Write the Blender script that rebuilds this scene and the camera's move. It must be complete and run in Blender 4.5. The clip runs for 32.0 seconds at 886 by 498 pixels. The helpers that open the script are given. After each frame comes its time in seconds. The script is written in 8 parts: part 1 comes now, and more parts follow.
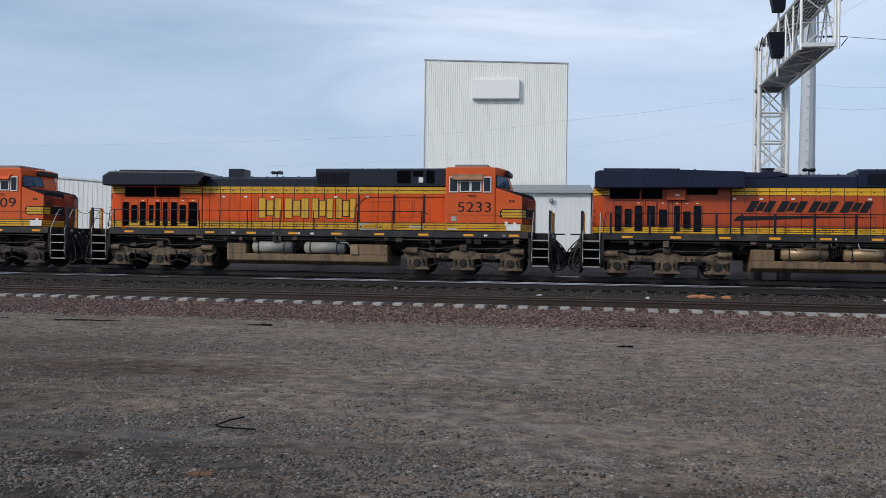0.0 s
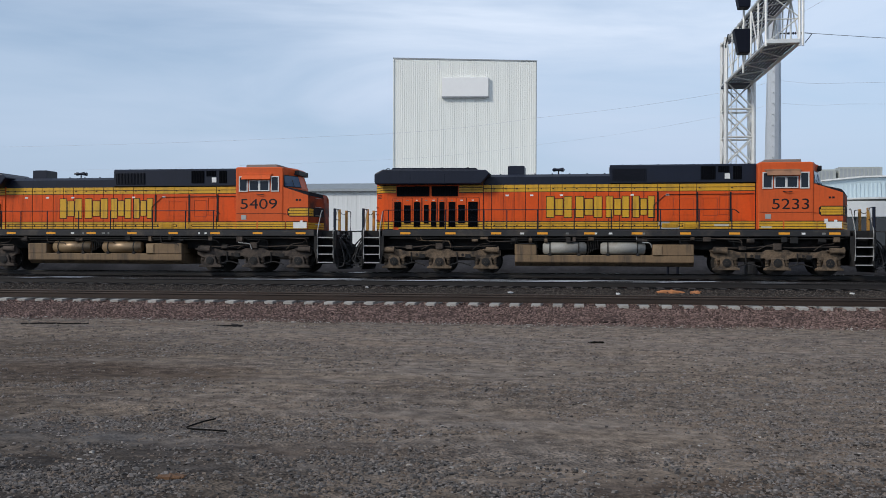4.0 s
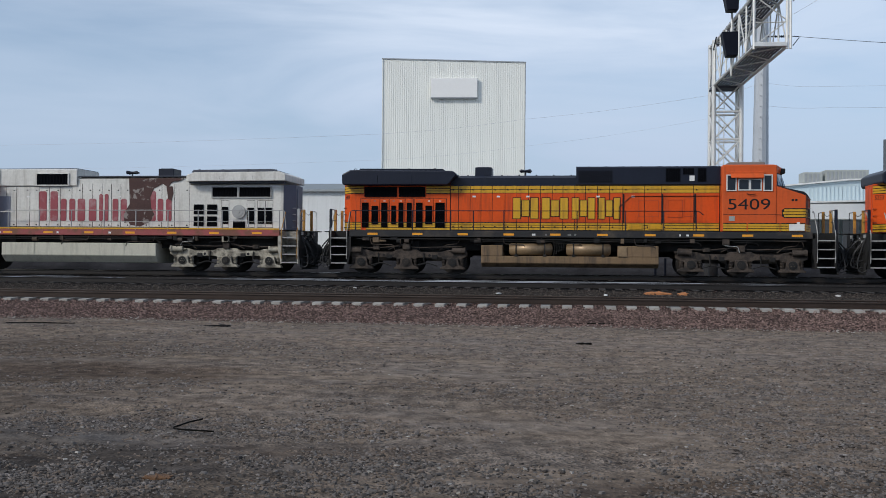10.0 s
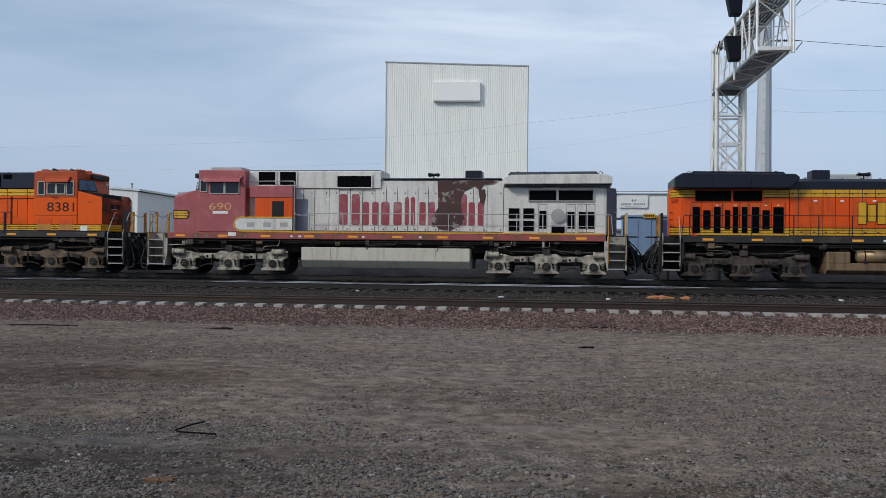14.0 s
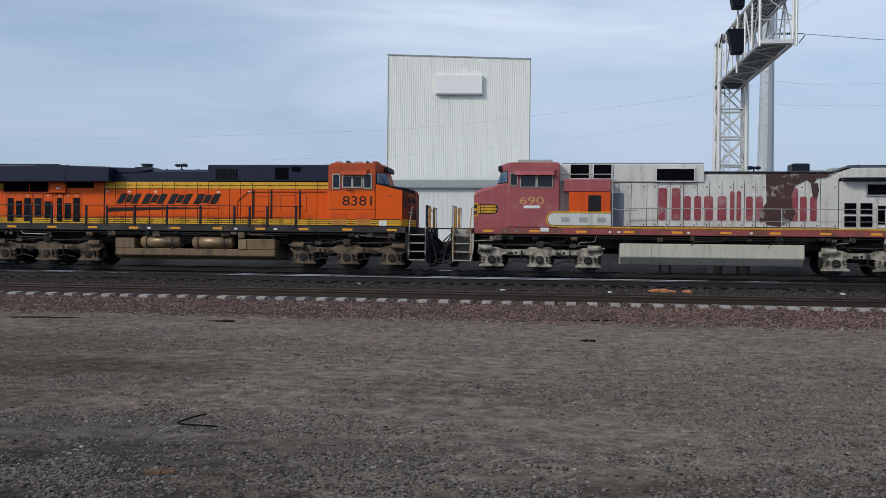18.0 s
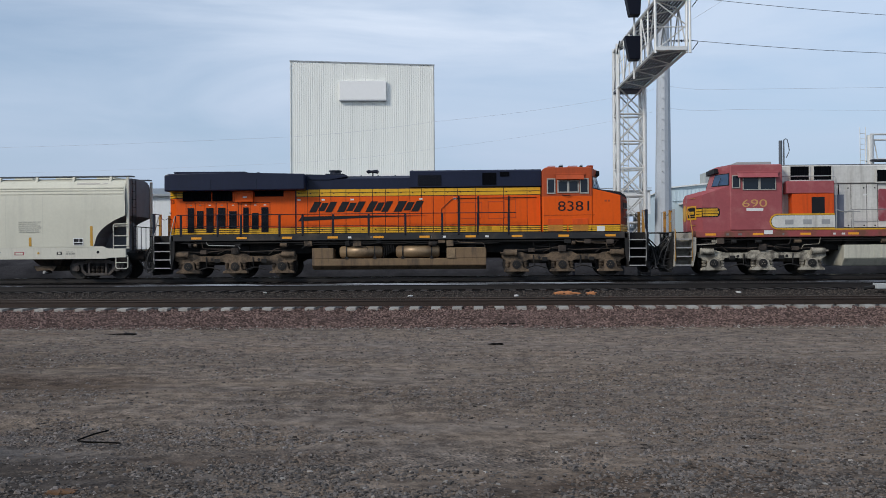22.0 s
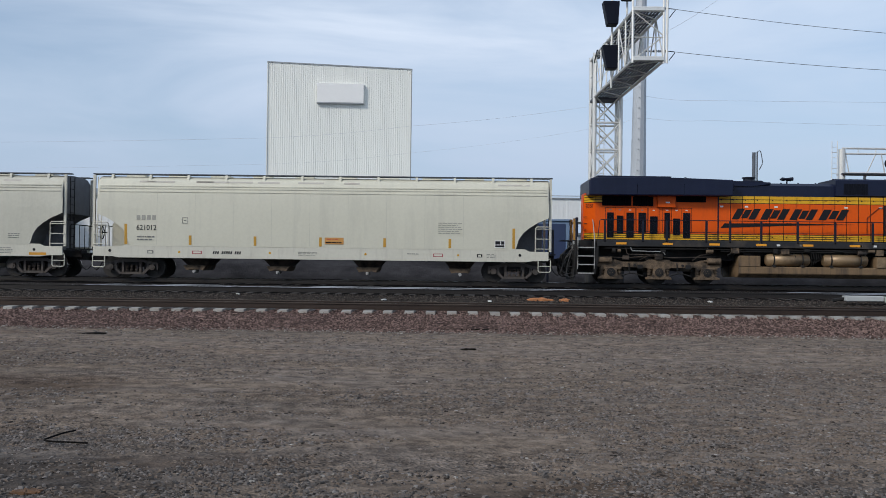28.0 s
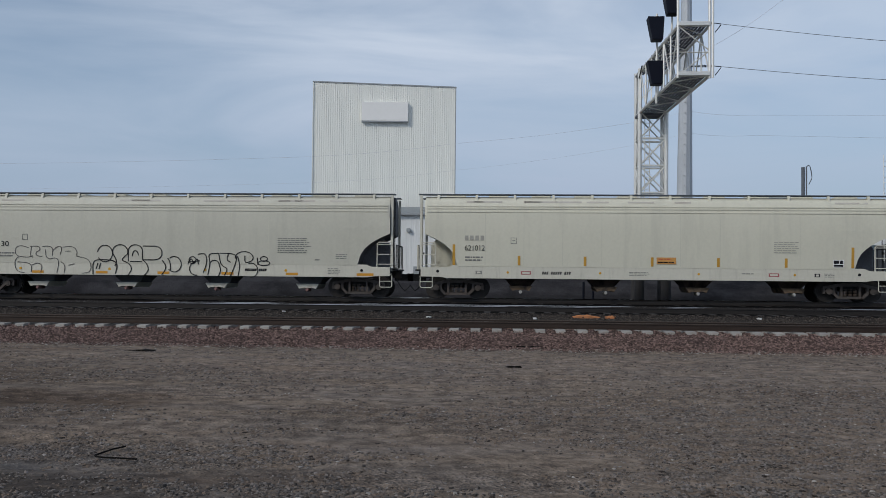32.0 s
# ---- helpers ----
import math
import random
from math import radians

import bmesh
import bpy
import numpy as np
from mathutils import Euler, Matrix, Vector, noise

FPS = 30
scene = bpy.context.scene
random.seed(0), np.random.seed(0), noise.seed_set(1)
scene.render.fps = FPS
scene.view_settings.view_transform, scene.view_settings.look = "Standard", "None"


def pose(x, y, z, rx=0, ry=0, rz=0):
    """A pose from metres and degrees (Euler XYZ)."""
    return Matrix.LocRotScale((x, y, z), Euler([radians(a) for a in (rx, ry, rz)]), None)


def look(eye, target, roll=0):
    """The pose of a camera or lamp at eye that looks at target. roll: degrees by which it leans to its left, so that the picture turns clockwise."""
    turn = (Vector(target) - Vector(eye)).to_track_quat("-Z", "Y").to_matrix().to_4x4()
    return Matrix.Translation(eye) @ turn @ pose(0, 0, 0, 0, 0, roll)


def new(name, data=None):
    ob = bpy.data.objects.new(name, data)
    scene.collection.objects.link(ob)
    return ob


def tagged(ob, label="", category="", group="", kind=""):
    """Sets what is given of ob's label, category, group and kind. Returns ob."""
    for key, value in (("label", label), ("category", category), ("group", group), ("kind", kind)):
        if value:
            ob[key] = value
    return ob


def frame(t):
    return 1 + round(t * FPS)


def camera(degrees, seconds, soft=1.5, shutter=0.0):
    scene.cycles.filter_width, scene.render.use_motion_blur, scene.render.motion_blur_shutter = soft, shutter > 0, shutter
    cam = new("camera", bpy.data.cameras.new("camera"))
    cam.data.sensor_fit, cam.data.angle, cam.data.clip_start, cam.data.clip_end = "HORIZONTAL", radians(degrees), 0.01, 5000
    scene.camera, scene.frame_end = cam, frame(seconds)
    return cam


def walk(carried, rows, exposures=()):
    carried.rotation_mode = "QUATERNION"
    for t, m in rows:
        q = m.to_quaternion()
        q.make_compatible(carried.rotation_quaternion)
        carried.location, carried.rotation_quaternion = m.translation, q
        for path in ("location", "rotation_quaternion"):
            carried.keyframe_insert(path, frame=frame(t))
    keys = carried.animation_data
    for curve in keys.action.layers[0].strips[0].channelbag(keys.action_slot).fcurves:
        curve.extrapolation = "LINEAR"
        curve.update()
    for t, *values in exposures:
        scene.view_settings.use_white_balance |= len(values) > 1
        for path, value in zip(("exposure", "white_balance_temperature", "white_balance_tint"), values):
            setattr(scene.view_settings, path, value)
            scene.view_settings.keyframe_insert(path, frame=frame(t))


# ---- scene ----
EYE = Vector((0.0, 0.0, 1.8))
RAIL_Z = 1.01      # top of rail of the train's track
TRACK_Y = 42.3     # centre line of the train's track

cam = camera(49.17, 32.0, soft=0.55)
# seconds, yaw to the left of +y, pitch up, lean to the left (degrees)
PATH = [
    (0, 10.189, 0.428, 0.872),
    (0.5, 10.064, 0.404, 1.109),
    (1, 9.855, 0.456, 1.008),
    (1.5, 9.719, 0.361, 1.114),
    (2, 9.291, 0.600, 1.162),
    (2.5, 8.646, 0.797, 1.271),
    (3, 8.562, 0.529, 0.871),
    (3.5, 8.661, 0.403, 0.366),
    (5.5, 7.939, 0.228, 0.273),
    (6, 8.022, 0.266, 0.473),
    (6.5, 8.127, 0.274, 0.500),
    (7, 7.770, 0.154, 0.643),
    (7.5, 7.647, 0.011, 0.686),
    (8, 7.348, 0.155, 0.513),
    (8.5, 7.412, 0.314, 0.428),
    (9, 7.638, 0.392, 0.471),
    (9.5, 7.757, 0.409, 0.438),
    (10, 7.773, 0.392, 0.467),
    (10.5, 7.867, 0.393, 0.659),
    (11, 7.896, 0.609, 0.484),
    (11.5, 7.870, 0.648, 0.506),
    (12, 7.903, 0.548, 0.364),
    (12.5, 7.924, 0.504, 0.600),
    (13, 7.858, 0.597, 0.815),
    (13.5, 7.845, 0.557, 0.786),
    (14, 7.925, 0.586, 0.629),
    (14.5, 8.023, 0.539, 0.661),
    (16.5, 7.803, 0.240, 0.789),
    (17, 7.844, 0.184, 0.713),
    (17.5, 7.917, 0.189, 0.769),
    (18, 8.023, 0.173, 0.715),
    (18.5, 8.004, 0.210, 0.725),
    (19, 8.009, 0.231, 0.736),
    (19.5, 8.048, 0.288, 0.747),
    (20, 8.087, 0.256, 0.759),
    (20.5, 8.130, 0.538, 0.650),
    (21, 7.897, 0.541, 0.752),
    (21.5, 6.784, 0.407, -0.334),
    (22, 2.515, 0.547, -0.389),
    (22.5, 0.762, 0.623, 0.172),
    (23, 1.712, 0.747, 0.804),
    (23.5, 1.555, 0.701, -0.213),
    (24, 1.138, 0.752, 0.297),
    (24.5, 0.038, 0.796, 0.464),
    (25, -0.404, 0.724, 0.222),
    (25.5, 0.465, 0.810, -0.139),
    (27.5, 0.822, 0.556, 0.414),
    (28, 1.014, 0.825, 0.701),
    (28.5, 1.995, 0.965, -0.094),
    (29, 2.290, 0.636, 0.399),
    (29.5, 2.372, 0.998, 0.735),
    (30, 2.474, 1.387, 0.518),
    (30.5, 2.747, 1.648, 0.396),
    (31, 3.194, 1.780, 0.121),
    (31.5, 3.400, 1.974, 0.356),
    (32, 3.666, 1.817, 0.551),
]


def turned(yaw, pitch, lean):
    y, p = radians(yaw), radians(pitch)
    way = Vector((-math.sin(y) * math.cos(p), math.cos(y) * math.cos(p), math.sin(p)))
    return look(EYE, EYE + way * 10, lean)


walk(cam, [(t, turned(a, b, c)) for t, a, b, c in PATH], [(0, 0.30), (7, 0.28), (10, 0.22), (17, 0.18), (22, 0.22), (28, 0.24), (30, 0.17), (31, 0.15), (31.5, 0.06), (32, -0.11)])

# ---- light ----
SUN_ELEV, SUN_AZ = 34.0, 226.0     # compass degrees, clockwise from +y
world = bpy.data.worlds.new("sky")
scene.world = world
world.use_nodes = True
wn, wl = world.node_tree.nodes, world.node_tree.links
wn.clear()
w_out = wn.new("ShaderNodeOutputWorld")
w_bg = wn.new("ShaderNodeBackground")
w_sky = wn.new("ShaderNodeTexSky")
w_sky.sky_type, w_sky.sun_disc = "NISHITA", False
w_sky.sun_elevation, w_sky.sun_rotation = radians(SUN_ELEV), radians(SUN_AZ)
w_sky.air_density, w_sky.dust_density, w_sky.ozone_density = 1.0, 0.3, 2.0
w_co = wn.new("ShaderNodeTexCoord")
w_map = wn.new("ShaderNodeMapping")
w_map.inputs["Scale"].default_value = (1.0, 1.0, 5.5)
w_map.inputs["Location"].default_value = (0.55, 0.2, 0.15)
w_n1 = wn.new("ShaderNodeTexNoise")
w_n1.inputs["Scale"].default_value, w_n1.inputs["Detail"].default_value = 2.3, 7.0
w_n1.inputs["Roughness"].default_value, w_n1.inputs["Distortion"].default_value = 0.52, 0.5
w_rmp = wn.new("ShaderNodeValToRGB")
w_rmp.color_ramp.elements[0].position, w_rmp.color_ramp.elements[1].position = 0.36, 0.66
w_rmp.color_ramp.elements[0].color = (0.26, 0.26, 0.26, 1)
w_rmp.color_ramp.elements[1].color = (0.86, 0.86, 0.86, 1)
w_mix = wn.new("ShaderNodeMixRGB")
w_mix.inputs[2].default_value = (6.65, 7.42, 8.65, 1)    # thin cloud veil
wl.new(w_co.outputs["Generated"], w_map.inputs["Vector"])
wl.new(w_map.outputs["Vector"], w_n1.inputs["Vector"])
wl.new(w_n1.outputs["Fac"], w_rmp.inputs["Fac"])
w_thin = wn.new("ShaderNodeFloatCurve")       # the veil thins to both sides of the tower
w_thin.inputs["Factor"].default_value = 1.0
for p in ((0.26, 0.62), (0.42, 1.0), (0.52, 1.0), (0.62, 0.74)):
    w_thin.mapping.curves[0].points.new(*p)
w_thin.mapping.curves[0].points[0].location, w_thin.mapping.curves[0].points[-1].location = (0.0, 0.55), (1.0, 0.6)
w_thin.mapping.update()
w_side = wn.new("ShaderNodeMapRange")
w_side.inputs["From Min"].default_value, w_side.inputs["From Max"].default_value = -1.0, 1.0
w_mul = wn.new("ShaderNodeMath")
w_mul.operation = "MULTIPLY"
wl.new(w_side.outputs[0], w_thin.inputs["Value"])
wl.new(w_rmp.outputs["Color"], w_mul.inputs[0])
wl.new(w_thin.outputs[0], w_mul.inputs[1])
wl.new(w_mul.outputs[0], w_mix.inputs[0])
wl.new(w_sky.outputs["Color"], w_mix.inputs[1])
w_sep = wn.new("ShaderNodeSeparateXYZ")
w_low = wn.new("ShaderNodeMapRange")
w_low.inputs["From Min"].default_value, w_low.inputs["From Max"].default_value = 0.03, 0.25
w_low.inputs["To Min"].default_value, w_low.inputs["To Max"].default_value = 0.85, 0.0
w_haze = wn.new("ShaderNodeMixRGB")
w_haze.inputs[2].default_value = (2.95, 3.82, 5.50, 1)    # blue-grey haze low in the sky, all round
wl.new(w_co.outputs["Generated"], w_sep.inputs[0])
wl.new(w_sep.outputs["Z"], w_low.inputs["Value"])
wl.new(w_sep.outputs["X"], w_side.inputs["Value"])
wl.new(w_low.outputs[0], w_haze.inputs[0])
wl.new(w_mix.outputs["Color"], w_haze.inputs[1])
wl.new(w_haze.outputs["Color"], w_bg.inputs["Color"])
wl.new(w_bg.outputs["Background"], w_out.inputs["Surface"])
w_bg.inputs["Strength"].default_value = 0.10
sun = new("sun", bpy.data.lights.new("sun", "SUN"))
sun.data.energy, sun.data.angle, sun.data.color = 1.75, radians(11.0), (1.0, 0.95, 0.87)
_e, _a = radians(SUN_ELEV), radians(SUN_AZ)
sun.matrix_world = look((0, 0, 60), Vector((0, 0, 60)) - Vector((math.sin(_a) * math.cos(_e), math.cos(_a) * math.cos(_e), math.sin(_e))))


# ---- materials ----
def mat(name, col, rough=0.6, metal=0.0, var=0.12, scale=3.0, fine=40.0, bump=0.0, stain=None, amount=0.0, streak=False,
        spec=0.5, stain_scale=1.2, lo=0.5, hi=0.68, per_object=0.0, per_island=0.0):
    """A surface with broad and fine variation, bump, and stains of their own shape (streak: drawn out downwards)."""
    m = bpy.data.materials.new(name)
    m.use_nodes = True
    n, l = m.node_tree.nodes, m.node_tree.links
    b = n["Principled BSDF"]
    b.inputs["Roughness"].default_value, b.inputs["Metallic"].default_value = rough, metal
    b.inputs["Specular IOR Level"].default_value = spec
    co = n.new("ShaderNodeTexCoord")
    big, small = n.new("ShaderNodeTexNoise"), n.new("ShaderNodeTexNoise")
    big.inputs["Scale"].default_value, big.inputs["Detail"].default_value = scale, 4.0
    small.inputs["Scale"].default_value, small.inputs["Detail"].default_value = fine, 3.0
    for x in (big, small):
        l.new(co.outputs["Object"], x.inputs["Vector"])
    add = n.new("ShaderNodeMath")
    add.operation = "ADD"
    l.new(big.outputs["Fac"], add.inputs[0])
    l.new(small.outputs["Fac"], add.inputs[1])
    rng = n.new("ShaderNodeMapRange")
    rng.inputs["From Min"].default_value, rng.inputs["From Max"].default_value = 0.6, 1.4
    rng.inputs["To Min"].default_value, rng.inputs["To Max"].default_value = 1 - var, 1 + var
    l.new(add.outputs[0], rng.inputs["Value"])
    val = rng.outputs[0]
    for kind, amt in (("O", per_object), ("I", per_island)):
        if amt:
            src = n.new("ShaderNodeObjectInfo" if kind == "O" else "ShaderNodeNewGeometry")
            r2 = n.new("ShaderNodeMapRange")
            r2.inputs["To Min"].default_value, r2.inputs["To Max"].default_value = 1 - amt, 1 + amt
            l.new(src.outputs["Random" if kind == "O" else "Random Per Island"], r2.inputs["Value"])
            mu = n.new("ShaderNodeMath")
            mu.operation = "MULTIPLY"
            l.new(val, mu.inputs[0])
            l.new(r2.outputs[0], mu.inputs[1])
            val = mu.outputs[0]
    sc = n.new("ShaderNodeVectorMath")
    sc.operation = "SCALE"
    sc.inputs[0].default_value = col
    l.new(val, sc.inputs["Scale"])
    out = sc.outputs[0]
    if stain:
        mp = n.new("ShaderNodeMapping")
        mp.inputs["Scale"].default_value = (4.0, 4.0, 0.45) if streak else (1, 1, 1)
        st = n.new("ShaderNodeTexNoise")
        st.inputs["Scale"].default_value, st.inputs["Detail"].default_value, st.inputs["Roughness"].default_value = stain_scale, 6.0, 0.62
        l.new(co.outputs["Object"], mp.inputs["Vector"])
        l.new(mp.outputs["Vector"], st.inputs["Vector"])
        r3 = n.new("ShaderNodeMapRange")
        r3.inputs["From Min"].default_value, r3.inputs["From Max"].default_value, r3.inputs["To Max"].default_value = lo, hi, amount
        l.new(st.outputs["Fac"], r3.inputs["Value"])
        mx = n.new("ShaderNodeMixRGB")
        mx.inputs[2].default_value = (*stain, 1)
        l.new(r3.outputs[0], mx.inputs[0])
        l.new(out, mx.inputs[1])
        out = mx.outputs[0]
    l.new(out, b.inputs["Base Color"])
    if bump:
        bp = n.new("ShaderNodeBump")
        bp.inputs["Strength"].default_value, bp.inputs["Distance"].default_value = bump, 0.02
        l.new(add.outputs[0], bp.inputs["Height"])
        l.new(bp.outputs[0], b.inputs["Normal"])
    return m


GRIME = (0.035, 0.03, 0.026)
RUSTY = (0.16, 0.075, 0.035)
M_ORANGE = mat("orange_paint", (0.66, 0.083, 0.010), 0.5, spec=0.22, var=0.10, scale=0.8, fine=9, stain=GRIME, amount=0.45, streak=True, stain_scale=1.0, lo=0.5, hi=0.75)
M_ORANGE_NEW = mat("bright_orange_paint", (0.74, 0.098, 0.004), 0.45, spec=0.22, var=0.06, scale=0.8, fine=9, stain=GRIME, amount=0.25, streak=True, stain_scale=1.0, lo=0.52, hi=0.8)
M_ORANGE_DULL = mat("dusty_orange_paint", (0.43, 0.055, 0.005), 0.5, var=0.10, scale=0.8, fine=9, stain=GRIME, amount=0.45, streak=True, stain_scale=1.0, lo=0.48, hi=0.75)
M_YELLOW = mat("yellow_paint", (0.62, 0.33, 0.010), 0.45, var=0.10, scale=1.2, fine=12, stain=GRIME, amount=0.5, streak=True, lo=0.5, hi=0.75)
M_YELLOW_NEW = mat("golden_yellow_paint", (0.72, 0.38, 0.006), 0.45, var=0.08, scale=1.2, fine=12, stain=GRIME, amount=0.25, streak=True, lo=0.52, hi=0.78)
M_NAVY = mat("navy_black_paint", (0.0050, 0.0088, 0.0290), 0.42, var=0.25, scale=1.0, fine=14, stain=(0.012, 0.018, 0.040), amount=0.3, streak=True, spec=0.33)
# nose front's shade painted into the orange, along with its soot
M_FRONT = mat("shaded_sooty_nose_front", (0.30, 0.046, 0.014), 0.6, var=0.2, scale=1.2, fine=12, spec=0.15, stain=(0.030, 0.022, 0.018), amount=0.85, stain_scale=1.4, lo=0.42, hi=0.64)
M_BLACK = mat("black_paint", (0.0040, 0.0066, 0.0175), 0.42, var=0.25, scale=1.0, fine=14, stain=(0.012, 0.016, 0.030), amount=0.3, streak=True, spec=0.35)
M_DECK = mat("grey_black_sill", (0.014, 0.014, 0.0155), 0.7, var=0.25, scale=1.5, fine=15, stain=(0.10, 0.075, 0.055), amount=0.5)
M_UNDER = mat("underframe_grime_and_shade", (0.009, 0.0088, 0.0088), 0.85, var=0.3, scale=2, fine=20, stain=(0.035, 0.027, 0.021), amount=0.5)
M_TRUCK = mat("dusty_truck_steel", (0.070, 0.052, 0.040), 0.85, var=0.45, scale=2.5, fine=25, bump=0.3, stain=(0.012, 0.010, 0.009), amount=0.9, stain_scale=2.2, lo=0.45, hi=0.62)
M_TRUCK_PALE = mat("pale_truck_steel", (0.38, 0.345, 0.275), 0.8, var=0.4, scale=2.5, fine=25, bump=0.3, stain=(0.04, 0.033, 0.026), amount=0.85, stain_scale=2.4, lo=0.44, hi=0.6)
M_TRUCK_TAN = mat("tan_truck_steel", (0.145, 0.100, 0.062), 0.85, var=0.45, scale=2.5, fine=25, bump=0.3, stain=(0.018, 0.014, 0.011), amount=0.9, stain_scale=2.2, lo=0.45, hi=0.62)
M_WHEEL = mat("wheel_steel", (0.030, 0.026, 0.023), 0.6, metal=0.4, var=0.3, scale=3, fine=20)
M_TREAD = mat("polished_tread", (0.45, 0.45, 0.45), 0.25, metal=1.0, var=0.1)
M_TANK = mat("dusty_fuel_tank", (0.18, 0.115, 0.060), 0.75, var=0.2, scale=1.2, fine=16, stain=(0.05, 0.038, 0.028), amount=0.75, streak=True, stain_scale=1.1, lo=0.48, hi=0.66)
M_TANK_PALE = mat("pale_fuel_tank", (0.50, 0.48, 0.395), 0.7, var=0.10, scale=1.2, fine=16, stain=(0.16, 0.14, 0.11), amount=0.35, streak=True, lo=0.5, hi=0.7)
M_RESERVOIR = mat("brass_brown_reservoir", (0.30, 0.205, 0.115), 0.42, metal=0.35, var=0.2, scale=2, fine=18, stain=(0.09, 0.06, 0.04), amount=0.6)
M_RESERVOIR_PALE = mat("pale_reservoir", (0.29, 0.28, 0.25), 0.55, var=0.15, scale=2, fine=18, stain=(0.16, 0.13, 0.10), amount=0.5)
M_WHITE = mat("white_paint", (0.72, 0.72, 0.70), 0.5, var=0.06, stain=(0.25, 0.22, 0.18), amount=0.3)
M_FRAME = mat("window_frame_aluminium", (0.64, 0.63, 0.60), 0.45, metal=0.1, var=0.08)
M_RED = mat("faded_red_paint", (0.32, 0.072, 0.078), 0.55, var=0.12, scale=0.9, fine=9, stain=(0.44, 0.17, 0.16), amount=0.45, stain_scale=1.4)
M_RED_SILL = mat("rusty_red_sill", (0.29, 0.062, 0.060), 0.6, var=0.15, scale=1.2, fine=12, stain=(0.13, 0.060, 0.030), amount=0.8, stain_scale=1.6, lo=0.47, hi=0.62)
M_RED_DK = mat("red_lettering", (0.27, 0.048, 0.060), 0.55, var=0.15, stain=(0.42, 0.30, 0.30), amount=0.55, stain_scale=1.6, lo=0.5, hi=0.7)
M_SILVER = mat("dull_silver_paint", (0.62, 0.605, 0.56), 0.5, metal=0.05, var=0.14, scale=0.9, fine=10, stain=(0.24, 0.21, 0.17), amount=0.5, streak=True, stain_scale=0.9, lo=0.5, hi=0.72)
M_BURNT = mat("scorched_brown_paint", (0.060, 0.028, 0.024), 0.8, var=0.3, scale=2, fine=14, stain=(0.30, 0.27, 0.25), amount=0.75, stain_scale=1.5, lo=0.57, hi=0.6)
M_HOPPER = mat("grey_hopper_paint", (0.62, 0.60, 0.49), 0.6, var=0.05, scale=0.5, fine=9, stain=(0.36, 0.35, 0.30), amount=0.35, streak=True, stain_scale=0.5, lo=0.5, hi=0.78)
M_HOPPER_OLD = mat("aged_hopper_paint", (0.535, 0.52, 0.435), 0.6, var=0.06, scale=0.5, fine=9, stain=(0.34, 0.33, 0.28), amount=0.35, streak=True, stain_scale=0.5, lo=0.5, hi=0.78)
M_HOPPER_SILL = mat("pale_hopper_sill", (0.585, 0.565, 0.475), 0.6, var=0.06, scale=0.7, fine=9, stain=(0.30, 0.27, 0.23), amount=0.4, streak=True, lo=0.52, hi=0.75)
M_HOPPER_RUST = mat("rusted_roof_edge", (0.46, 0.43, 0.38), 0.7, var=0.1, stain=(0.30, 0.24, 0.19), amount=0.4, stain_scale=0.8, lo=0.5, hi=0.7)
M_GLASSDK = mat("dark_cab_glass", (0.008, 0.013, 0.021), 0.08, var=0.1, spec=0.4)
M_INK = mat("black_stencil_ink", (0.010, 0.010, 0.012), 0.6, var=0.2, spec=0.25)
M_INK_GREY = mat("worn_grey_ink", (0.17, 0.17, 0.16), 0.7, var=0.3)
# blue of the reflected sky put into the glass colour
M_CLEAR_BLUE = mat("sky_tinted_windscreen", (0.035, 0.075, 0.14), 0.06, var=0.1, spec=0.45)
M_AMBER = mat("amber_reflective_tape", (0.80, 0.33, 0.02), 0.35, var=0.08)
M_HANDRAIL_GREY = mat("grey_handrail", (0.36, 0.36, 0.35), 0.5, metal=0.3, var=0.15)
M_STEP = mat("worn_step_edge", (0.33, 0.325, 0.31), 0.55, var=0.15)
M_RUST_POST = mat("rusty_yellow_post", (0.42, 0.21, 0.035), 0.6, var=0.25, scale=6, stain=RUSTY, amount=0.8, stain_scale=4)
M_WORN_YELLOW = mat("worn_tan_yellow_paint", (0.46, 0.185, 0.018), 0.55, var=0.2, scale=2, fine=14, stain=(0.24, 0.10, 0.02), amount=0.6, stain_scale=2.5)
M_FRAME_DULL = mat("dull_window_frame", (0.40, 0.375, 0.33), 0.5, metal=0.1, var=0.15)
M_SCREEN = mat("dark_mesh_screen", (0.0035, 0.005, 0.011), 0.55, var=0.2, spec=0.24)
M_VENT = mat("black_vent", (0.0030, 0.0036, 0.0055), 0.8, var=0.2, spec=0.08)
M_GLARE = mat("matt_black_nose_top", (0.012, 0.012, 0.015), 0.9, var=0.3, scale=2, fine=18, spec=0.1, stain=(0.05, 0.04, 0.034), amount=0.5)
M_CAB = mat("faded_cab_orange", (0.60, 0.098, 0.022), 0.5, spec=0.22, var=0.08, scale=0.8, fine=9, stain=GRIME, amount=0.35, streak=True, stain_scale=1.0, lo=0.52, hi=0.78)
M_CAB_RED = mat("rust_red_cab_top", (0.40, 0.072, 0.024), 0.55, spec=0.2, var=0.12, scale=0.9, fine=10, stain=GRIME, amount=0.35, streak=True, lo=0.5, hi=0.78)
M_SLATE = mat("slate_roof_and_shade", (0.055, 0.063, 0.085), 0.6, var=0.2, scale=1.2, fine=12, stain=(0.02, 0.02, 0.024), amount=0.6)
M_HOSE = mat("rubber_hose", (0.012, 0.012, 0.013), 0.6, var=0.2)


# ---- mesh tools ----
FLIP = [1.0]    # -1 while a vehicle that faces the other way is built


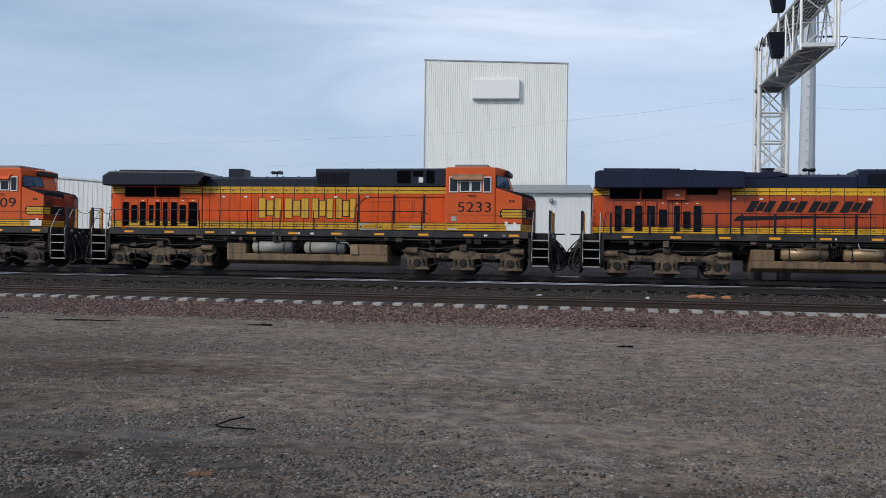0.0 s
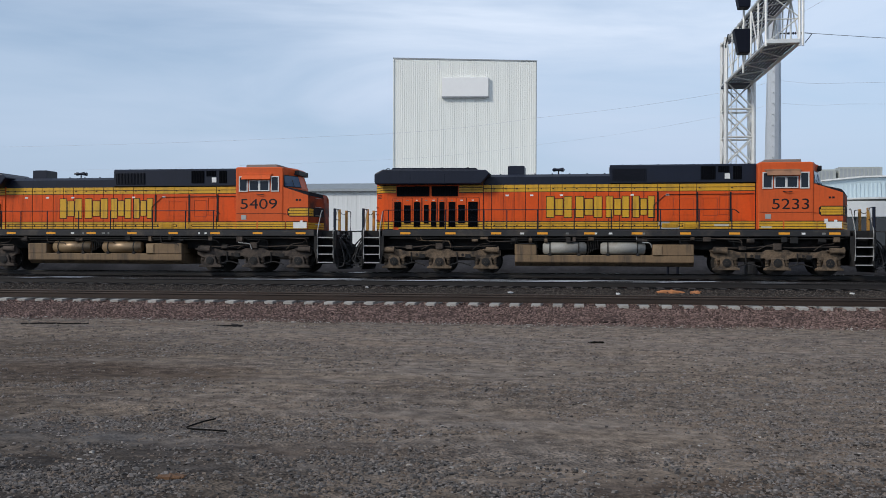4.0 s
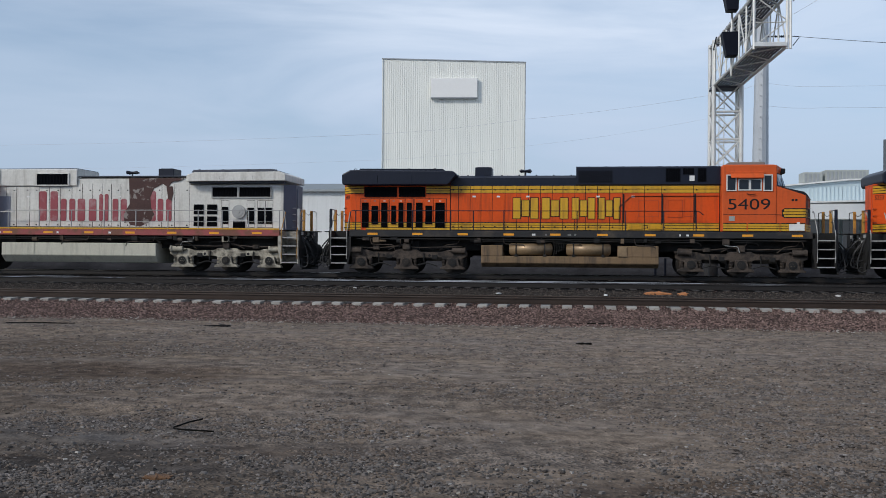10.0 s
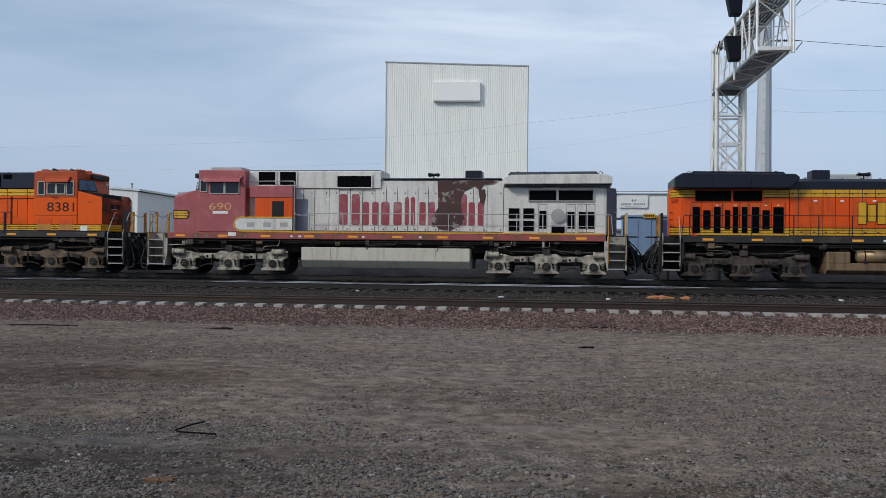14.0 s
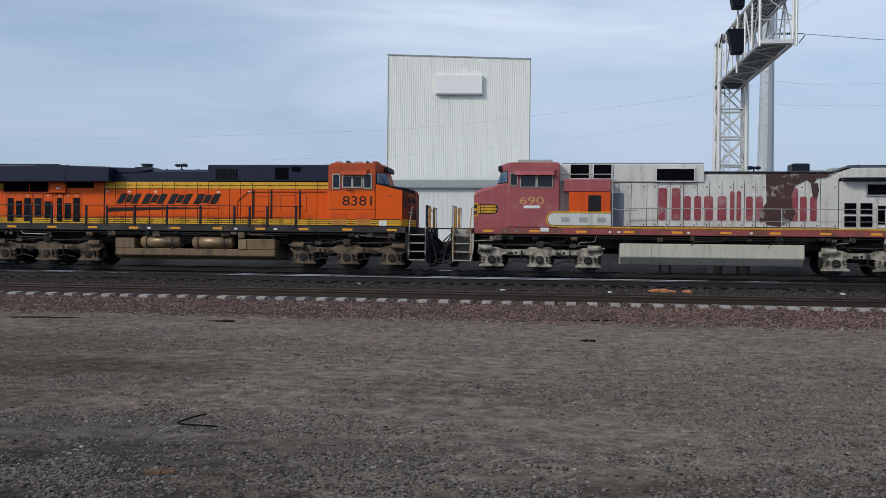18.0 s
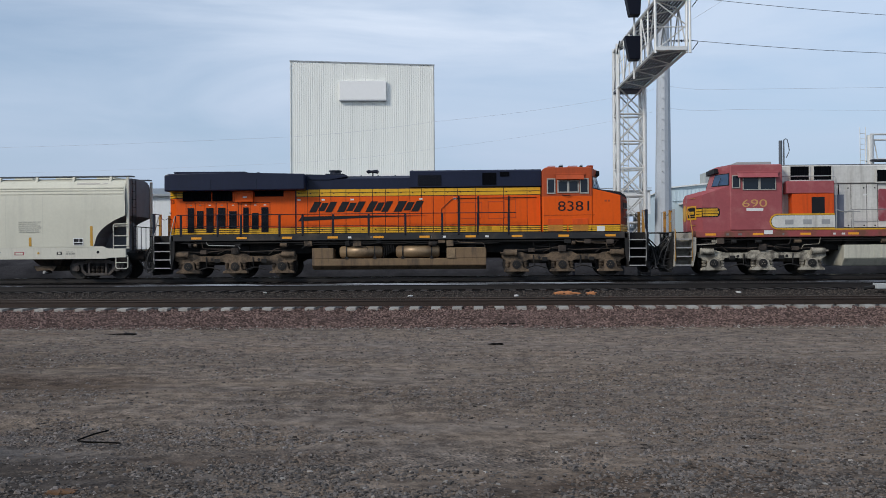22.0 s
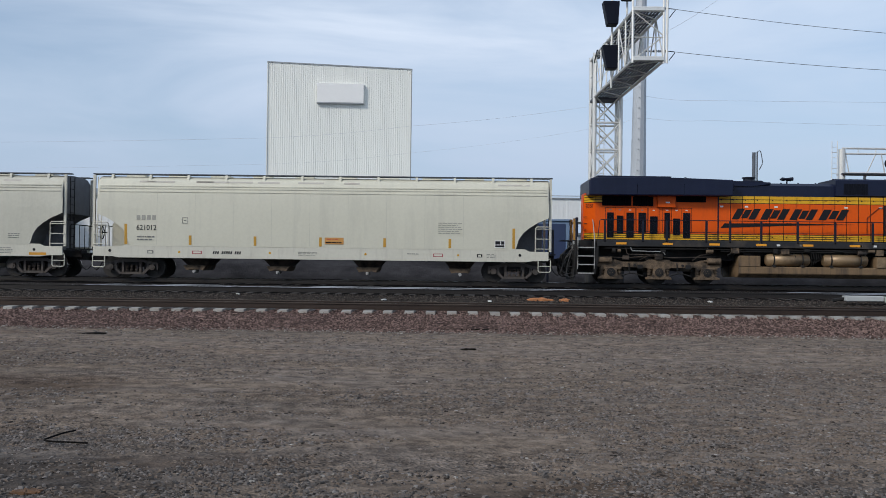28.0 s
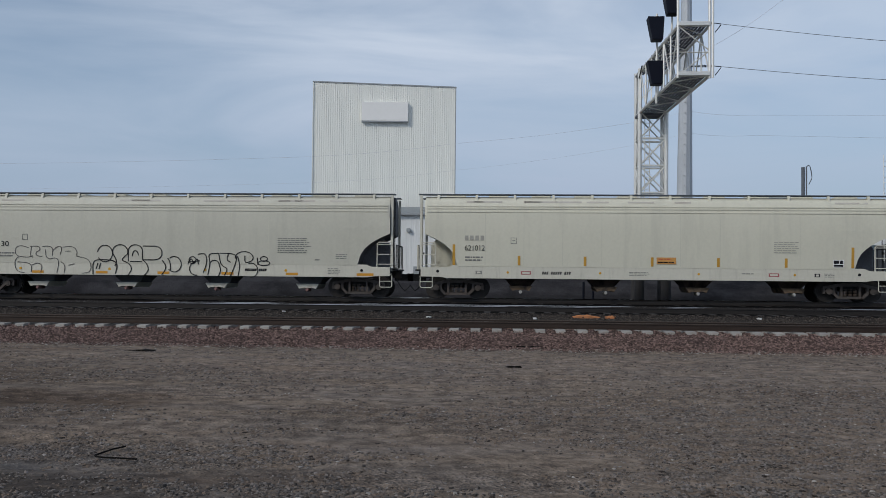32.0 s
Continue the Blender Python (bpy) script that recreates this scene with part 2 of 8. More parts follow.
def part(name, bm, material, parent=None, label="", smooth=False, matrix=None):
    me = bpy.data.meshes.new(name)
    if FLIP[0] < 0:
        bmesh.ops.scale(bm, vec=(-1, 1, 1), verts=bm.verts)
    bmesh.ops.recalc_face_normals(bm, faces=bm.faces)
    if smooth:
        for f in bm.faces:
            f.smooth = True
    bm.to_mesh(me)
    bm.free()
    for m in material if isinstance(material, (list, tuple)) else [material]:
        me.materials.append(m)
    ob = new(name, me)
    if parent:
        ob.parent = parent
    if matrix is not None:
        ob.matrix_basis = matrix
    if label:
        ob["label"] = label
    return ob


def empty(name, x, y, z):
    ob = new(name)
    ob.location = (x, y, z)
    ob.empty_display_size = 0.3
    return ob


def faces_since(bm, n0, mi):
    bm.faces.ensure_lookup_table()
    for f in bm.faces[n0:]:
        f.material_index = mi


def box(bm, x0, x1, y0, y1, z0, z1, mi=0, bev=0.0):
    n0 = len(bm.faces)
    v = [bm.verts.new(p) for p in ((x0, y0, z0), (x1, y0, z0), (x1, y1, z0), (x0, y1, z0), (x0, y0, z1), (x1, y0, z1), (x1, y1, z1), (x0, y1, z1))]
    fs = [bm.faces.new([v[i] for i in q]) for q in ((0, 3, 2, 1), (4, 5, 6, 7), (0, 1, 5, 4), (1, 2, 6, 5), (2, 3, 7, 6), (3, 0, 4, 7))]
    if bev:
        bmesh.ops.bevel(bm, geom=list({e for f in fs for e in f.edges}), offset=bev, segments=1, affect="EDGES", profile=0.5)
    if mi:
        faces_since(bm, n0, mi)


def prism(bm, pts, y0, y1, mi=0, bev=0.0):
    """A side outline of (x, z) carried from y0 to y1."""
    n0 = len(bm.faces)
    a = [bm.verts.new((x, y0, z)) for x, z in pts]
    b = [bm.verts.new((x, y1, z)) for x, z in pts]
    k = len(pts)
    fs = [bm.faces.new(a), bm.faces.new(b[::-1])]
    fs += [bm.faces.new((a[i], b[i], b[(i + 1) % k], a[(i + 1) % k])) for i in range(k)]
    if bev:
        bmesh.ops.bevel(bm, geom=list({e for f in fs for e in f.edges}), offset=bev, segments=2, affect="EDGES", profile=0.5)
    if mi:
        faces_since(bm, n0, mi)


def prism_x(bm, pts, x0, x1, mi=0, bev=0.0):
    """A cross section of (y, z) carried from x0 to x1."""
    n0 = len(bm.faces)
    a = [bm.verts.new((x0, y, z)) for y, z in pts]
    b = [bm.verts.new((x1, y, z)) for y, z in pts]
    k = len(pts)
    fs = [bm.faces.new(a), bm.faces.new(b[::-1])]
    fs += [bm.faces.new((a[i], b[i], b[(i + 1) % k], a[(i + 1) % k])) for i in range(k)]
    if bev:
        bmesh.ops.bevel(bm, geom=list({e for f in fs for e in f.edges}), offset=bev, segments=2, affect="EDGES", profile=0.5)
    if mi:
        faces_since(bm, n0, mi)


def rod(bm, p, q, r, n=6, r2=None, mi=0):
    n0 = len(bm.faces)
    p, q = Vector(p), Vector(q)
    d = q - p
    m = Matrix.Translation((p + q) / 2) @ d.to_track_quat("Z", "Y").to_matrix().to_4x4()
    bmesh.ops.create_cone(bm, cap_ends=True, segments=n, radius1=r, radius2=r if r2 is None else r2, depth=d.length, matrix=m)
    if mi:
        faces_since(bm, n0, mi)


def pipe(bm, pts, r, n=6, mi=0):
    """A bent pipe: each bend is eased by two close points."""
    n0 = len(bm.faces)
    pts = [Vector(p) for p in pts]
    way = [pts[0]]
    for p, q, s in zip(pts, pts[1:], pts[2:]):
        a, b = min(2.5 * r, (q - p).length * 0.4), min(2.5 * r, (s - q).length * 0.4)
        way += [q + (p - q).normalized() * a, q + (s - q).normalized() * b]
    tube(bm, way + [pts[-1]], r, n)
    if mi:
        faces_since(bm, n0, mi)


def tube(bm, pts, r, n=4):
    """One unbroken tube along the points."""
    pts = [Vector(p) for p in pts]
    last = None
    for i, p in enumerate(pts):
        d = (pts[min(i + 1, len(pts) - 1)] - pts[max(i - 1, 0)]).to_track_quat("Z", "Y")
        ring = [bm.verts.new(p + d @ Vector((r * math.cos(2 * math.pi * k / n), r * math.sin(2 * math.pi * k / n), 0))) for k in range(n)]
        if last:
            for k in range(n):
                bm.faces.new((last[k], last[(k + 1) % n], ring[(k + 1) % n], ring[k]))
        else:
            bm.faces.new(ring[::-1])
        last = ring
    bm.faces.new(last)


def bm_new():
    return bmesh.new()


def letters(text, x0, x1, z0, z1, y, material, parent, name="number", thick=0.004):
    """Flat lettering on a side that faces -y, fitted to the box x0..x1, z0..z1."""
    cu = bpy.data.curves.new(name, "FONT")
    cu.body, cu.extrude = text, 0.5
    ob = bpy.data.objects.new(name, cu)
    me = bpy.data.meshes.new_from_object(ob)
    bpy.data.objects.remove(ob)
    co = np.empty(len(me.vertices) * 3)
    me.vertices.foreach_get("co", co)
    co = co.reshape(-1, 3)
    lo, hi = co.min(0), co.max(0)
    u = (co - lo) / (hi - lo)
    me.vertices.foreach_set("co", np.stack([x0 + u[:, 0] * (x1 - x0), y - u[:, 2] * thick, z0 + u[:, 1] * (z1 - z0)], 1).ravel())
    me.materials.clear()
    me.materials.append(material)
    o2 = new(name, me)
    o2.parent = parent
    return o2


def heap(name, verts, faces, material, label="", category="", kind="stuff", parent=None):
    """One mesh from arrays of corners and of triangles or quads."""
    me = bpy.data.meshes.new(name)
    verts, faces = np.asarray(verts, np.float32), np.asarray(faces, np.int32)
    k = faces.shape[1]
    me.vertices.add(len(verts))
    me.vertices.foreach_set("co", verts.ravel())
    me.loops.add(faces.size)
    me.loops.foreach_set("vertex_index", faces.ravel())
    me.polygons.add(len(faces))
    me.polygons.foreach_set("loop_start", np.arange(0, faces.size, k, dtype=np.int32))
    me.update(calc_edges=True)
    me.materials.append(material)
    ob = new(name, me)
    if parent:
        ob.parent = parent
    return tagged(ob, label, category, "", kind)


# ---- ground ----
PROFILE = [(-60, 0.0), (24.3, 0.0), (25.2, 0.10), (27.5, 0.285), (27.75, 0.335), (30.2, 0.33), (31.6, 0.50), (33.4, 0.64), (37.6, 0.68), (39.4, 0.74), (40.8, 0.80),
           (43.9, 0.80), (45.5, 0.70), (51.6, 0.66), (53.2, 1.5), (54.4, 1.76), (55.4, 2.12), (57.5, 2.05), (61.0, 0.55), (400, 0.5), (2600, 0.5)]


def ground_z(y):
    return float(np.interp(y, [p[0] for p in PROFILE], [p[1] for p in PROFILE]))


def ground_material():
    """Bare earth lot with gravel, reddish ballast along the near track, dark fouled ballast farther on, blackest where
    it takes in train shade.
    """
    m = bpy.data.materials.new("ground_gravel")
    m.use_nodes = True
    n, l = m.node_tree.nodes, m.node_tree.links
    b = n["Principled BSDF"]
    b.inputs["Roughness"].default_value, b.inputs["Specular IOR Level"].default_value = 1.0, 0.04
    co = n.new("ShaderNodeTexCoord")

    def tex(scale, detail=5.0, rough=0.6, stretch=None):
        t = n.new("ShaderNodeTexNoise")
        t.inputs["Scale"].default_value, t.inputs["Detail"].default_value, t.inputs["Roughness"].default_value = scale, detail, rough
        src = co.outputs["Object"]
        if stretch:
            mp = n.new("ShaderNodeMapping")
            mp.inputs["Scale"].default_value = stretch
            l.new(src, mp.inputs["Vector"])
            src = mp.outputs["Vector"]
        l.new(src, t.inputs["Vector"])
        return t.outputs["Fac"]

    def ramp(fac, a, c, pa, pc):
        r = n.new("ShaderNodeValToRGB")
        r.color_ramp.elements[0].position, r.color_ramp.elements[1].position = pa, pc
        r.color_ramp.elements[0].color, r.color_ramp.elements[1].color = (*a, 1), (*c, 1)
        l.new(fac, r.inputs["Fac"])
        return r.outputs["Color"]

    def mix(fac, a, c, mode="MIX"):
        x = n.new("ShaderNodeMixRGB")
        x.blend_type = mode
        if isinstance(fac, float):
            x.inputs[0].default_value = fac
        else:
            l.new(fac, x.inputs[0])
        l.new(a, x.inputs[1])
        l.new(c, x.inputs[2])
        return x.outputs[0]

    soil = ramp(tex(0.35, 5, 0.6, (0.5, 1.3, 1)), (0.168, 0.138, 0.113), (0.199, 0.166, 0.139), 0.36, 0.64)
    rust = ramp(tex(0.22, 4, 0.55, (0.6, 1.6, 1)), (0.0, 0.0, 0.0), (0.55, 0.55, 0.55), 0.56, 0.70)
    brown = ramp(tex(9.0), (0.115, 0.078, 0.058), (0.15, 0.11, 0.088), 0.4, 0.6)
    col = mix(rust, soil, brown)
    for cx, cy, rx, ry, tint in ((-7.6, 13.8, 3.4, 1.3, (0.070, 0.050, 0.038)), (-3.3, 8.5, 2.4, 0.6, (0.080, 0.062, 0.050)), (-5.2, 9.2, 2.6, 1.1, (0.092, 0.090, 0.090)),
                                 (-9.5, 10.5, 4.2, 4.5, (0.082, 0.064, 0.050)), (-10.5, 17.5, 4.5, 3.0, (0.088, 0.070, 0.056)), (-2.2, 6.0, 8.5, 1.1, (0.048, 0.043, 0.040)), (-4.2, 7.7, 2.6, 0.8, (0.055, 0.050, 0.047)), (-8.5, 7.8, 3.0, 1.6, (0.060, 0.051, 0.043)), (3.0, 7.2, 4.5, 1.0, (0.075, 0.066, 0.060)), (-4.8, 7.0, 2.6, 1.7, (0.045, 0.039, 0.035)), (1.2, 7.6, 1.8, 0.7, (0.085, 0.064, 0.050)), (0.5, 20.5, 12.0, 4.0, (0.216, 0.180, 0.152))):
        mp = n.new("ShaderNodeMapping")
        mp.inputs["Location"].default_value, mp.inputs["Scale"].default_value = (-cx / rx, -cy / ry, 0), (1 / rx, 1 / ry, 0)
        l.new(co.outputs["Object"], mp.inputs["Vector"])
        ln = n.new("ShaderNodeVectorMath")
        ln.operation = "LENGTH"
        l.new(mp.outputs["Vector"], ln.inputs[0])
        ad = n.new("ShaderNodeMath")
        ad.operation = "MULTIPLY_ADD"
        ad.inputs[1].default_value = 1.6
        l.new(tex(0.8, 5, 0.65), ad.inputs[0])
        l.new(ln.outputs["Value"], ad.inputs[2])
        rg = n.new("ShaderNodeMapRange")
        rg.inputs["From Min"].default_value, rg.inputs["From Max"].default_value = 1.15, 2.0
        rg.inputs["To Min"].default_value, rg.inputs["To Max"].default_value = 0.75, 0.0
        l.new(ad.outputs[0], rg.inputs["Value"])
        rgb = n.new("ShaderNodeRGB")
        rgb.outputs[0].default_value = (*tint, 1)
        col = mix(rg.outputs[0], col, rgb.outputs[0])
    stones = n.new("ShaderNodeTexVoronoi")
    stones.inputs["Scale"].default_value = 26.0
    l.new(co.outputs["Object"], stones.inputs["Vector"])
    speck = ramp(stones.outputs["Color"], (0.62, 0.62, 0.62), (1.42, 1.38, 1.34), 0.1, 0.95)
    rough_spots = ramp(tex(0.45, 4, 0.6, (0.6, 1.2, 1)), (0.18, 0.18, 0.18), (0.9, 0.9, 0.9), 0.42, 0.58)
    dust = ramp(tex(0.6, 6, 0.7, (0.5, 1.6, 1)), (0.86, 0.88, 0.92), (1.06, 1.03, 0.99), 0.40, 0.58)
    col = mix(0.9, col, dust, "MULTIPLY")
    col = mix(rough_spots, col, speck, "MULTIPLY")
    grit = ramp(tex(75.0, 3, 0.7), (0.68, 0.68, 0.68), (1.32, 1.31, 1.3), 0.3, 0.7)
    col = mix(0.35, col, grit, "MULTIPLY")
    clump = ramp(tex(3.6, 4, 0.62), (0.54, 0.53, 0.53), (1.38, 1.37, 1.35), 0.36, 0.64)
    col = mix(0.85, col, clump, "MULTIPLY")
    # by distance from the lot: red ballast, then dark ballast, then far ground
    sep = n.new("ShaderNodeSeparateXYZ")
    l.new(co.outputs["Object"], sep.inputs[0])
    wob = n.new("ShaderNodeMath")
    wob.operation = "MULTIPLY_ADD"
    wob.inputs[1].default_value = 1.0
    l.new(tex(1.3, 5, 0.7), wob.inputs[0])
    l.new(sep.outputs["Y"], wob.inputs[2])

    def step(y0, y1):
        r = n.new("ShaderNodeMapRange")
        r.inputs["From Min"].default_value, r.inputs["From Max"].default_value = y0 + 0.5, y1 + 0.5
        l.new(wob.outputs[0], r.inputs["Value"])
        return r.outputs[0]

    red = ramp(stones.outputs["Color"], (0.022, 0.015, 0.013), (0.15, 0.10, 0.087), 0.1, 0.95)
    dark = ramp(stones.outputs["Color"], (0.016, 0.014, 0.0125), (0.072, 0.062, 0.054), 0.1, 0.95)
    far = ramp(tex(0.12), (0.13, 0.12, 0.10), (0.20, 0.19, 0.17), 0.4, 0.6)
    # near-black zones: fouled ballast with the train's shade mixed into its colour
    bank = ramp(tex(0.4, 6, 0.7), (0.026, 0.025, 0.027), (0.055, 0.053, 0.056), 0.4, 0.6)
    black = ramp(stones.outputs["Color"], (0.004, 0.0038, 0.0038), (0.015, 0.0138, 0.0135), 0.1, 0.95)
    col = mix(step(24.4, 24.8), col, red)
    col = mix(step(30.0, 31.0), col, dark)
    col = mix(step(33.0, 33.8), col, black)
    col = mix(step(51.2, 52.6), col, bank)
    col = mix(step(58.5, 60.5), col, far)
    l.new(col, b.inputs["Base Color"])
    red_full = ramp(stones.outputs["Color"], (1, 1, 1), (1, 1, 1), 0.1, 0.9)
    bp = n.new("ShaderNodeBump")
    bp.inputs["Distance"].default_value = 0.03
    l.new(stones.outputs["Distance"], bp.inputs["Height"])
    l.new(mix(step(24.4, 24.8), rough_spots, red_full), bp.inputs["Strength"])
    bp2 = n.new("ShaderNodeBump")
    bp2.inputs["Strength"].default_value, bp2.inputs["Distance"].default_value = 0.15, 0.010
    l.new(tex(60.0, 4, 0.7), bp2.inputs["Height"])
    bp3 = n.new("ShaderNodeBump")
    bp3.inputs["Strength"].default_value, bp3.inputs["Distance"].default_value = 0.85, 0.06
    l.new(tex(7.0, 3, 0.55), bp3.inputs["Height"])
    l.new(bp.outputs[0], bp3.inputs["Normal"])
    l.new(bp3.outputs[0], bp2.inputs["Normal"])
    l.new(bp2.outputs[0], b.inputs["Normal"])
    return m


M_GROUND = ground_material()


def lot_height(x, y):
    """Low swells, ruts and crumbs of the bare lot."""
    h = 0.05 * noise.noise((x * 0.22, y * 0.3, 0)) + 0.022 * noise.noise((x * 1.1, y * 1.6, 3)) + 0.014 * noise.noise((x * 2.6, y * 4.2, 9))
    return h * min(1.0, (24.5 - y) / 2)


def ground():
    xs = np.concatenate([[-2500, -700, -250, -120, -70], np.arange(-40, -14, 0.5), np.arange(-14, 14, 0.16), np.arange(14, 40.1, 0.5), [70, 120, 250, 700, 2500]])
    ys = np.unique(np.concatenate([[p[0] for p in PROFILE], np.arange(4, 24.5, 0.13), np.arange(24.5, 33, 0.4), np.arange(33, 48, 1.0), [54, 56], [60, 80, 120, 200, 800]]))
    zs = np.array([ground_z(y) for y in ys])
    vs = np.empty((len(ys), len(xs), 3))
    for j, y in enumerate(ys):
        for i, x in enumerate(xs):
            dz = 0.0
            if 3 < y < 24.5 and abs(x) < 41:
                dz = lot_height(x, y)
            elif 24.5 <= y < 27.2 and abs(x) < 41:
                dz = 0.05 * noise.noise((x * 0.9, y * 1.5, 7))
            elif 52.5 < y < 59 and abs(x) < 130:
                dz = 0.16 * noise.noise((x * 0.35, y * 0.3, 5))
            vs[j, i] = (x, y, zs[j] + dz)
    w = len(xs)
    q = [(j * w + i, j * w + i + 1, (j + 1) * w + i + 1, (j + 1) * w + i) for j in range(len(ys) - 1) for i in range(w - 1)]
    ob = heap("ground", vs.reshape(-1, 3), q, M_GROUND, "bare earth and gravel lot rising to ballasted tracks", "ground", "structure")
    for f in ob.data.polygons:
        f.use_smooth = True
    return ob


ground()

# ---- tracks ----
M_RAIL = mat("rail_brown_steel", (0.038, 0.0245, 0.018), 0.6, metal=0.4, var=0.25, scale=2, fine=20)
M_RAIL_TOP = mat("polished_rail_head", (0.55, 0.545, 0.54), 0.28, metal=1.0, var=0.15, scale=0.6, stain=(0.05, 0.038, 0.03), amount=0.97, stain_scale=0.16, lo=0.47, hi=0.54)
M_RAIL_DULL = mat("dull_rail_head", (0.075, 0.056, 0.043), 0.45, metal=0.7, var=0.2, scale=0.6)
M_TIE = mat("pale_concrete_tie", (0.31, 0.30, 0.275), 0.85, var=0.12, scale=3, fine=30, bump=0.2, stain=(0.20, 0.16, 0.13), amount=0.6, stain_scale=3, per_object=0.14)
M_TIE_DARK = mat("creosoted_tie", (0.030, 0.025, 0.021), 0.9, var=0.3, scale=4, fine=30, per_object=0.25)


def rail_profile(z):
    """Cross section of a flat-bottomed rail with its head at z."""
    return [(-0.076, z - 0.185), (0.076, z - 0.185), (0.076, z - 0.172), (0.012, z - 0.150), (0.012, z - 0.045), (0.036, z - 0.038), (0.036, z - 0.016),
            (0.020, z), (-0.020, z), (-0.036, z - 0.016), (-0.036, z - 0.038), (-0.012, z - 0.045), (-0.012, z - 0.150), (-0.076, z - 0.172)]


M_RAIL_DARK = mat("dark_rail_steel", (0.020, 0.0165, 0.0145), 0.6, metal=0.3, var=0.25, scale=2, fine=20)


def track(name, yc, z, x0, x1, head, label, web=None):
    base = tagged(empty(name, 0, yc, 0), label, "railway track", "", "structure")
    for s in (-0.7545, 0.7545):
        bm = bm_new()
        prism_x(bm, [(y + s, q) for y, q in rail_profile(z)], x0, x1)
        bm.faces.ensure_lookup_table()
        rail = part("rail", bm, [web or M_RAIL, head], base)
        for f in rail.data.polygons:
            if f.normal.z > 0.3 and f.center.z > z - 0.012:
                f.material_index = 1
    return base


NEAR = track("track_near", 28.94, 0.60, -300, 300, M_RAIL_DULL, "brown-railed track on pale concrete ties in red ballast")
MIDDLE = track("track_middle", 35.6, 0.87, -300, 300, M_RAIL_TOP, "worn track with polished rail heads in dark ballast", M_RAIL_DARK)
FAR = track("track_far", TRACK_Y, RAIL_Z, -300, 300, M_RAIL_TOP, "main track in dark ballast, shade-toned under the train", M_RAIL_DARK)


def ties(base, z, first, pitch, count, material, length=2.6, wide=0.27, uneven=0.0, name="tie"):
    bm = bm_new()
    # tapered concrete tie with sloping shoulders
    h = length / 2
    prism_x(bm, [(-h, z - 0.2), (h, z - 0.2), (h - 0.03, z - 0.01), (h - 0.32, z), (-h + 0.32, z), (-h + 0.03, z - 0.01)], -wide / 2, wide / 2, bev=0.012)
    me = None
    rnd = random.Random(3)
    for i in range(count):
        if me is None:
            ob = part(name, bm, material, base)
            me = ob.data
        else:
            ob = new(name, me)
            ob.parent = base
        ob.location = (first + i * pitch + rnd.uniform(-uneven, uneven), rnd.uniform(-uneven, uneven), rnd.uniform(-uneven, uneven) * 0.3)
        ob.rotation_euler = (0, 0, rnd.uniform(-uneven, uneven) * 0.25)

# tie rows: the stretch that the camera faces as single ties, the rest joined
ties(NEAR, 0.405, -34.35, 0.6096, 118, M_TIE, uneven=0.02, name="tie")
ties(MIDDLE, 0.664, -34.0, 0.53, 130, M_TIE_DARK, uneven=0.03, wide=0.23, name="tie")
ties(FAR, 0.80, -34.0, 0.53, 130, M_TIE_DARK, uneven=0.03, wide=0.23, name="tie")

# ---- locomotives ----
ROLLING = []     # (thing, centre along the train) of every vehicle
WHEELS = []      # (wheelset, x, radius)


def wheelset(parent, x, r, gauge=1.51):
    bm = bm_new()
    for s in (-1, 1):
        y = s * gauge / 2
        rod(bm, (0, y - 0.065, 0), (0, y + 0.065, 0), r, 28)
        rod(bm, (0, y - s * 0.09, 0), (0, y - s * 0.06, 0), r + 0.026, 28)
        rod(bm, (0, y + s * 0.06, 0), (0, y + s * 0.075, 0), r * 0.80, 20, r2=r * 0.80)
        rod(bm, (0, y + s * 0.06, 0), (0, y + s * 0.14, 0), 0.14, 14)
        for k in range(6):
            a = k * math.pi / 3
            c = Vector((math.cos(a) * r * 0.55, y + s * 0.078, math.sin(a) * r * 0.55))
            rod(bm, c, c + Vector((0, s * 0.012, 0)), 0.05, 8)
    rod(bm, (0, -0.95, 0), (0, 0.95, 0), 0.085, 12)
    keep, FLIP[0] = FLIP[0], 1.0
    ob = part("wheelset", bm, [M_WHEEL, M_TREAD], parent)
    FLIP[0] = keep
    for f in ob.data.polygons:
        c = f.center
        if abs(math.hypot(c.x, c.z) - r) < 0.012 and abs(f.normal.y) < 0.3:
            f.material_index = 1
    ob.location = (x * FLIP[0], 0, r)
    WHEELS.append((ob, x * FLIP[0], r))
    return ob


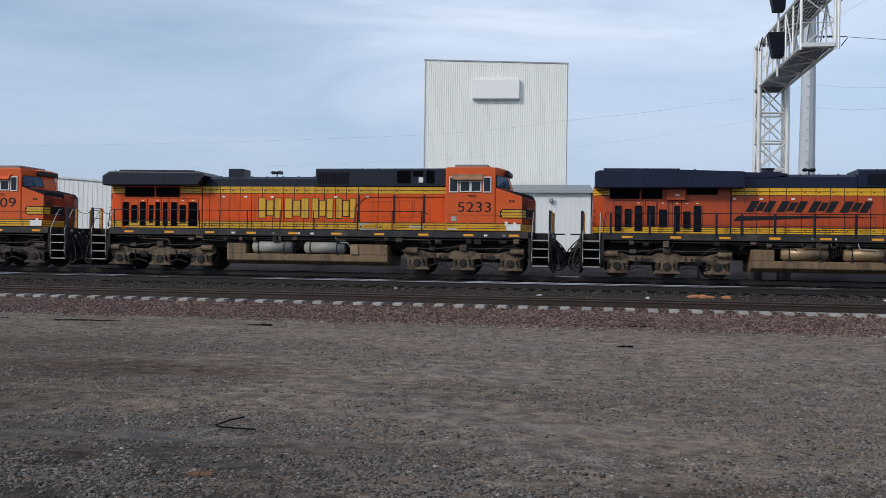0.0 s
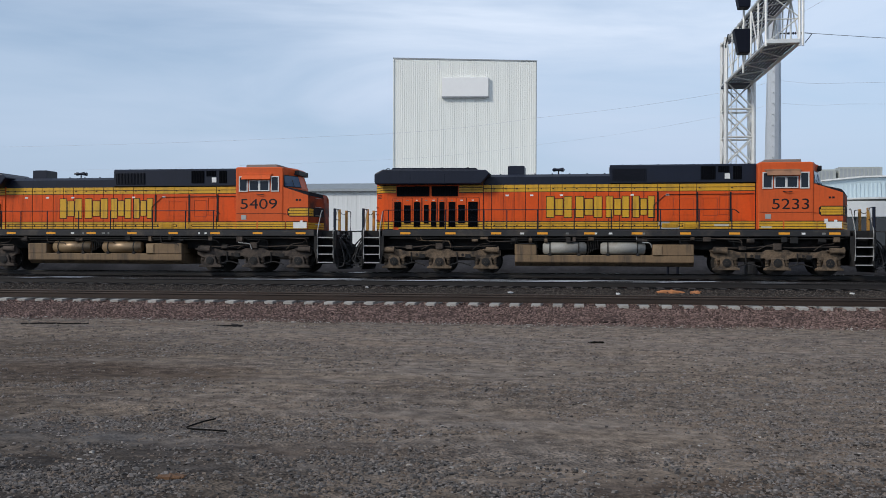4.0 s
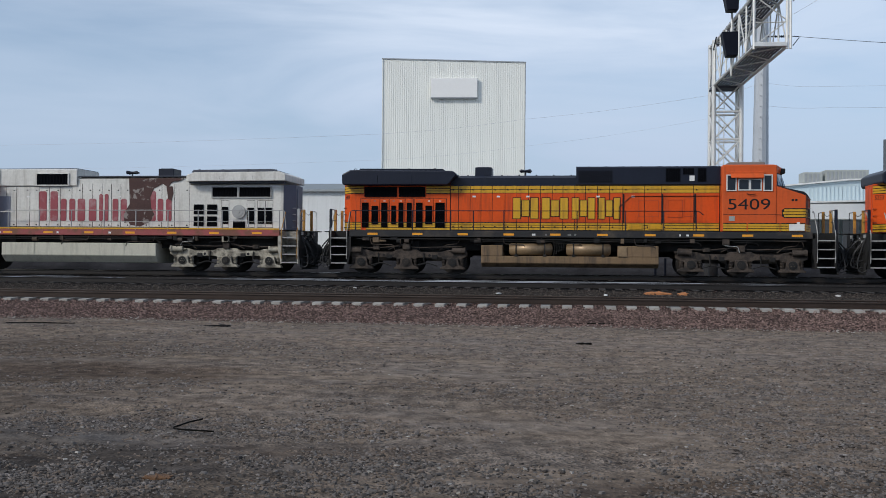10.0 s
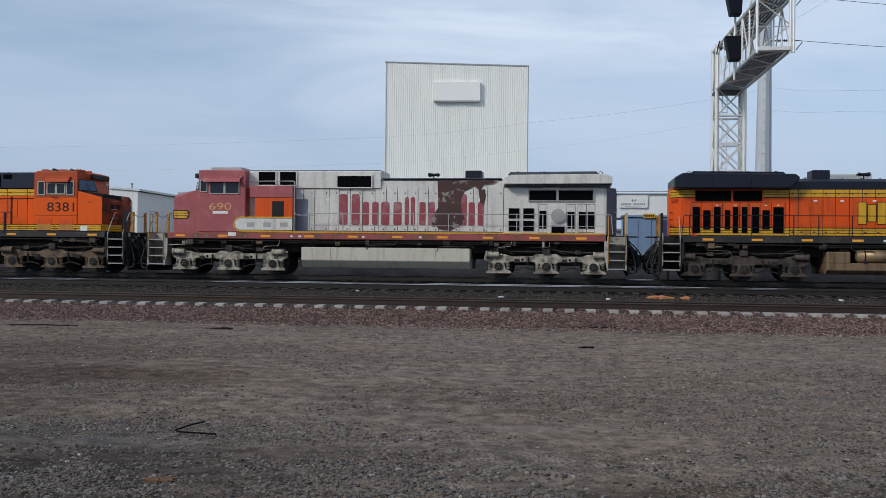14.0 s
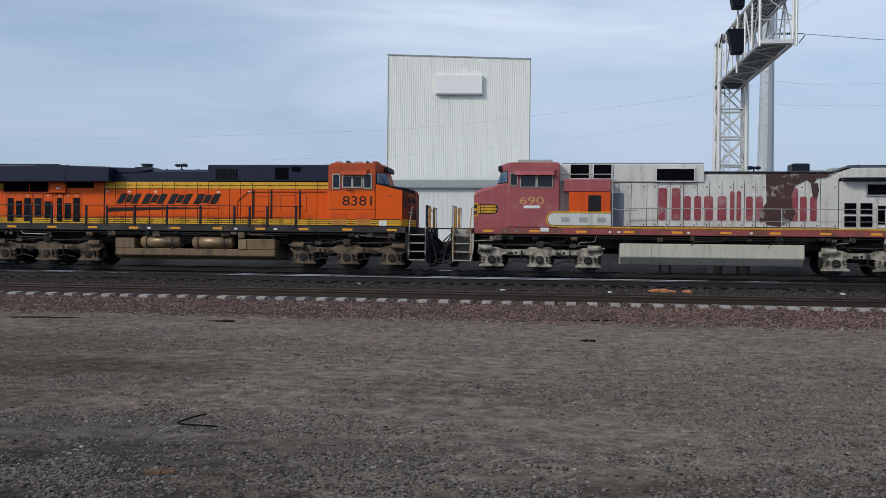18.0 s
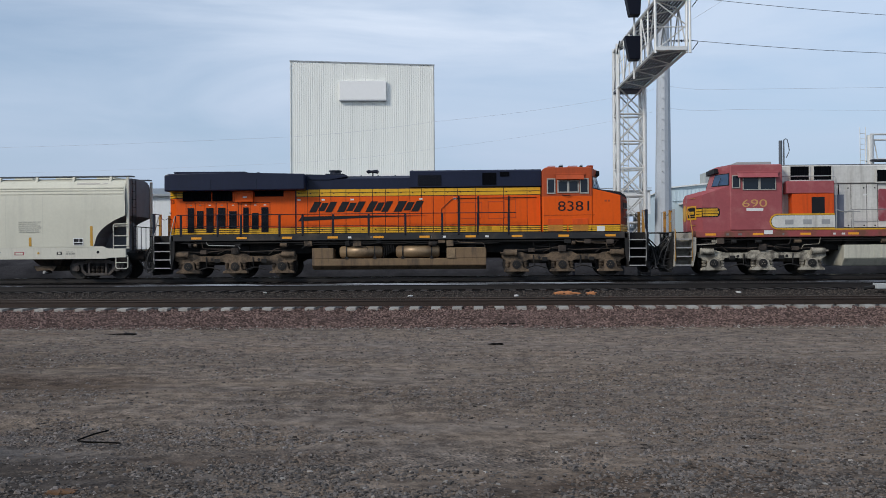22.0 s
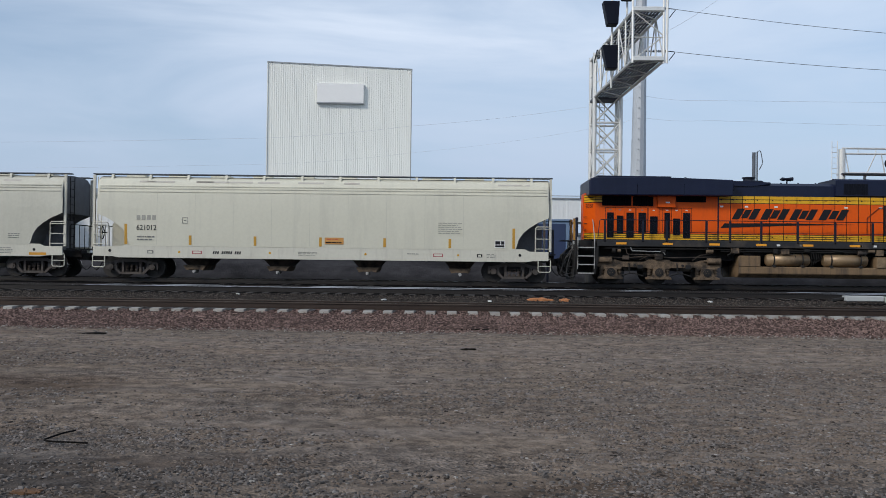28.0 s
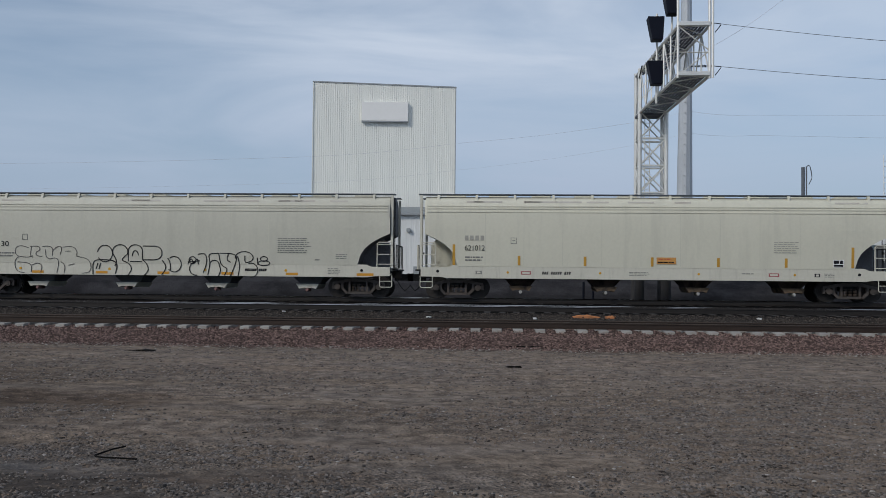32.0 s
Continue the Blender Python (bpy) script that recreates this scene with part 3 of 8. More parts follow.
def loco_truck(parent, xs, material):
    """Three-axle truck: cast side frames with pedestals, axle boxes, springs, brake cylinders and rigging."""
    a, b = min(xs), max(xs)
    m = xs[1]
    for s in (-1, 1):
        y0, y1 = (-1.27, -1.07) if s < 0 else (1.07, 1.27)
        bm = bm_new()
        top = [(a - 0.62, 0.98), (a - 0.30, 1.02), (a + 0.25, 1.02), (a + 0.5, 0.92), (m - 0.62, 0.92), (m - 0.42, 1.04), (m + 0.42, 1.04), (m + 0.62, 0.92),
               (b - 0.5, 0.92), (b - 0.25, 1.02), (b + 0.30, 1.02), (b + 0.62, 0.98)]
        low = [(b + 0.62, 0.76), (b + 0.42, 0.70), (b + 0.36, 0.60), (b - 0.36, 0.60), (b - 0.48, 0.74), (m + 0.52, 0.72), (m + 0.36, 0.62), (m - 0.36, 0.62), (m - 0.52, 0.72),
               (a + 0.48, 0.74), (a + 0.36, 0.60), (a - 0.36, 0.60), (a - 0.42, 0.70), (a - 0.62, 0.76)]
        prism(bm, top + low, y0, y1, bev=0.02)
        fr = part("truck_frame", bm, material, parent)
        if s > 0:
            continue
        for x in xs:
            bm = bm_new()
            prism(bm, [(x - 0.54, 0.20), (x + 0.54, 0.20), (x + 0.52, 0.29), (x + 0.27, 0.36), (x + 0.23, 0.70), (x - 0.23, 0.70), (x - 0.27, 0.36), (x - 0.52, 0.29)], -1.37, -1.05, bev=0.025)
            part("pedestal", bm, material, fr)
            bm = bm_new()
            rod(bm, (x, -1.41, 0.50), (x, -1.30, 0.50), 0.175, 22)
            rod(bm, (x, -1.416, 0.50), (x, -1.40, 0.50), 0.145, 20, mi=1)
            rod(bm, (x, -1.43, 0.50), (x, -1.40, 0.50), 0.105, 16)
            for k in range(3):
                q = radians(90 + 120 * k)
                rod(bm, (x + 0.06 * math.cos(q), -1.44, 0.5 + 0.06 * math.sin(q)), (x + 0.06 * math.cos(q), -1.42, 0.5 + 0.06 * math.sin(q)), 0.018, 6, mi=1)
            part("axle_cap", bm, [material, M_UNDER], fr, smooth=False)
            for e in (-0.37, 0.37):
                bm = bm_new()
                for k in range(6):
                    rod(bm, (x + e, -1.2, 0.32 + k * 0.062), (x + e, -1.2, 0.352 + k * 0.062), 0.10, 10)
                rod(bm, (x + e, -1.16, 0.38), (x + e, -1.16, 0.70), 0.05, 8)
                part("coil_spring", bm, material, fr)
        for x in (a - 0.32, b + 0.22):
            bm = bm_new()
            rod(bm, (x - 0.22, -1.33, 1.0), (x + 0.26, -1.33, 1.0), 0.125, 14)
            rod(bm, (x + 0.26, -1.33, 1.0), (x + 0.34, -1.33, 1.0), 0.15, 14)
            rod(bm, (x - 0.36, -1.33, 1.0), (x - 0.22, -1.33, 1.0), 0.04, 8)
            part("brake_cylinder", bm, material, fr)
        for u, v in ((a, m), (m, b)):
            c = (u + v) / 2
            bm = bm_new()
            pipe(bm, [(c - 0.55, -1.29, 0.36), (c - 0.1, -1.29, 0.48), (c + 0.35, -1.29, 0.34)], 0.03)
            pipe(bm, [(c - 0.25, -1.30, 0.9), (c - 0.22, -1.30, 0.45)], 0.025)
            box(bm, c + 0.12, c + 0.34, -1.31, -1.2, 0.66, 0.82)
            part("brake_rigging", bm, M_UNDER, fr)
            bm = bm_new()
            rod(bm, (c, -1.285, 0.79), (c, -1.262, 0.79), 0.06, 12)
            part("frame_hole", bm, M_UNDER, fr)
        bm = bm_new()
        pipe(bm, [(a - 0.5, -1.22, 1.14), (a + 0.7, -1.25, 1.10), (m - 0.3, -1.25, 1.2), (m + 0.5, -1.25, 1.12), (b + 0.4, -1.22, 1.18)], 0.028)
        pipe(bm, [(m - 0.8, -1.2, 1.02), (m - 0.4, -1.28, 1.22), (m + 0.2, -1.28, 1.28), (m + 0.25, -1.28, 1.5)], 0.022)
        pipe(bm, [(b - 0.6, -1.22, 1.0), (b - 0.3, -1.27, 1.24), (b + 0.2, -1.24, 1.3), (b + 0.3, -1.24, 1.5)], 0.022)
        box(bm, m - 0.16, m + 0.16, -1.36, -1.15, 1.03, 1.30, bev=0.02)
        box(bm, a + 0.5, a + 0.78, -1.3, -1.1, 1.02, 1.2, bev=0.02)
        part("brake_piping", bm, M_TRUCK, fr)
    bm = bm_new()
    box(bm, a - 0.4, b + 0.4, -0.6, 0.6, 0.55, 1.05)
    box(bm, m - 0.5, m + 0.5, -0.95, 0.95, 0.95, 1.4)
    part("bolster", bm, M_UNDER, parent)
    for x in xs:
        wheelset(parent, x, 0.533)


def door_panel(parent, x0, x1, y, bands, name="hood_door"):
    """A hood door, one slab, its front painted in bands (z0, z1, material) with dark lines between them."""
    bm = bm_new()
    mats = [M_INK]
    zs = []
    for z0, z1, m in bands:
        if m not in mats:
            mats.append(m)
        zs += [(z0, z0 + 0.028, 0), (z0 + 0.028, z1, mats.index(m))]
    x0, x1 = x0 + 0.012, x1 - 0.012
    lv = [z[0] for z in zs] + [zs[-1][1]]
    fl = [bm.verts.new((x0, y - 0.035, z)) for z in lv]
    fr = [bm.verts.new((x1, y - 0.035, z)) for z in lv]
    bl, br, tl, tr = (bm.verts.new(p) for p in ((x0, y + 0.01, lv[0]), (x1, y + 0.01, lv[0]), (x0, y + 0.01, lv[-1]), (x1, y + 0.01, lv[-1])))
    for i, z in enumerate(zs):
        f = bm.faces.new((fl[i], fr[i], fr[i + 1], fl[i + 1]))
        f.material_index = z[2]
    bm.faces.new((bl, br, fr[0], fl[0]))
    bm.faces.new((tl, tr, fr[-1], fl[-1]))
    bm.faces.new([bl, *fl, tl])
    bm.faces.new([br, *fr, tr])
    bm.faces.new((bl, br, tr, tl))
    return part(name, bm, mats, parent)


def grille(parent, x0, x1, z0, z1, y, name="grille", step=0.05, frame=None, vertical=True, fill=None):
    bm = bm_new()
    box(bm, x0, x1, y - 0.02, y + 0.02, z0, z1)
    g = part(name, bm, fill or M_VENT, parent)
    bm = bm_new()
    n = max(2, int((x1 - x0 if vertical else z1 - z0) / step))
    for i in range(n):
        if vertical:
            u = x0 + (i + 0.5) * (x1 - x0) / n
            box(bm, u - 0.006, u + 0.006, y - 0.045, y - 0.015, z0, z1)
        else:
            u = z0 + (i + 0.5) * (z1 - z0) / n
            box(bm, x0, x1, y - 0.045, y - 0.015, u - 0.008, u + 0.008)
    tagged(part("slats", bm, fill or M_VENT, g), kind="stuff")
    if frame:
        bm = bm_new()
        w = 0.045
        o = [bm.verts.new((x, y - 0.06, z)) for x, z in rect(x0 - w, x1 + w, z0 - w, z1 + w)]
        i = [bm.verts.new((x, y - 0.06, z)) for x, z in rect(x0, x1, z0, z1)]
        p = [bm.verts.new((x, y + 0.01, z)) for x, z in rect(x0 - w, x1 + w, z0 - w, z1 + w)]
        q = [bm.verts.new((x, y + 0.01, z)) for x, z in rect(x0, x1, z0, z1)]
        for k in range(4):
            j = (k + 1) % 4
            for r, t in ((o, i), (i, q), (q, p), (p, o)):
                bm.faces.new((r[k], r[j], t[j], t[k]))
        part("grille_frame", bm, frame, g)
    return g


def window(parent, x0, x1, z0, z1, y, bars=0, frame=None, w=0.06):
    bm = bm_new()
    for q in ((x0, x1, z0, z0 + w), (x0, x1, z1 - w, z1), (x0, x0 + w, z0 + w, z1 - w), (x1 - w, x1, z0 + w, z1 - w)):
        box(bm, q[0], q[1], y - 0.04, y + 0.02, q[2], q[3], bev=0.006)
    for k in range(bars):
        u = x0 + (k + 1) * (x1 - x0) / (bars + 1)
        box(bm, u - 0.045, u + 0.045, y - 0.035, y + 0.02, z0 + w, z1 - w)
    fr = part("window_frame", bm, frame or M_FRAME, parent)
    bm = bm_new()
    box(bm, x0 + w, x1 - w, y - 0.012, y + 0.01, z0 + w, z1 - w)
    part("window_pane", bm, M_GLASSDK, fr)
    return fr


def blocks(parent, shapes, y, fill, edge=None, name="emblem_block"):
    """A worn emblem as plain raised blocks; each shape is a list of (x, z) outlines."""
    keep, FLIP[0] = FLIP[0], 1.0
    for p in (p for polys in shapes for p in polys):
        bm = bm_new()
        prism(bm, p, y - 0.008, y + 0.004)
        ob = part(name, bm, fill, parent)
        if edge:
            cx, cz = sum(a for a, _ in p) / len(p), sum(b for _, b in p) / len(p)
            bm = bm_new()
            prism(bm, [(a + (0.03 if a > cx else -0.03), b + (0.03 if b > cz else -0.03)) for a, b in p], y - 0.003, y + 0.004)
            part("outline", bm, edge, ob)
    FLIP[0] = keep


def rect(x0, x1, z0, z1):
    return [(x0, z0), (x1, z0), (x1, z1), (x0, z1)]


def step_well(parent, x0, x1, rails, side=None):
    """Four open steps at a corner, with side plates and grab rails."""
    a, b = min(x0, x1), max(x0, x1)
    bm = bm_new()
    box(bm, a - 0.05, a, -1.5, -0.75, 0.38, 1.8)
    box(bm, b, b + 0.05, -1.5, -0.75, 0.38, 1.8)
    box(bm, a, b, -0.8, -0.75, 0.38, 1.8)
    i0, i1 = (a - 0.17, a - 0.05) if a + b > 0 else (b + 0.05, b + 0.17)
    prism(bm, [(i0, 1.0), (i0, 1.6), (i1, 1.6), (i1, 0.42)] if a + b > 0 else [(i1, 1.0), (i1, 1.6), (i0, 1.6), (i0, 0.42)], -1.5, -1.44)
    part("step_side", bm, side or M_UNDER, parent)
    for k in range(4):
        z = 0.42 + k * 0.36
        bm = bm_new()
        box(bm, a, b, -1.5, -0.9, z, z + 0.035)
        box(bm, a + 0.01, b - 0.01, -1.515, -1.495, z - 0.005, z + 0.04, mi=1)
        part("step", bm, [M_DECK, M_STEP], parent)
    for x in (a, b):
        bm = bm_new()
        # the rail leans inward over the steps to the end platform's posts
        pipe(bm, [(x, -1.50, 0.62), (x, -1.56, 0.75), (x, -1.56, 1.78), (x, -1.36, 2.10), (x, -0.98, 2.62), (x, -0.84, 2.74), (x, -0.70, 2.70)], 0.021)
        part("grab_rail", bm, rails, parent)


def locomotive(name, label, centre, spec):
    FLIP[0] = spec.get("flip", 1.0)
    F = FLIP[0]
    es = spec["type"] == "newer"
    gold = spec.get("gold", M_YELLOW)
    root = empty(name, centre, TRACK_Y, RAIL_Z)
    tagged(root, label, "locomotive", "locomotives of the train")
    ROLLING.append((root, centre))
    paint, roofp, sillp = spec["hood"], spec["roof"], spec["sill"]
    railm, truckm, tankm, resm = spec["rails"], spec["truck"], spec["tank"], spec["reservoir"]
    axr, axf = ((-9.0, -6.98, -4.96), (5.02, 6.95, 8.95)) if es else ((-9.12, -7.15, -5.15), (4.76, 6.77, 8.8))
    # underframe
    bm = bm_new()
    box(bm, -9.62, 9.55, -1.5, 1.5, 1.58, 1.84, bev=0.015)
    box(bm, -9.62, 9.55, -1.47, 1.47, 1.84, 1.862)
    part("side_sill", bm, sillp, root)
    bm = bm_new()
    box(bm, -10.1, 10.1, -0.65, 0.65, 1.15, 1.58)
    box(bm, -3.4, -3.0, -1.2, 1.2, 1.2, 1.58)
    box(bm, 2.9, 3.3, -1.2, 1.2, 1.2, 1.58)
    part("centre_sill", bm, M_UNDER, root)
    bm = bm_new()
    pipe(bm, [(-9.3, -1.40, 1.50), (9.3, -1.40, 1.50)], 0.03)
    pipe(bm, [(-4.4, -1.36, 1.42), (4.3, -1.36, 1.42)], 0.025)
    pipe(bm, [(-4.1, -1.3, 1.25), (-3.8, -1.3, 1.45), (-2.6, -1.3, 1.45)], 0.035)
    part("brake_pipe", bm, M_UNDER, root)
    # added dark boxes that close off bright gaps under the deck
    for y0, y1 in ((0.35, 1.42), (-0.75, -0.66)):
        bm = bm_new()
        box(bm, -9.71, 9.71, y0, y1, 0.80 if y0 > 0 else 1.02, 1.575, bev=0.03)
        part("underfloor_duct", bm, M_UNDER, root)
    # pipes, valves and junction boxes hung below the sill
    hung = random.Random(int(-centre * 7))
    for k in range(26):
        x = hung.uniform(-9.3, 9.0)
        m = (M_TRUCK, M_UNDER, M_UNDER, M_TRUCK_TAN, truckm)[k % 5]
        if k == 13:
            m = M_HANDRAIL_GREY
        bm = bm_new()
        if k % 3 == 0:
            w, h = hung.uniform(0.12, 0.34), hung.uniform(0.10, 0.26)
            box(bm, x, x + w, -1.46, -1.25, 1.55 - h, 1.56, bev=0.012)
            part("junction_box", bm, m, root)
        elif k % 3 == 1:
            l = hung.uniform(0.5, 1.6)
            z = hung.uniform(1.25, 1.5)
            pipe(bm, [(x, -1.42, 1.56), (x + 0.06, -1.43, z), (x + l, -1.43, z - 0.03), (x + l + 0.08, -1.40, z - hung.uniform(0.1, 0.3))], hung.uniform(0.012, 0.024), 6)
            part("sill_pipe", bm, m, root)
        else:
            rod(bm, (x, -1.40, 1.40), (x + hung.uniform(0.12, 0.3), -1.40, 1.40), hung.uniform(0.05, 0.10), 10)
            rod(bm, (x + 0.05, -1.40, 1.4), (x + 0.05, -1.40, 1.58), 0.02, 6)
            part("valve", bm, m, root)
    tape = M_AMBER
    for k in range(10):
        x = -8.6 + k * 1.95
        bm = bm_new()
        box(bm, x - 0.22, x + 0.22, -1.506, -1.495, 1.66, 1.75)
        part("reflector_strip", bm, tape, root)
    rnd = random.Random(int(centre * 10))
    for k in range(7):
        x = rnd.uniform(-4, 9)
        bm = bm_new()
        box(bm, x, x + rnd.uniform(0.06, 0.16), -1.505, -1.495, 1.66, 1.74)
        part("stencil_plate", bm, M_WHITE if k % 3 else M_INK_GREY, root)
    # ends: step wells, pilot plates, couplers, hoses
    for s in (-1, 1):
        x0, x1 = (9.72, 10.42) if s > 0 else (-10.42, -9.72)
        step_well(root, x0, x1, spec["grabs"], spec.get("step_side"))
        bm = bm_new()
        px = 10.5 * s
        prism_x(bm, [(-1.5, 1.1), (-1.2, 0.25), (1.2, 0.25), (1.5, 1.1), (1.5, 1.84), (-1.5, 1.84)], px - 0.03, px + 0.03, bev=0.01)
        box(bm, min(9.6 * s, px), max(9.6 * s, px), -0.75, 1.5, 1.76, 1.84)
        for y in (0.85, 1.45):
            box(bm, min(9.6 * s, px), max(9.6 * s, px), y, y + 0.05, 0.4, 1.8)
        part("pilot_plate", bm, M_UNDER, root)
        bm = bm_new()
        c = 1 if s > 0 else -1
        prism(bm, [(c * 10.2, 0.72), (c * 10.85, 0.76), (c * 11.12, 0.70), (c * 11.12, 1.06), (c * 10.85, 1.0), (c * 10.2, 1.04)], -0.13, 0.13, bev=0.03)
        box(bm, min(c * 10.85, c * 11.18), max(c * 10.85, c * 11.18), -0.2, 0.06, 0.70, 1.06, bev=0.04)
        part("coupler", bm, M_UNDER, root)
        for k, y in enumerate((-0.62, -0.45, 0.4)):
            bm = bm_new()
            pts = [(c * (10.5 + 0.1 * j), y + 0.05 * math.sin(j), 1.28 - 0.9 * math.sin(min(1.0, j / 4) * math.pi * 0.5) + (0.18 * max(0, j - 4))) for j in range(7)]
            pipe(bm, pts, 0.028, 7)
            part("air_hose", bm, M_HOSE, root)
        for k in range(13):
            y = -1.2 + 0.16 * k
            d, lo = 0.36 + 0.09 * ((k * 5) % 4), 0.34 + 0.13 * ((k * 3) % 5)
            top = 1.70 - 0.12 * (k % 3)
            bm = bm_new()
            pipe(bm, [(c * (10.5 + d * math.sin(j / 8 * math.pi)), y + 0.022 * j * (1 if k % 2 else -1), top + (lo - top) * math.sin(j / 8 * math.pi * 0.62) / 0.93) for j in range(9)], 0.024 + 0.006 * (k % 2), 6)
            hose = part("end_hose", bm, M_HOSE, root)
            if k % 2 == 0:
                bm = bm_new()
                box(bm, c * 10.55 - 0.05, c * 10.55 + 0.05, y - 0.06, y + 0.06, top - 0.06, top + 0.08, bev=0.012)
                part("hose_coupling", bm, M_HANDRAIL_GREY, hose)
        bm = bm_new()
        prism_x(bm, [(-1.35, 0.14), (1.35, 0.14), (1.3, 0.62), (-1.3, 0.62)], min(c * 10.53, c * 10.6), max(c * 10.53, c * 10.6), bev=0.01)
        part("plow", bm, M_UNDER, root)
        bm = bm_new()
        box(bm, min(c * 10.5, c * 10.98), max(c * 10.5, c * 10.98), -0.34, 0.34, 0.55, 1.25, bev=0.03)
        part("draft_gear", bm, M_UNDER, root)
        bm = bm_new()
        box(bm, min(c * 10.5, c * 11.0), max(c * 10.5, c * 11.0), -0.45, 0.45, 1.80, 1.84, bev=0.01)
        part("crossing_plate", bm, M_DECK, root)
        bm = bm_new()
        pipe(bm, [(c * 10.52, -0.9, 1.05), (c * 10.62, -0.9, 1.02), (c * 10.7, -0.36, 0.98), (c * 10.62, 0.5, 1.02)], 0.022)
        part("uncoupling_lever", bm, M_UNDER, root)
        # end platform railings with a chain between posts
        for y, rp in ((-0.62, spec["post"]), (0.62, spec["post"]), (-1.42, railm)):
            bm = bm_new()
            box(bm, c * 10.46 - 0.055, c * 10.46 + 0.055, y - 0.05, y + 0.05, 1.84, 2.78, bev=0.012)
            part("end_post", bm, rp, root)
        for pts in ([(c * 10.46, -1.42, 2.76), (c * 10.46, -0.62, 2.76)], [(c * 10.46, -1.42, 2.3), (c * 10.46, -0.62, 2.3)],
                    [(c * 10.46, 1.42, 1.84), (c * 10.46, 1.42, 2.76), (c * 10.46, 0.62, 2.76)]):
            bm = bm_new()
            pipe(bm, pts, 0.018)
            part("end_rail", bm, railm, root)
        bm = bm_new()
        pipe(bm, [(c * 10.48, -0.6 + 0.15 * j, 2.7 - 0.14 * math.sin(j / 8 * math.pi)) for j in range(9)], 0.012, 5)
        part("safety_chain", bm, M_UNDER, root)
    loco_truck(root, axr, truckm)
    loco_truck(root, axf, truckm)
    # fuel tank
    t0, t1 = (-3.66, 3.75) if es else (-3.92, 3.46)
    if spec.get("plain_tank"):
        bm = bm_new()
        prism_x(bm, [(-1.40, 0.68), (-1.1, 0.36), (1.1, 0.36), (1.40, 0.68), (1.40, 1.24), (-1.40, 1.24)], t0, t1, bev=0.03)
        tank = part("fuel_tank", bm, tankm, root)
        for x in (-2.4, 1.9, 2.2):
            bm = bm_new()
            box(bm, x - 0.03, x + 0.03, -1.42, -1.39, 0.70, 1.24)
            part("tank_strap", bm, tankm, tank)
    else:
        bm = bm_new()
        prism_x(bm, [(-1.40, 0.50), (-1.15, 0.33), (1.15, 0.33), (1.40, 0.50), (1.40, 0.80), (-1.40, 0.80)], t0, t1, bev=0.03)
        tank = part("fuel_tank", bm, tankm, root)
        for x0, x1 in ((t0, t0 + 0.92), (t1 - 1.68, t1)):
            bm = bm_new()
            box(bm, x0, x1, -1.42, 1.42, 0.78, 1.25, bev=0.03)
            part("tank_housing", bm, tankm, tank)
        bm = bm_new()
        box(bm, t1 - 1.66, t1 - 1.3, -1.46, -1.40, 0.8, 1.22, bev=0.01)
        part("fuel_filler", bm, M_RESERVOIR, tank)
        for x0, x1 in (((t0 + 1.18, t0 + 3.0), (t0 + 3.58, t0 + 5.42))):
            bm = bm_new()
            rod(bm, (x0 + 0.08, -1.18, 1.09), (x1 - 0.08, -1.18, 1.09), 0.262, 32)
            for a, b in ((x0, x0 + 0.08), (x1, x1 - 0.08)):
                rod(bm, (a, -1.18, 1.09), (b, -1.18, 1.09), 0.19, 32, r2=0.262)
            res = part("air_reservoir", bm, resm, root)
            for f in res.data.polygons:
                f.use_smooth = abs(f.normal.x) < 0.3
            for x in (x0 + 0.3, x1 - 0.32):
                bm = bm_new()
                rod(bm, (x - 0.025, -1.18, 1.09), (x + 0.025, -1.18, 1.09), 0.275, 18)
                box(bm, x - 0.06, x + 0.06, -1.43, -1.1, 0.78, 0.88)
                part("reservoir_band", bm, M_UNDER, res)
        bm = bm_new()
        for k in range(5):
            x = t0 + 3.05 + 0.1 * k
            pipe(bm, [(x, -1.3, 0.82 + 0.07 * k), (x + 0.05, -1.32, 1.1), (x - 0.02, -1.3, 1.5)], 0.02)
        part("reservoir_piping", bm, M_UNDER, root)
    # radiator section
    rb = 0.985 if es else 1.02
    r1 = -4.45 if es else -5.32
    rx, rend, ych = (-9.63, -10.04, 0.50) if es else (-9.66, -10.06, 0.52)
    bm = bm_new()
    plan = [(rend, -ych), (rx, -rb), (r1, -rb), (r1, rb), (rx, rb), (rend, ych)]
    lo, hi = [bm.verts.new((x, y, 1.862)) for x, y in plan], [bm.verts.new((x, y, 3.86)) for x, y in plan]
    bm.faces.new(lo)
    bm.faces.new(hi)
    for i in range(6):
        bm.faces.new((lo[i], lo[(i + 1) % 6], hi[(i + 1) % 6], hi[i]))
    part("radiator_cab", bm, paint if F > 0 else spec["rear"], root)
    if F < 0:
        bm = bm_new()
        box(bm, rx + 0.02, r1, -rb - 0.012, -rb + 0.01, 1.87, 3.86)
        part("radiator_side", bm, paint, root)

    def on_chamfer(name, z0, z1, off, material, u0=0.0, u1=1.0):
        """A thin strip on the slanting corner of the radiator end."""
        w = Vector((rend - rx, rb - ych, 0))
        n = Vector((-w.y, w.x, 0)).normalized()
        b = bm_new()
        ring = []
        for u in (u0, u1):
            p = Vector((rx, -rb, 0)) + w * u
            ring.append([b.verts.new((p + n * d) + Vector((0, 0, z))) for d, z in ((off, z0), (off, z1), (-0.01, z1), (-0.01, z0))])
        for i in range(4):
            b.faces.new((ring[0][i], ring[1][i], ring[1][(i + 1) % 4], ring[0][(i + 1) % 4]))
        b.faces.new(ring[0])
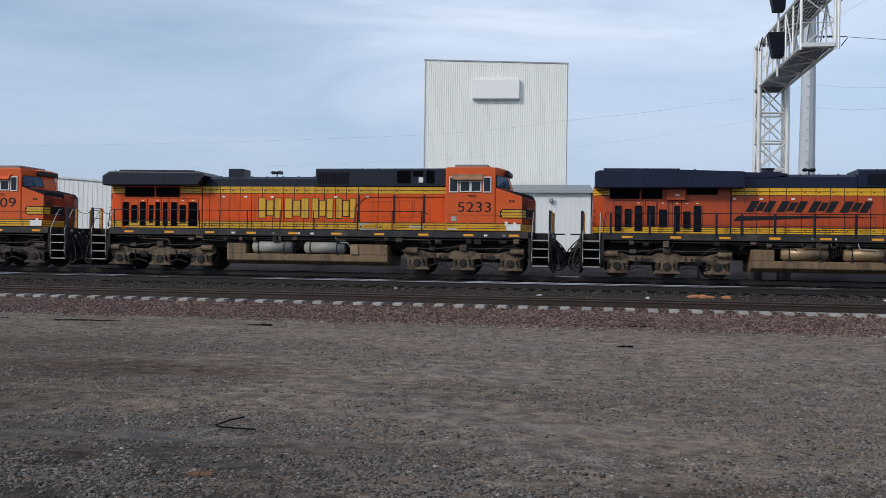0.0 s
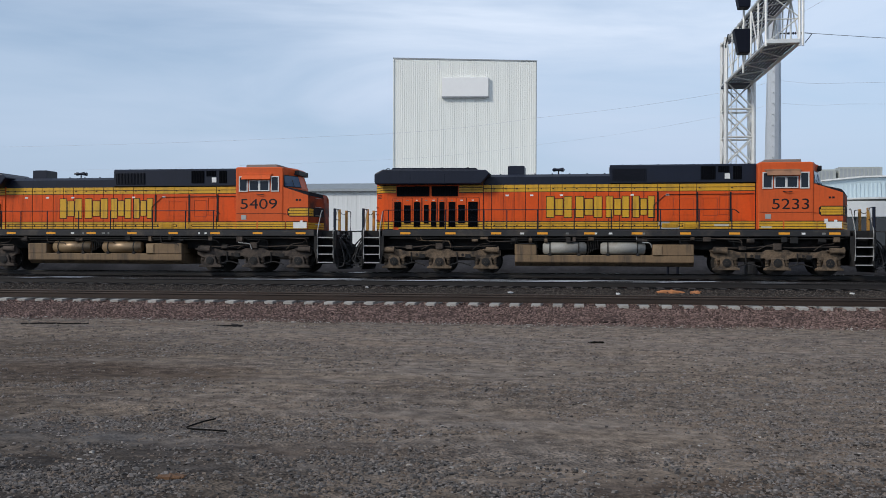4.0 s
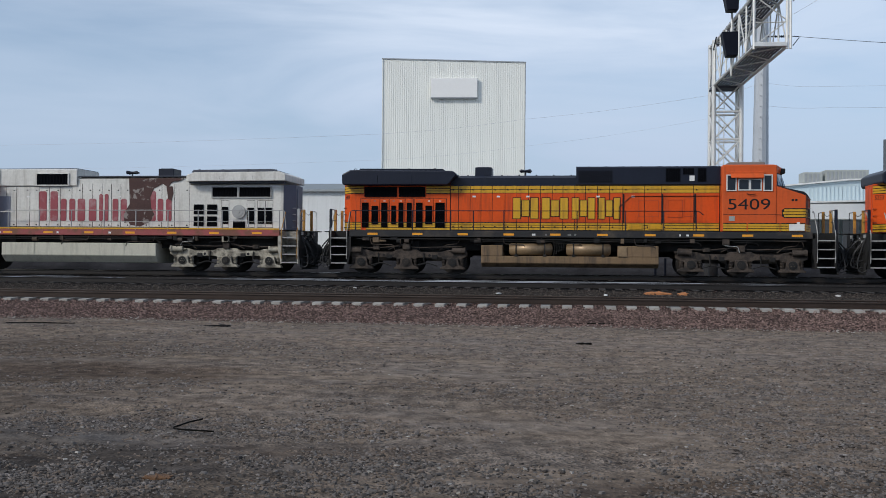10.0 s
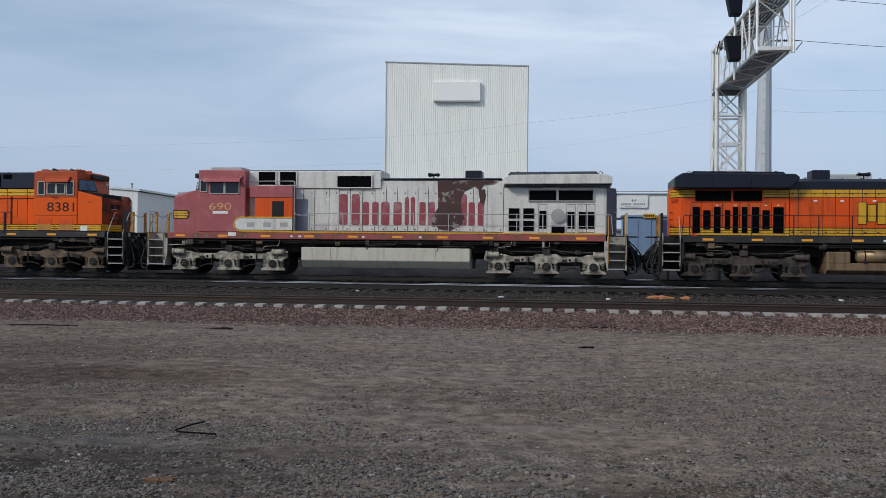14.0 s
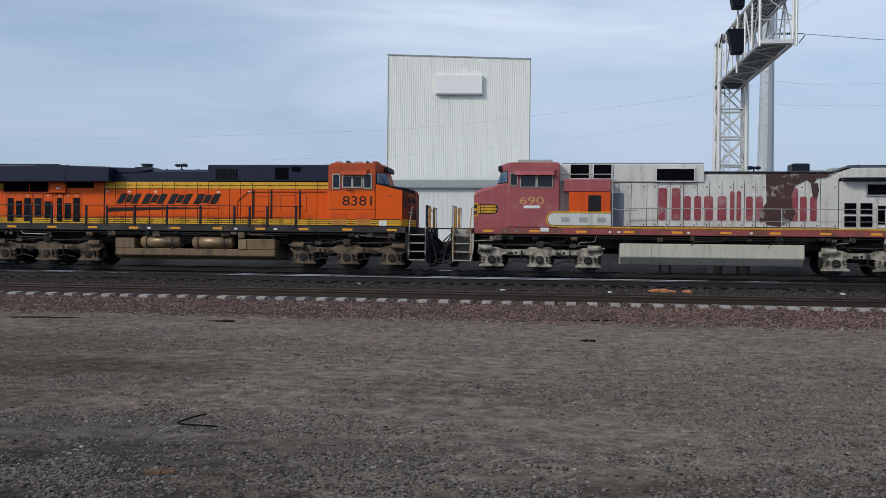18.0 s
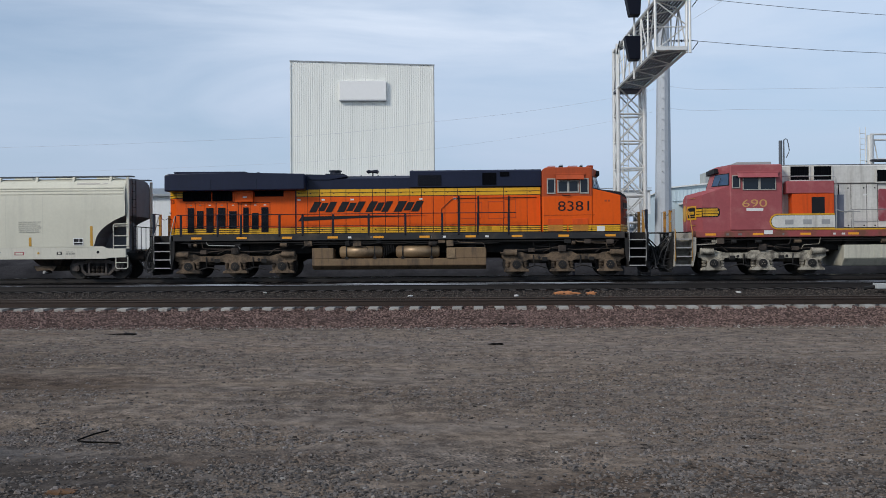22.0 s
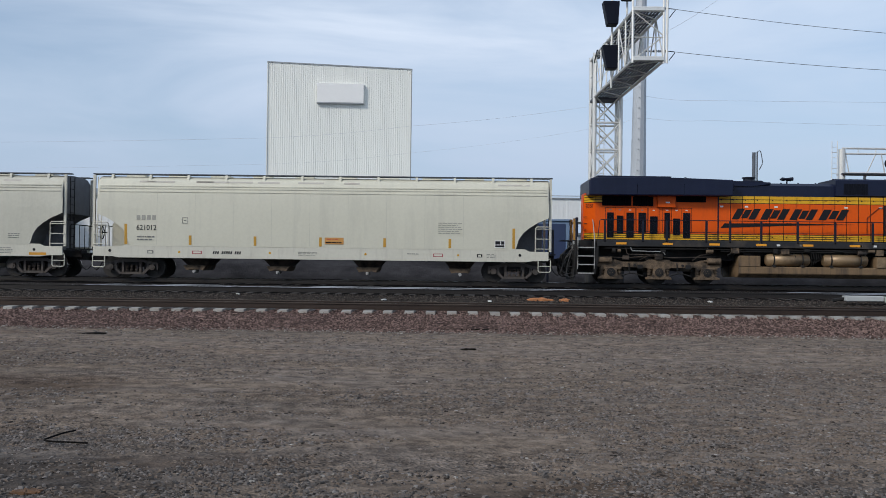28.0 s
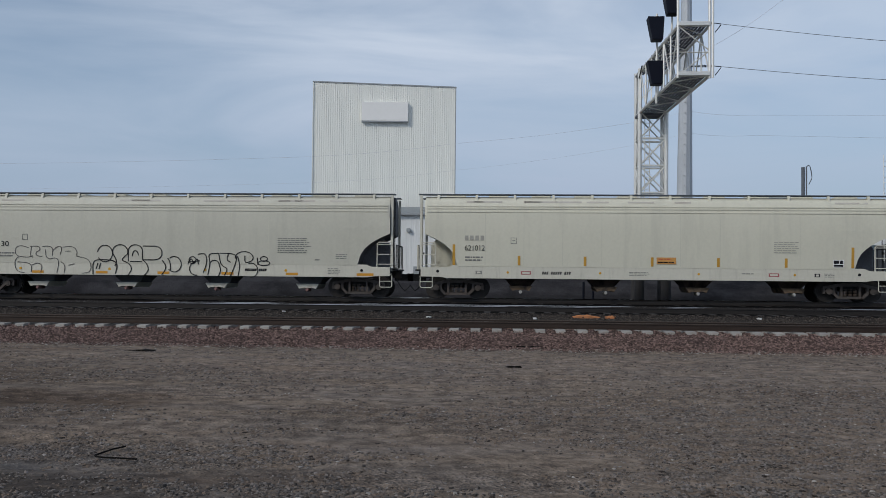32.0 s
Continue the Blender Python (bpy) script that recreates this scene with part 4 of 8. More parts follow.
        b.faces.new(ring[1])
        return part(name, b, material, root)
    lz, hz = spec["low"], spec["high"]
    if spec["stripes"]:
        for z0, z1 in (lz, hz):
            on_chamfer("stripe_ground", z0 - 0.02, z1 + 0.02, 0.004, M_INK)
            for k in range(3):
                w = (z1 - z0) / 3
                on_chamfer("stripe", z0 + k * w + 0.013, z0 + (k + 1) * w - 0.013, 0.008, gold)
            for x0, x1 in (((rx + 0.02, -9.22), (-9.0, r1)) if not es else ((rx, r1),)) if z0 < 3 else ((rx, -9.1), (-6.35, r1)) if not es else ((rx, -9.24),):
                bm = bm_new()
                box(bm, x0, x1, -rb - 0.004, -rb + 0.005, z0 - 0.02, z1 + 0.02)
                part("stripe_ground", bm, M_INK, root)
                for k in range(3):
                    w = (z1 - z0) / 3
                    bm = bm_new()
                    box(bm, x0, x1, -rb - 0.008, -rb + 0.005, z0 + k * w + 0.013, z0 + (k + 1) * w - 0.013)
                    part("stripe", bm, gold, root)
    if es:
        wing = [(-9.97, 3.72), (-3.93, 3.74), (-3.93, 4.42), (-6.4, 4.49), (-9.80, 4.47), (-9.97, 4.40)]
        yw = 1.56
    else:
        wing = [(-9.86, 4.00), (-5.34, 3.98), (-5.36, 4.26), (-5.7, 4.37), (-9.6, 4.40), (-9.86, 4.28)] if F < 0 else [(-9.90, 3.80), (-5.34, 3.80), (-4.97, 4.24), (-5.15, 4.40), (-9.62, 4.45), (-9.97, 4.26), (-9.97, 3.88)]
        yw = 1.52
    bm = bm_new()
    prism(bm, wing, -yw, yw, bev=0.05 if F > 0 else 0.02)
    part("radiator_wing", bm, spec["wing"], root, spec.get("wing_label", ""))
    bm = bm_new()
    if es:
        prism(bm, [(-9.55, 4.44), (-6.55, 4.44), (-6.5, 4.55), (-9.62, 4.565)], -1.42, 1.42, bev=0.012)
    else:
        prism(bm, [(-9.3, 4.42), (-5.5, 4.39), (-5.6, 4.50), (-9.2, 4.53)], -1.3, 1.3)
    part("radiator_screen", bm, M_SLATE if F < 0 else spec["wing"], root)
    for x in (-9.45, -8.3, -7.1, -6.0):
        bm = bm_new()
        pipe(bm, [(x, -yw + 0.12, 4.36), (x, -yw + 0.08, 4.50), (x + 0.14, -yw + 0.08, 4.50), (x + 0.14, -yw + 0.12, 4.36)], 0.014, 5)
        part("lifting_eye", bm, M_BLACK if F > 0 else M_SLATE, root)
    for x in ((-7.95, -6.0) if es else (-8.4, -6.9)):
        bm = bm_new()
        box(bm, x - 0.008, x + 0.008, -yw - 0.004, -yw + 0.01, (wing[0][1] + 0.06), 4.22)
        part("wing_seam", bm, M_INK_GREY if F < 0 else M_VENT, root)
    for x0, x1 in ((-9.34, -8.11), (-8.04, -7.18)) if es else ((-9.07, -7.64), (-7.54, -6.4)):
        grille(root, x0, x1, 3.32, 3.72 if es else 3.74, -rb - 0.02, "radiator_intake", 0.07, frame=None if not spec.get("plain_tank") else M_HANDRAIL_GREY)
    if es:
        grille(root, -6.20, -4.95, 3.5, 3.74, -rb - 0.02, "radiator_intake", 0.07)
        bm = bm_new()
        box(bm, -7.02, -6.24, -rb - 0.16, -rb, 3.26, 3.76, bev=0.02)
        jb = part("junction_box", bm, paint, root)
        bm = bm_new()
        box(bm, -6.68, -6.5, -rb - 0.172, -rb - 0.155, 3.44, 3.5)
        part("warning_plate", bm, M_WHITE, jb)
    for x0, x1, z0, z1 in spec["louvres"]:
        if es:
            x0, x1 = x0 - 0.12, x1 - 0.12
        if F > 0:
            bm = bm_new()
            box(bm, x0 - 0.078, x1 + 0.078, -rb - 0.007, -rb + 0.01, 2.22, 3.25)
            seam = part("door_seam", bm, M_INK, root)
            bm = bm_new()
            box(bm, x0 - 0.06, x1 + 0.06, -rb - 0.014, -rb + 0.01, 2.235, 3.232, bev=0.004)
            part("cabinet_door", bm, paint, seam)
            bm = bm_new()
            box(bm, (x0 + x1) / 2 - 0.05, (x0 + x1) / 2 + 0.05, -rb - 0.02, -rb, 3.12, 3.16)
            part("door_label", bm, M_WHITE if x0 > -8.5 and int(x0 * 10) % 2 else M_INK_GREY, seam)
        elif z1 - z0 > 0.6:
            bm = bm_new()
            box(bm, x0 - 0.038, x1 + 0.038, -rb - 0.016, -rb + 0.01, 1.96, 3.16)
            seam = part("door_seam", bm, M_INK, root)
            bm = bm_new()
            box(bm, x0 - 0.026, x1 + 0.026, -rb - 0.022, -rb + 0.01, 1.975, 3.145, bev=0.004)
            part("cabinet_door", bm, paint, seam)
        grille(root, x0, x1, z0, z1, -rb - (0.008 if F > 0 else 0.02), "louvre", 0.045, vertical=False, fill=M_SCREEN if es else None)
    # rear door and ladder side
    bm = bm_new()
    box(bm, rend - 0.03, rend + 0.01, -0.36, 0.36, 1.9, 3.7, bev=0.01)
    part("rear_door", bm, paint if F > 0 else spec["rear"], root)
    bm = bm_new()
    for k in range(4):
        z = 2.0 + k * 0.28
        pipe(bm, [(rend + 0.1, -0.66, z), (rend + 0.03, -0.72, z), (rend - 0.02, -0.56, z), (rend + 0.02, -0.46, z)], 0.014, 5)
    part("rear_grab_irons", bm, railm, root)
    if "rear_digits" in spec:
        num = letters(spec["rear_digits"], 0.10, 0.50, 3.22, 3.40, 0.0, M_INK, root)
        w = Vector((rx - rend, ych - rb, 0)).normalized()
        num.matrix_basis = Matrix(((w.x, -w.y, 0, rend + 0.004 * w.y), (w.y, w.x, 0, -ych - 0.004 * w.x), (0, 0, 1, 0), (0, 0, 0, 1)))
    # middle hood and raised hood
    h0, h1, h2 = (r1, 0.5, 6.1) if es else (r1, 0.05, 5.98)
    mt = 4.36 if es else 4.25
    tt = 4.55 if es else 4.60
    yh = 0.95
    bm = bm_new()
    prism_x(bm, [(-yh, 1.862), (yh, 1.862), (yh, mt - 0.12), (yh - 0.25, mt), (-yh + 0.25, mt), (-yh, mt - 0.12)], h0, h1)
    part("engine_hood", bm, roofp, root)
    bm = bm_new()
    prism_x(bm, [(-yh, 1.862), (yh, 1.862), (yh, 3.80), (yh + 0.1, 3.84), (yh + 0.1, tt - 0.06), (yh + 0.02, tt), (-yh - 0.02, tt), (-yh - 0.1, tt - 0.06), (-yh - 0.1, 3.84), (-yh, 3.80)], h1, h2)
    part("raised_hood", bm, roofp, root)
    if es:
        bm = bm_new()
        prism(bm, [(-4.2, 4.2), (-3.0, 4.2), (-2.2, 4.30), (-2.2, 4.38), (-3.4, 4.42), (-4.0, 4.44)], -1.0, 1.0, bev=0.02)
        part("exhaust_fairing", bm, roofp, root)
        bm = bm_new()
        prism(bm, [(-3.35, 4.34), (-3.2, 4.50), (-2.45, 4.50), (-2.2, 4.38)], -0.5, 0.5, bev=0.02)
        rod(bm, (-2.85, 0, 4.48), (-2.85, 0, 4.66), 0.24, 14)
        rod(bm, (-2.85, 0, 4.62), (-2.85, 0, 4.67), 0.29, 14)
        part("exhaust_duct", bm, M_BLACK, root)
    else:
        bm = bm_new()
        box(bm, -4.3, -3.58, -0.45, 0.45, 4.2, 4.64, bev=0.02)
        box(bm, -4.22, -3.66, -0.36, 0.36, 4.63, 4.655)
        part("exhaust_duct", bm, M_BLACK, root)
    # hood doors
    for x0, x1 in zip(spec["doors"], spec["doors"][1:]):
        up = hz[1]
        mid = spec.get("hoodmid", paint)
        bands = []
        if spec["stripes"]:
            w = (lz[1] - lz[0]) / 3
            bands += [(lz[0] + k * w, lz[0] + (k + 1) * w, gold) for k in range(3)]
            bands += [(lz[1], hz[0], mid)]
            w = (hz[1] - hz[0]) / 2
            bands += [(hz[0] + k * w, hz[0] + (k + 1) * w, gold) for k in range(2)]
        else:
            bands += [(1.95, 3.92 if x0 < 0.1 else 3.78, spec["doorpaint"](x0, x1))]
        if F < 0:
            bm = bm_new()
            box(bm, x1 - 0.018, x1 + 0.018, -yh - 0.016, -yh + 0.01, 1.97, 3.78)
            part("door_gap", bm, M_INK, root)
        d = door_panel(root, x0, x1, -yh, bands)
        if x1 - x0 > 0.3:
            bm = bm_new()
            c = x0 + 0.12
            for z in (2.05, 3.62):
                rod(bm, (c, -yh - 0.055, z), (c, -yh - 0.03, z), 0.03, 8)
            part("door_latch", bm, M_INK, d)
    for x in ((2.6, 3.42, 4.72) if es else (2.02, 3.62, 4.96)) if spec["stripes"] else ():
        bm = bm_new()
        box(bm, x - 0.035, x + 0.035, -yh - 0.06, -yh - 0.03, lz[1] + 0.02, hz[0] - 0.02)
        part("panel_edge", bm, M_INK, root)
    for x0, x1, z0, z1 in ((2.65, 3.48, 2.48, 3.17), (3.85, 4.45, 2.46, 3.2), (4.5, 4.92, 2.5, 3.3)) if spec["stripes"] else ():
        if es:
            x0, x1 = x0 - 0.02, x1 + 0.1
        bm = bm_new()
        for q in ((x0, x1, z0, z0 + 0.018), (x0, x1, z1 - 0.018, z1), (x0, x0 + 0.018, z0 + 0.018, z1 - 0.018), (x1 - 0.018, x1, z0 + 0.018, z1 - 0.018)):
            box(bm, q[0], q[1], -yh - 0.05, -yh - 0.033, q[2], q[3])
        part("panel_frame", bm, M_ORANGE_DULL, root)
    for x in (-4.35, -3.3, -2.05, 0.9, 2.35):
        bm = bm_new()
        box(bm, x, x + 0.14, -yh - 0.045, -yh - 0.036, 3.30, 3.37)
        part("warning_plate", bm, M_WHITE, root)
    for k, (x0, x1, z0, z1) in enumerate(spec["hood_grilles"]):
        grille(root, x0, x1, z0, z1, -yh - 0.1, "blower_intake", 0.07, frame=spec.get("gframe"), fill=M_SCREEN if k == 0 and F > 0 else None)
    if not es and spec["stripes"]:
        bm = bm_new()
        box(bm, 4.72, 4.92, -yh - 0.14, -yh - 0.1, 3.98, 4.2)
        part("number_light", bm, M_WHITE, root)
    for x in np.arange(-4.6, 5.9, 0.74):
        t = mt if x < h1 else tt
        bm = bm_new()
        rod(bm, (x, -0.55, t - 0.02), (x, -0.55, t + 0.045), 0.035, 6)
        part("lifting_lug", bm, roofp, root)
    # horn on its bracket
    hx = -1.2 if es else -2.13
    bm = bm_new()
    rod(bm, (hx, 0, mt), (hx, 0, mt + 0.22), 0.03, 8)
    for y, d in ((-0.12, 1), (0.0, -1), (0.12, 1)):
        rod(bm, (hx - 0.12 * d, y, mt + 0.25), (hx + 0.22 * d, y, mt + 0.25), 0.03, 10, r2=0.085)
        rod(bm, (hx - 0.26 * d, y, mt + 0.25), (hx - 0.12 * d, y, mt + 0.25), 0.04, 8)
    part("horn", bm, M_BLACK, root)
    # cab and nose
    c0 = 6.12 if es else 5.98
    if es:
        cab = [(c0, 1.862), (8.22, 1.862), (8.22, 4.5), (8.12, 4.58), (c0 + 0.15, 4.58), (c0, 4.5)]
        nose = [(8.20, 1.862), (9.80, 1.862), (9.80, 3.34), (9.6, 3.45), (8.20, 3.68)]
    else:
        cab = [(c0, 1.862), (8.14, 1.862), (8.14, 4.56), (8.04, 4.61), (c0 + 0.05, 4.61), (c0, 4.56)]
        nose = [(8.12, 1.862), (9.68, 1.862), (9.69, 3.32), (9.52, 3.42), (8.12, 3.74)]
    bm = bm_new()
    prism(bm, cab, -1.5, 1.5, bev=0.045)
    if "cab_top" in spec:
        bmesh.ops.bisect_plane(bm, geom=bm.verts[:] + bm.edges[:] + bm.faces[:], plane_co=(0, 0, 3.36), plane_no=(0, 0, 1))
        for f in bm.faces:
            f.material_index = 1 if f.calc_center_median().z > 3.36 else 0
    cabo = part("cab", bm, [spec["cab"], spec.get("cab_top", spec["cab"])], root, spec.get("cab_label", ""))
    tip = max(x for x, _ in nose)
    bm = bm_new()
    (xa, za), (xb, zb) = nose[-1], nose[-2]
    corner = tip - 0.42       # the front runs to a blunt point in plan
    a = [bm.verts.new(p) for p in ((xa, -1.46, 1.862), (xa, -1.46, za), (xa, -1.31, za + 0.02), (xa, 1.31, za + 0.02), (xa, 1.46, za), (xa, 1.46, 1.862))]
    b = [bm.verts.new(p) for p in ((corner, -1.46, 1.862), (corner, -1.46, zb - 0.06), (corner, -1.2, zb + 0.10), (corner, 1.2, zb + 0.10), (corner, 1.46, zb - 0.06), (corner, 1.46, 1.862))]
    c = [bm.verts.new(p) for p in ((tip, -0.42, 1.862), (tip, -0.42, zb - 0.16), (tip - 0.08, -0.36, zb + 0.02), (tip - 0.08, 0.36, zb + 0.02), (tip, 0.42, zb - 0.16), (tip, 0.42, 1.862))]
    for p, q in ((a, b), (b, c)):
        for i in range(6):
            f = bm.faces.new((p[i], q[i], q[(i + 1) % 6], p[(i + 1) % 6]))
            f.material_index = 1 if i in (1, 2, 3) else 2 if p is b else 0
    bm.faces.new(a)
    bm.faces.new(c).material_index = 2
    nz = part("nose", bm, [spec["cab"], M_GLARE if spec["stripes"] else spec["cab"], M_FRONT if spec["stripes"] else spec["cab"]], root)

    def on_front(name, z0, z1, off, material, u0=0.0, u1=1.0):
        """A thin strip on the slanting front of the nose, on both sides of its point."""
        for sgn in (1, -1):
            w = Vector((tip - corner, 1.04 * sgn, 0))
            n = Vector((w.y, -w.x, 0)).normalized() * sgn
            g = bm_new()
            ring = []
            for u in (u0, u1):
                p = Vector((corner, -1.46 * sgn, 0)) + w * u
                ring.append([g.verts.new(p + n * d + Vector((0, 0, z))) for d, z in ((off, z0), (off, z1), (-0.01, z1), (-0.01, z0))])
            for i in range(4):
                g.faces.new((ring[0][i], ring[1][i], ring[1][(i + 1) % 4], ring[0][(i + 1) % 4]))
            g.faces.new(ring[0])
            g.faces.new(ring[1])
            part(name, g, material, nz)

    if not es:
        on_front("front_band_border", 2.43, 2.83, 0.005, M_INK)
        for j in range(3):
            on_front("stripe", 2.46 + j * 0.115, 2.55 + j * 0.115, 0.012, gold, 0.0, 0.32 if F > 0 else 1.0)
    if spec["stripes"]:
        # a dark emblem over the point of the nose, as plain blocks
        on_front("emblem_block", 2.86 if es else 2.50, 3.10 if es else 2.80, 0.016, M_INK, 0.42, 0.62)
        on_front("emblem_block", 2.86 if es else 2.50, 3.10 if es else 2.80, 0.016, M_INK, 0.70, 0.92)
        for j in range(3):
            on_front("stripe", spec["low"][0] + j * 0.1, spec["low"][0] + 0.08 + j * 0.1, 0.012, gold)
    if F < 0:
        on_front("front_badge", 2.34, 2.92, 0.018, gold, 0.40, 0.98)
        on_front("badge_border", 2.42, 2.84, 0.022, M_INK, 0.46, 0.94)
        on_front("badge_bar", 2.57, 2.69, 0.026, gold, 0.52, 0.90)
        bm = bm_new()
        rod(bm, (tip, 0, 2.63), (tip + 0.02, 0, 2.63), 0.36, 24)
        part("round_front_badge", bm, gold, nz)
    bm = bm_new()
    for k in range(4):
        z = 2.1 + k * 0.38
        pipe(bm, [(tip - 0.26, -0.95, z), (tip - 0.18, -1.02, z), (tip - 0.04, -0.66, z), (tip - 0.12, -0.62, z)], 0.014, 5)
    part("nose_grab_irons", bm, spec["grabs"], nz)
    bm = bm_new()
    box(bm, tip - 0.03, tip + 0.012, -0.36, 0.36, 1.95, 3.1, bev=0.01)
    part("nose_door", bm, M_FRONT if spec["stripes"] else spec["cab"], nz)
    # the cab's front runs to a blunt point in plan and leans back, with two panes in it
    sx, mid_x, top_x, z0, z1, z2 = (8.2, 8.66, 8.48, 3.66, 4.22, 4.5) if es else (8.12, 8.68, 8.50, 3.72, 4.28, 4.54)
    bm = bm_new()
    rings = [[bm.verts.new(p) for p in ((sx, -1.49, z), (x, -0.5, z), (x, 0.5, z), (sx, 1.49, z))]
             for x, z in ((mid_x, z0 - 0.26), (mid_x, z0), (top_x, z1), (top_x + 0.06, z2), (top_x - 0.08, z2 + 0.06))]
    for p, q in zip(rings, rings[1:]):
        for k in range(4):
            bm.faces.new((p[k], p[(k + 1) % 4], q[(k + 1) % 4], q[k]))
    bm.faces.new(rings[0])
    bm.faces.new(rings[-1])
    front = part("front_wall", bm, spec.get("cab_top", spec["cab"]), cabo)
    for sgn in (-1, 1):
        def on_wall(u, z, d):
            x = mid_x + (top_x - mid_x) * (z - z0) / (z1 - z0)
            return Vector((sx + (x - sx) * u + d, sgn * (1.49 - 0.99 * u + 0.4 * d), z))
        for grow, off, m, nm in ((0.0, 0.014, M_CLEAR_BLUE, "windscreen_pane"), (0.035, 0.007, M_INK, "windscreen_seal")):
            bm = bm_new()
            quad = ((0.10 - grow, z0 + 0.06 - grow), (0.97 + grow, z0 + 0.06 - grow), (0.97 + grow, z1 - 0.05 + grow), (0.10 - grow, z1 - 0.05 + grow))
            outer, inner = [[bm.verts.new(on_wall(u, z, d)) for u, z in quad] for d in (off, -0.01)]
            bm.faces.new(outer)
            bm.faces.new(inner)
            for k in range(4):
                bm.faces.new((outer[k], outer[(k + 1) % 4], inner[(k + 1) % 4], inner[k]))
            part(nm, bm, m, front)
        bm = bm_new()
        pipe(bm, [on_wall(0.6, z0 + 0.04, 0.04), on_wall(0.5, z0 + 0.39, 0.05)], 0.012, 5)
        part("wiper", bm, M_INK, front)
    bm = bm_new()
    box(bm, top_x - 0.12, top_x + 0.12, -0.75, 0.75, z2 - 0.24, z2 - 0.03, bev=0.02)
    part("number_board", bm, M_INK, cabo)
    # roof fittings along the cab's edge
    for k, (x, w, h) in enumerate(((6.35, 0.34, 0.05), (6.85, 0.16, 0.09), (7.2, 0.42, 0.045), (7.72, 0.12, 0.08), (8.0, 0.28, 0.06)) if es else ()):
        bm = bm_new()
        box(bm, x, x + w, -1.25, -0.9, 4.56, 4.585 + h, bev=0.012)
        pipe(bm, [(x + 0.02, -1.3, 4.57), (x + 0.02, -1.3, 4.60 + h), (x + w, -1.3, 4.60 + h)], 0.012, 5)
        part("roof_fitting", bm, M_UNDER if k % 2 else M_CAB_RED, cabo)
    for x0, x1, z0, z1, bars in spec["windows"]:
        window(cabo, x0, x1, z0, z1, -1.5, bars, spec.get("frames"), spec.get("frame_width", 0.048))
    a0, a1 = spec["awning"]
    bm = bm_new()
    prism(bm, [(a0, 4.30), (a1, 4.30), (a1 - 0.12, 4.06), (a0 + 0.22, 4.06)], -1.57, -1.50)
    prism_x(bm, [(-1.72, 4.06), (-1.49, 4.33), (-1.49, 4.30), (-1.70, 4.04)], a0 + 0.1, a1 - 0.05)
    part("window_awning", bm, spec.get("awning_mat", spec.get("cab_top", spec["cab"])), cabo)
    if not es:
        bm = bm_new()
        box(bm, 6.3, 7.75, -1.05, 1.05, 4.6, 4.76, bev=0.03)
        part("roof_air_conditioner", bm, spec.get("ac", M_ORANGE), cabo)
    else:
        bm = bm_new()
        for x, z in ((6.4, 4.66), (6.9, 4.63), (7.5, 4.67), (8.1, 4.66)):
            box(bm, x - 0.12, x + 0.12, -0.5, -0.2, 4.56, z, bev=0.02)
        part("roof_antenna", bm, spec["cab"], cabo)
    for k, (x0, x1, z0, z1) in enumerate(spec.get("cab_stripes", ())):
        w = (z1 - z0) / 3
        bm = bm_new()
        box(bm, x0, x1, -1.504, -1.495, z0 - 0.015, z1 + 0.025)
        part("stripe_ground", bm, M_INK, cabo)
        for j in range(3):
            bm = bm_new()
            box(bm, x0, x1, -1.508, -1.495, z0 + j * w + 0.013, z0 + (j + 1) * w - 0.013)
            part("stripe", bm, gold, cabo)
    if "nose_mark" in spec:
        x0, x1, z0, z1 = spec["nose_mark"]
        x1 = tip - 0.42
        w = (z1 - z0) / 3
        bm = bm_new()
        pts = [(x0 + 0.1, z0 - 0.03), (x1 + 0.03, z0 - 0.03), (x1 + 0.03, z1 + 0.03), (x0 + 0.1, z1 + 0.03), (x0, z1 - 0.05), (x0, z0 + 0.05)]
        prism(bm, pts, -1.468, -1.44)
        part("nose_mark_border", bm, M_INK, nz)
        for j in range(3):
            bm = bm_new()
            box(bm, x0 + (0.04 if j == 1 else 0.09), x1, -1.475, -1.45, z0 + j * w + 0.012, z0 + (j + 1) * w - 0.012)
            part("stripe", bm, gold, nz)
    bm = bm_new()
    x0, x1, z0, z1 = spec["placard"]
    box(bm, x0, x1, -1.512, -1.49, z0, z1)
    if not es and F > 0:
        box(bm, x0 + 0.3, x0 + 0.42, -1.512, -1.49, z1, z1 + 0.08)
    part("placard", bm, M_WHITE, cabo)
    # walkway handrail on stanchions
    for x in spec["posts"]:
        bm = bm_new()
        if es:
            box(bm, x - 0.045, x + 0.045, -1.50, -1.42, 1.75, 2.68, bev=0.01)
        else:
            rod(bm, (x, -1.46, 1.8), (x, -1.46, 2.72), 0.024, 6)
        part("stanchion", bm, railm, root)
    bm = bm_new()
    pa, pb = spec["posts"][0], spec["posts"][-1]
    pipe(bm, [(pa - 0.3, -1.46, 1.9), (pa - 0.22, -1.46, 2.70), (pb + 0.1, -1.46, 2.70), (pb + 0.3, -1.4, 2.55 if not es else 2.7)], 0.019)
    pipe(bm, [(pa, -1.46, 2.2), (pb, -1.46, 2.2)], 0.013)
    pipe(bm, [(pa, 1.46, 2.70), (pb, 1.46, 2.70)], 0.019)
    part("handrail", bm, railm, root)
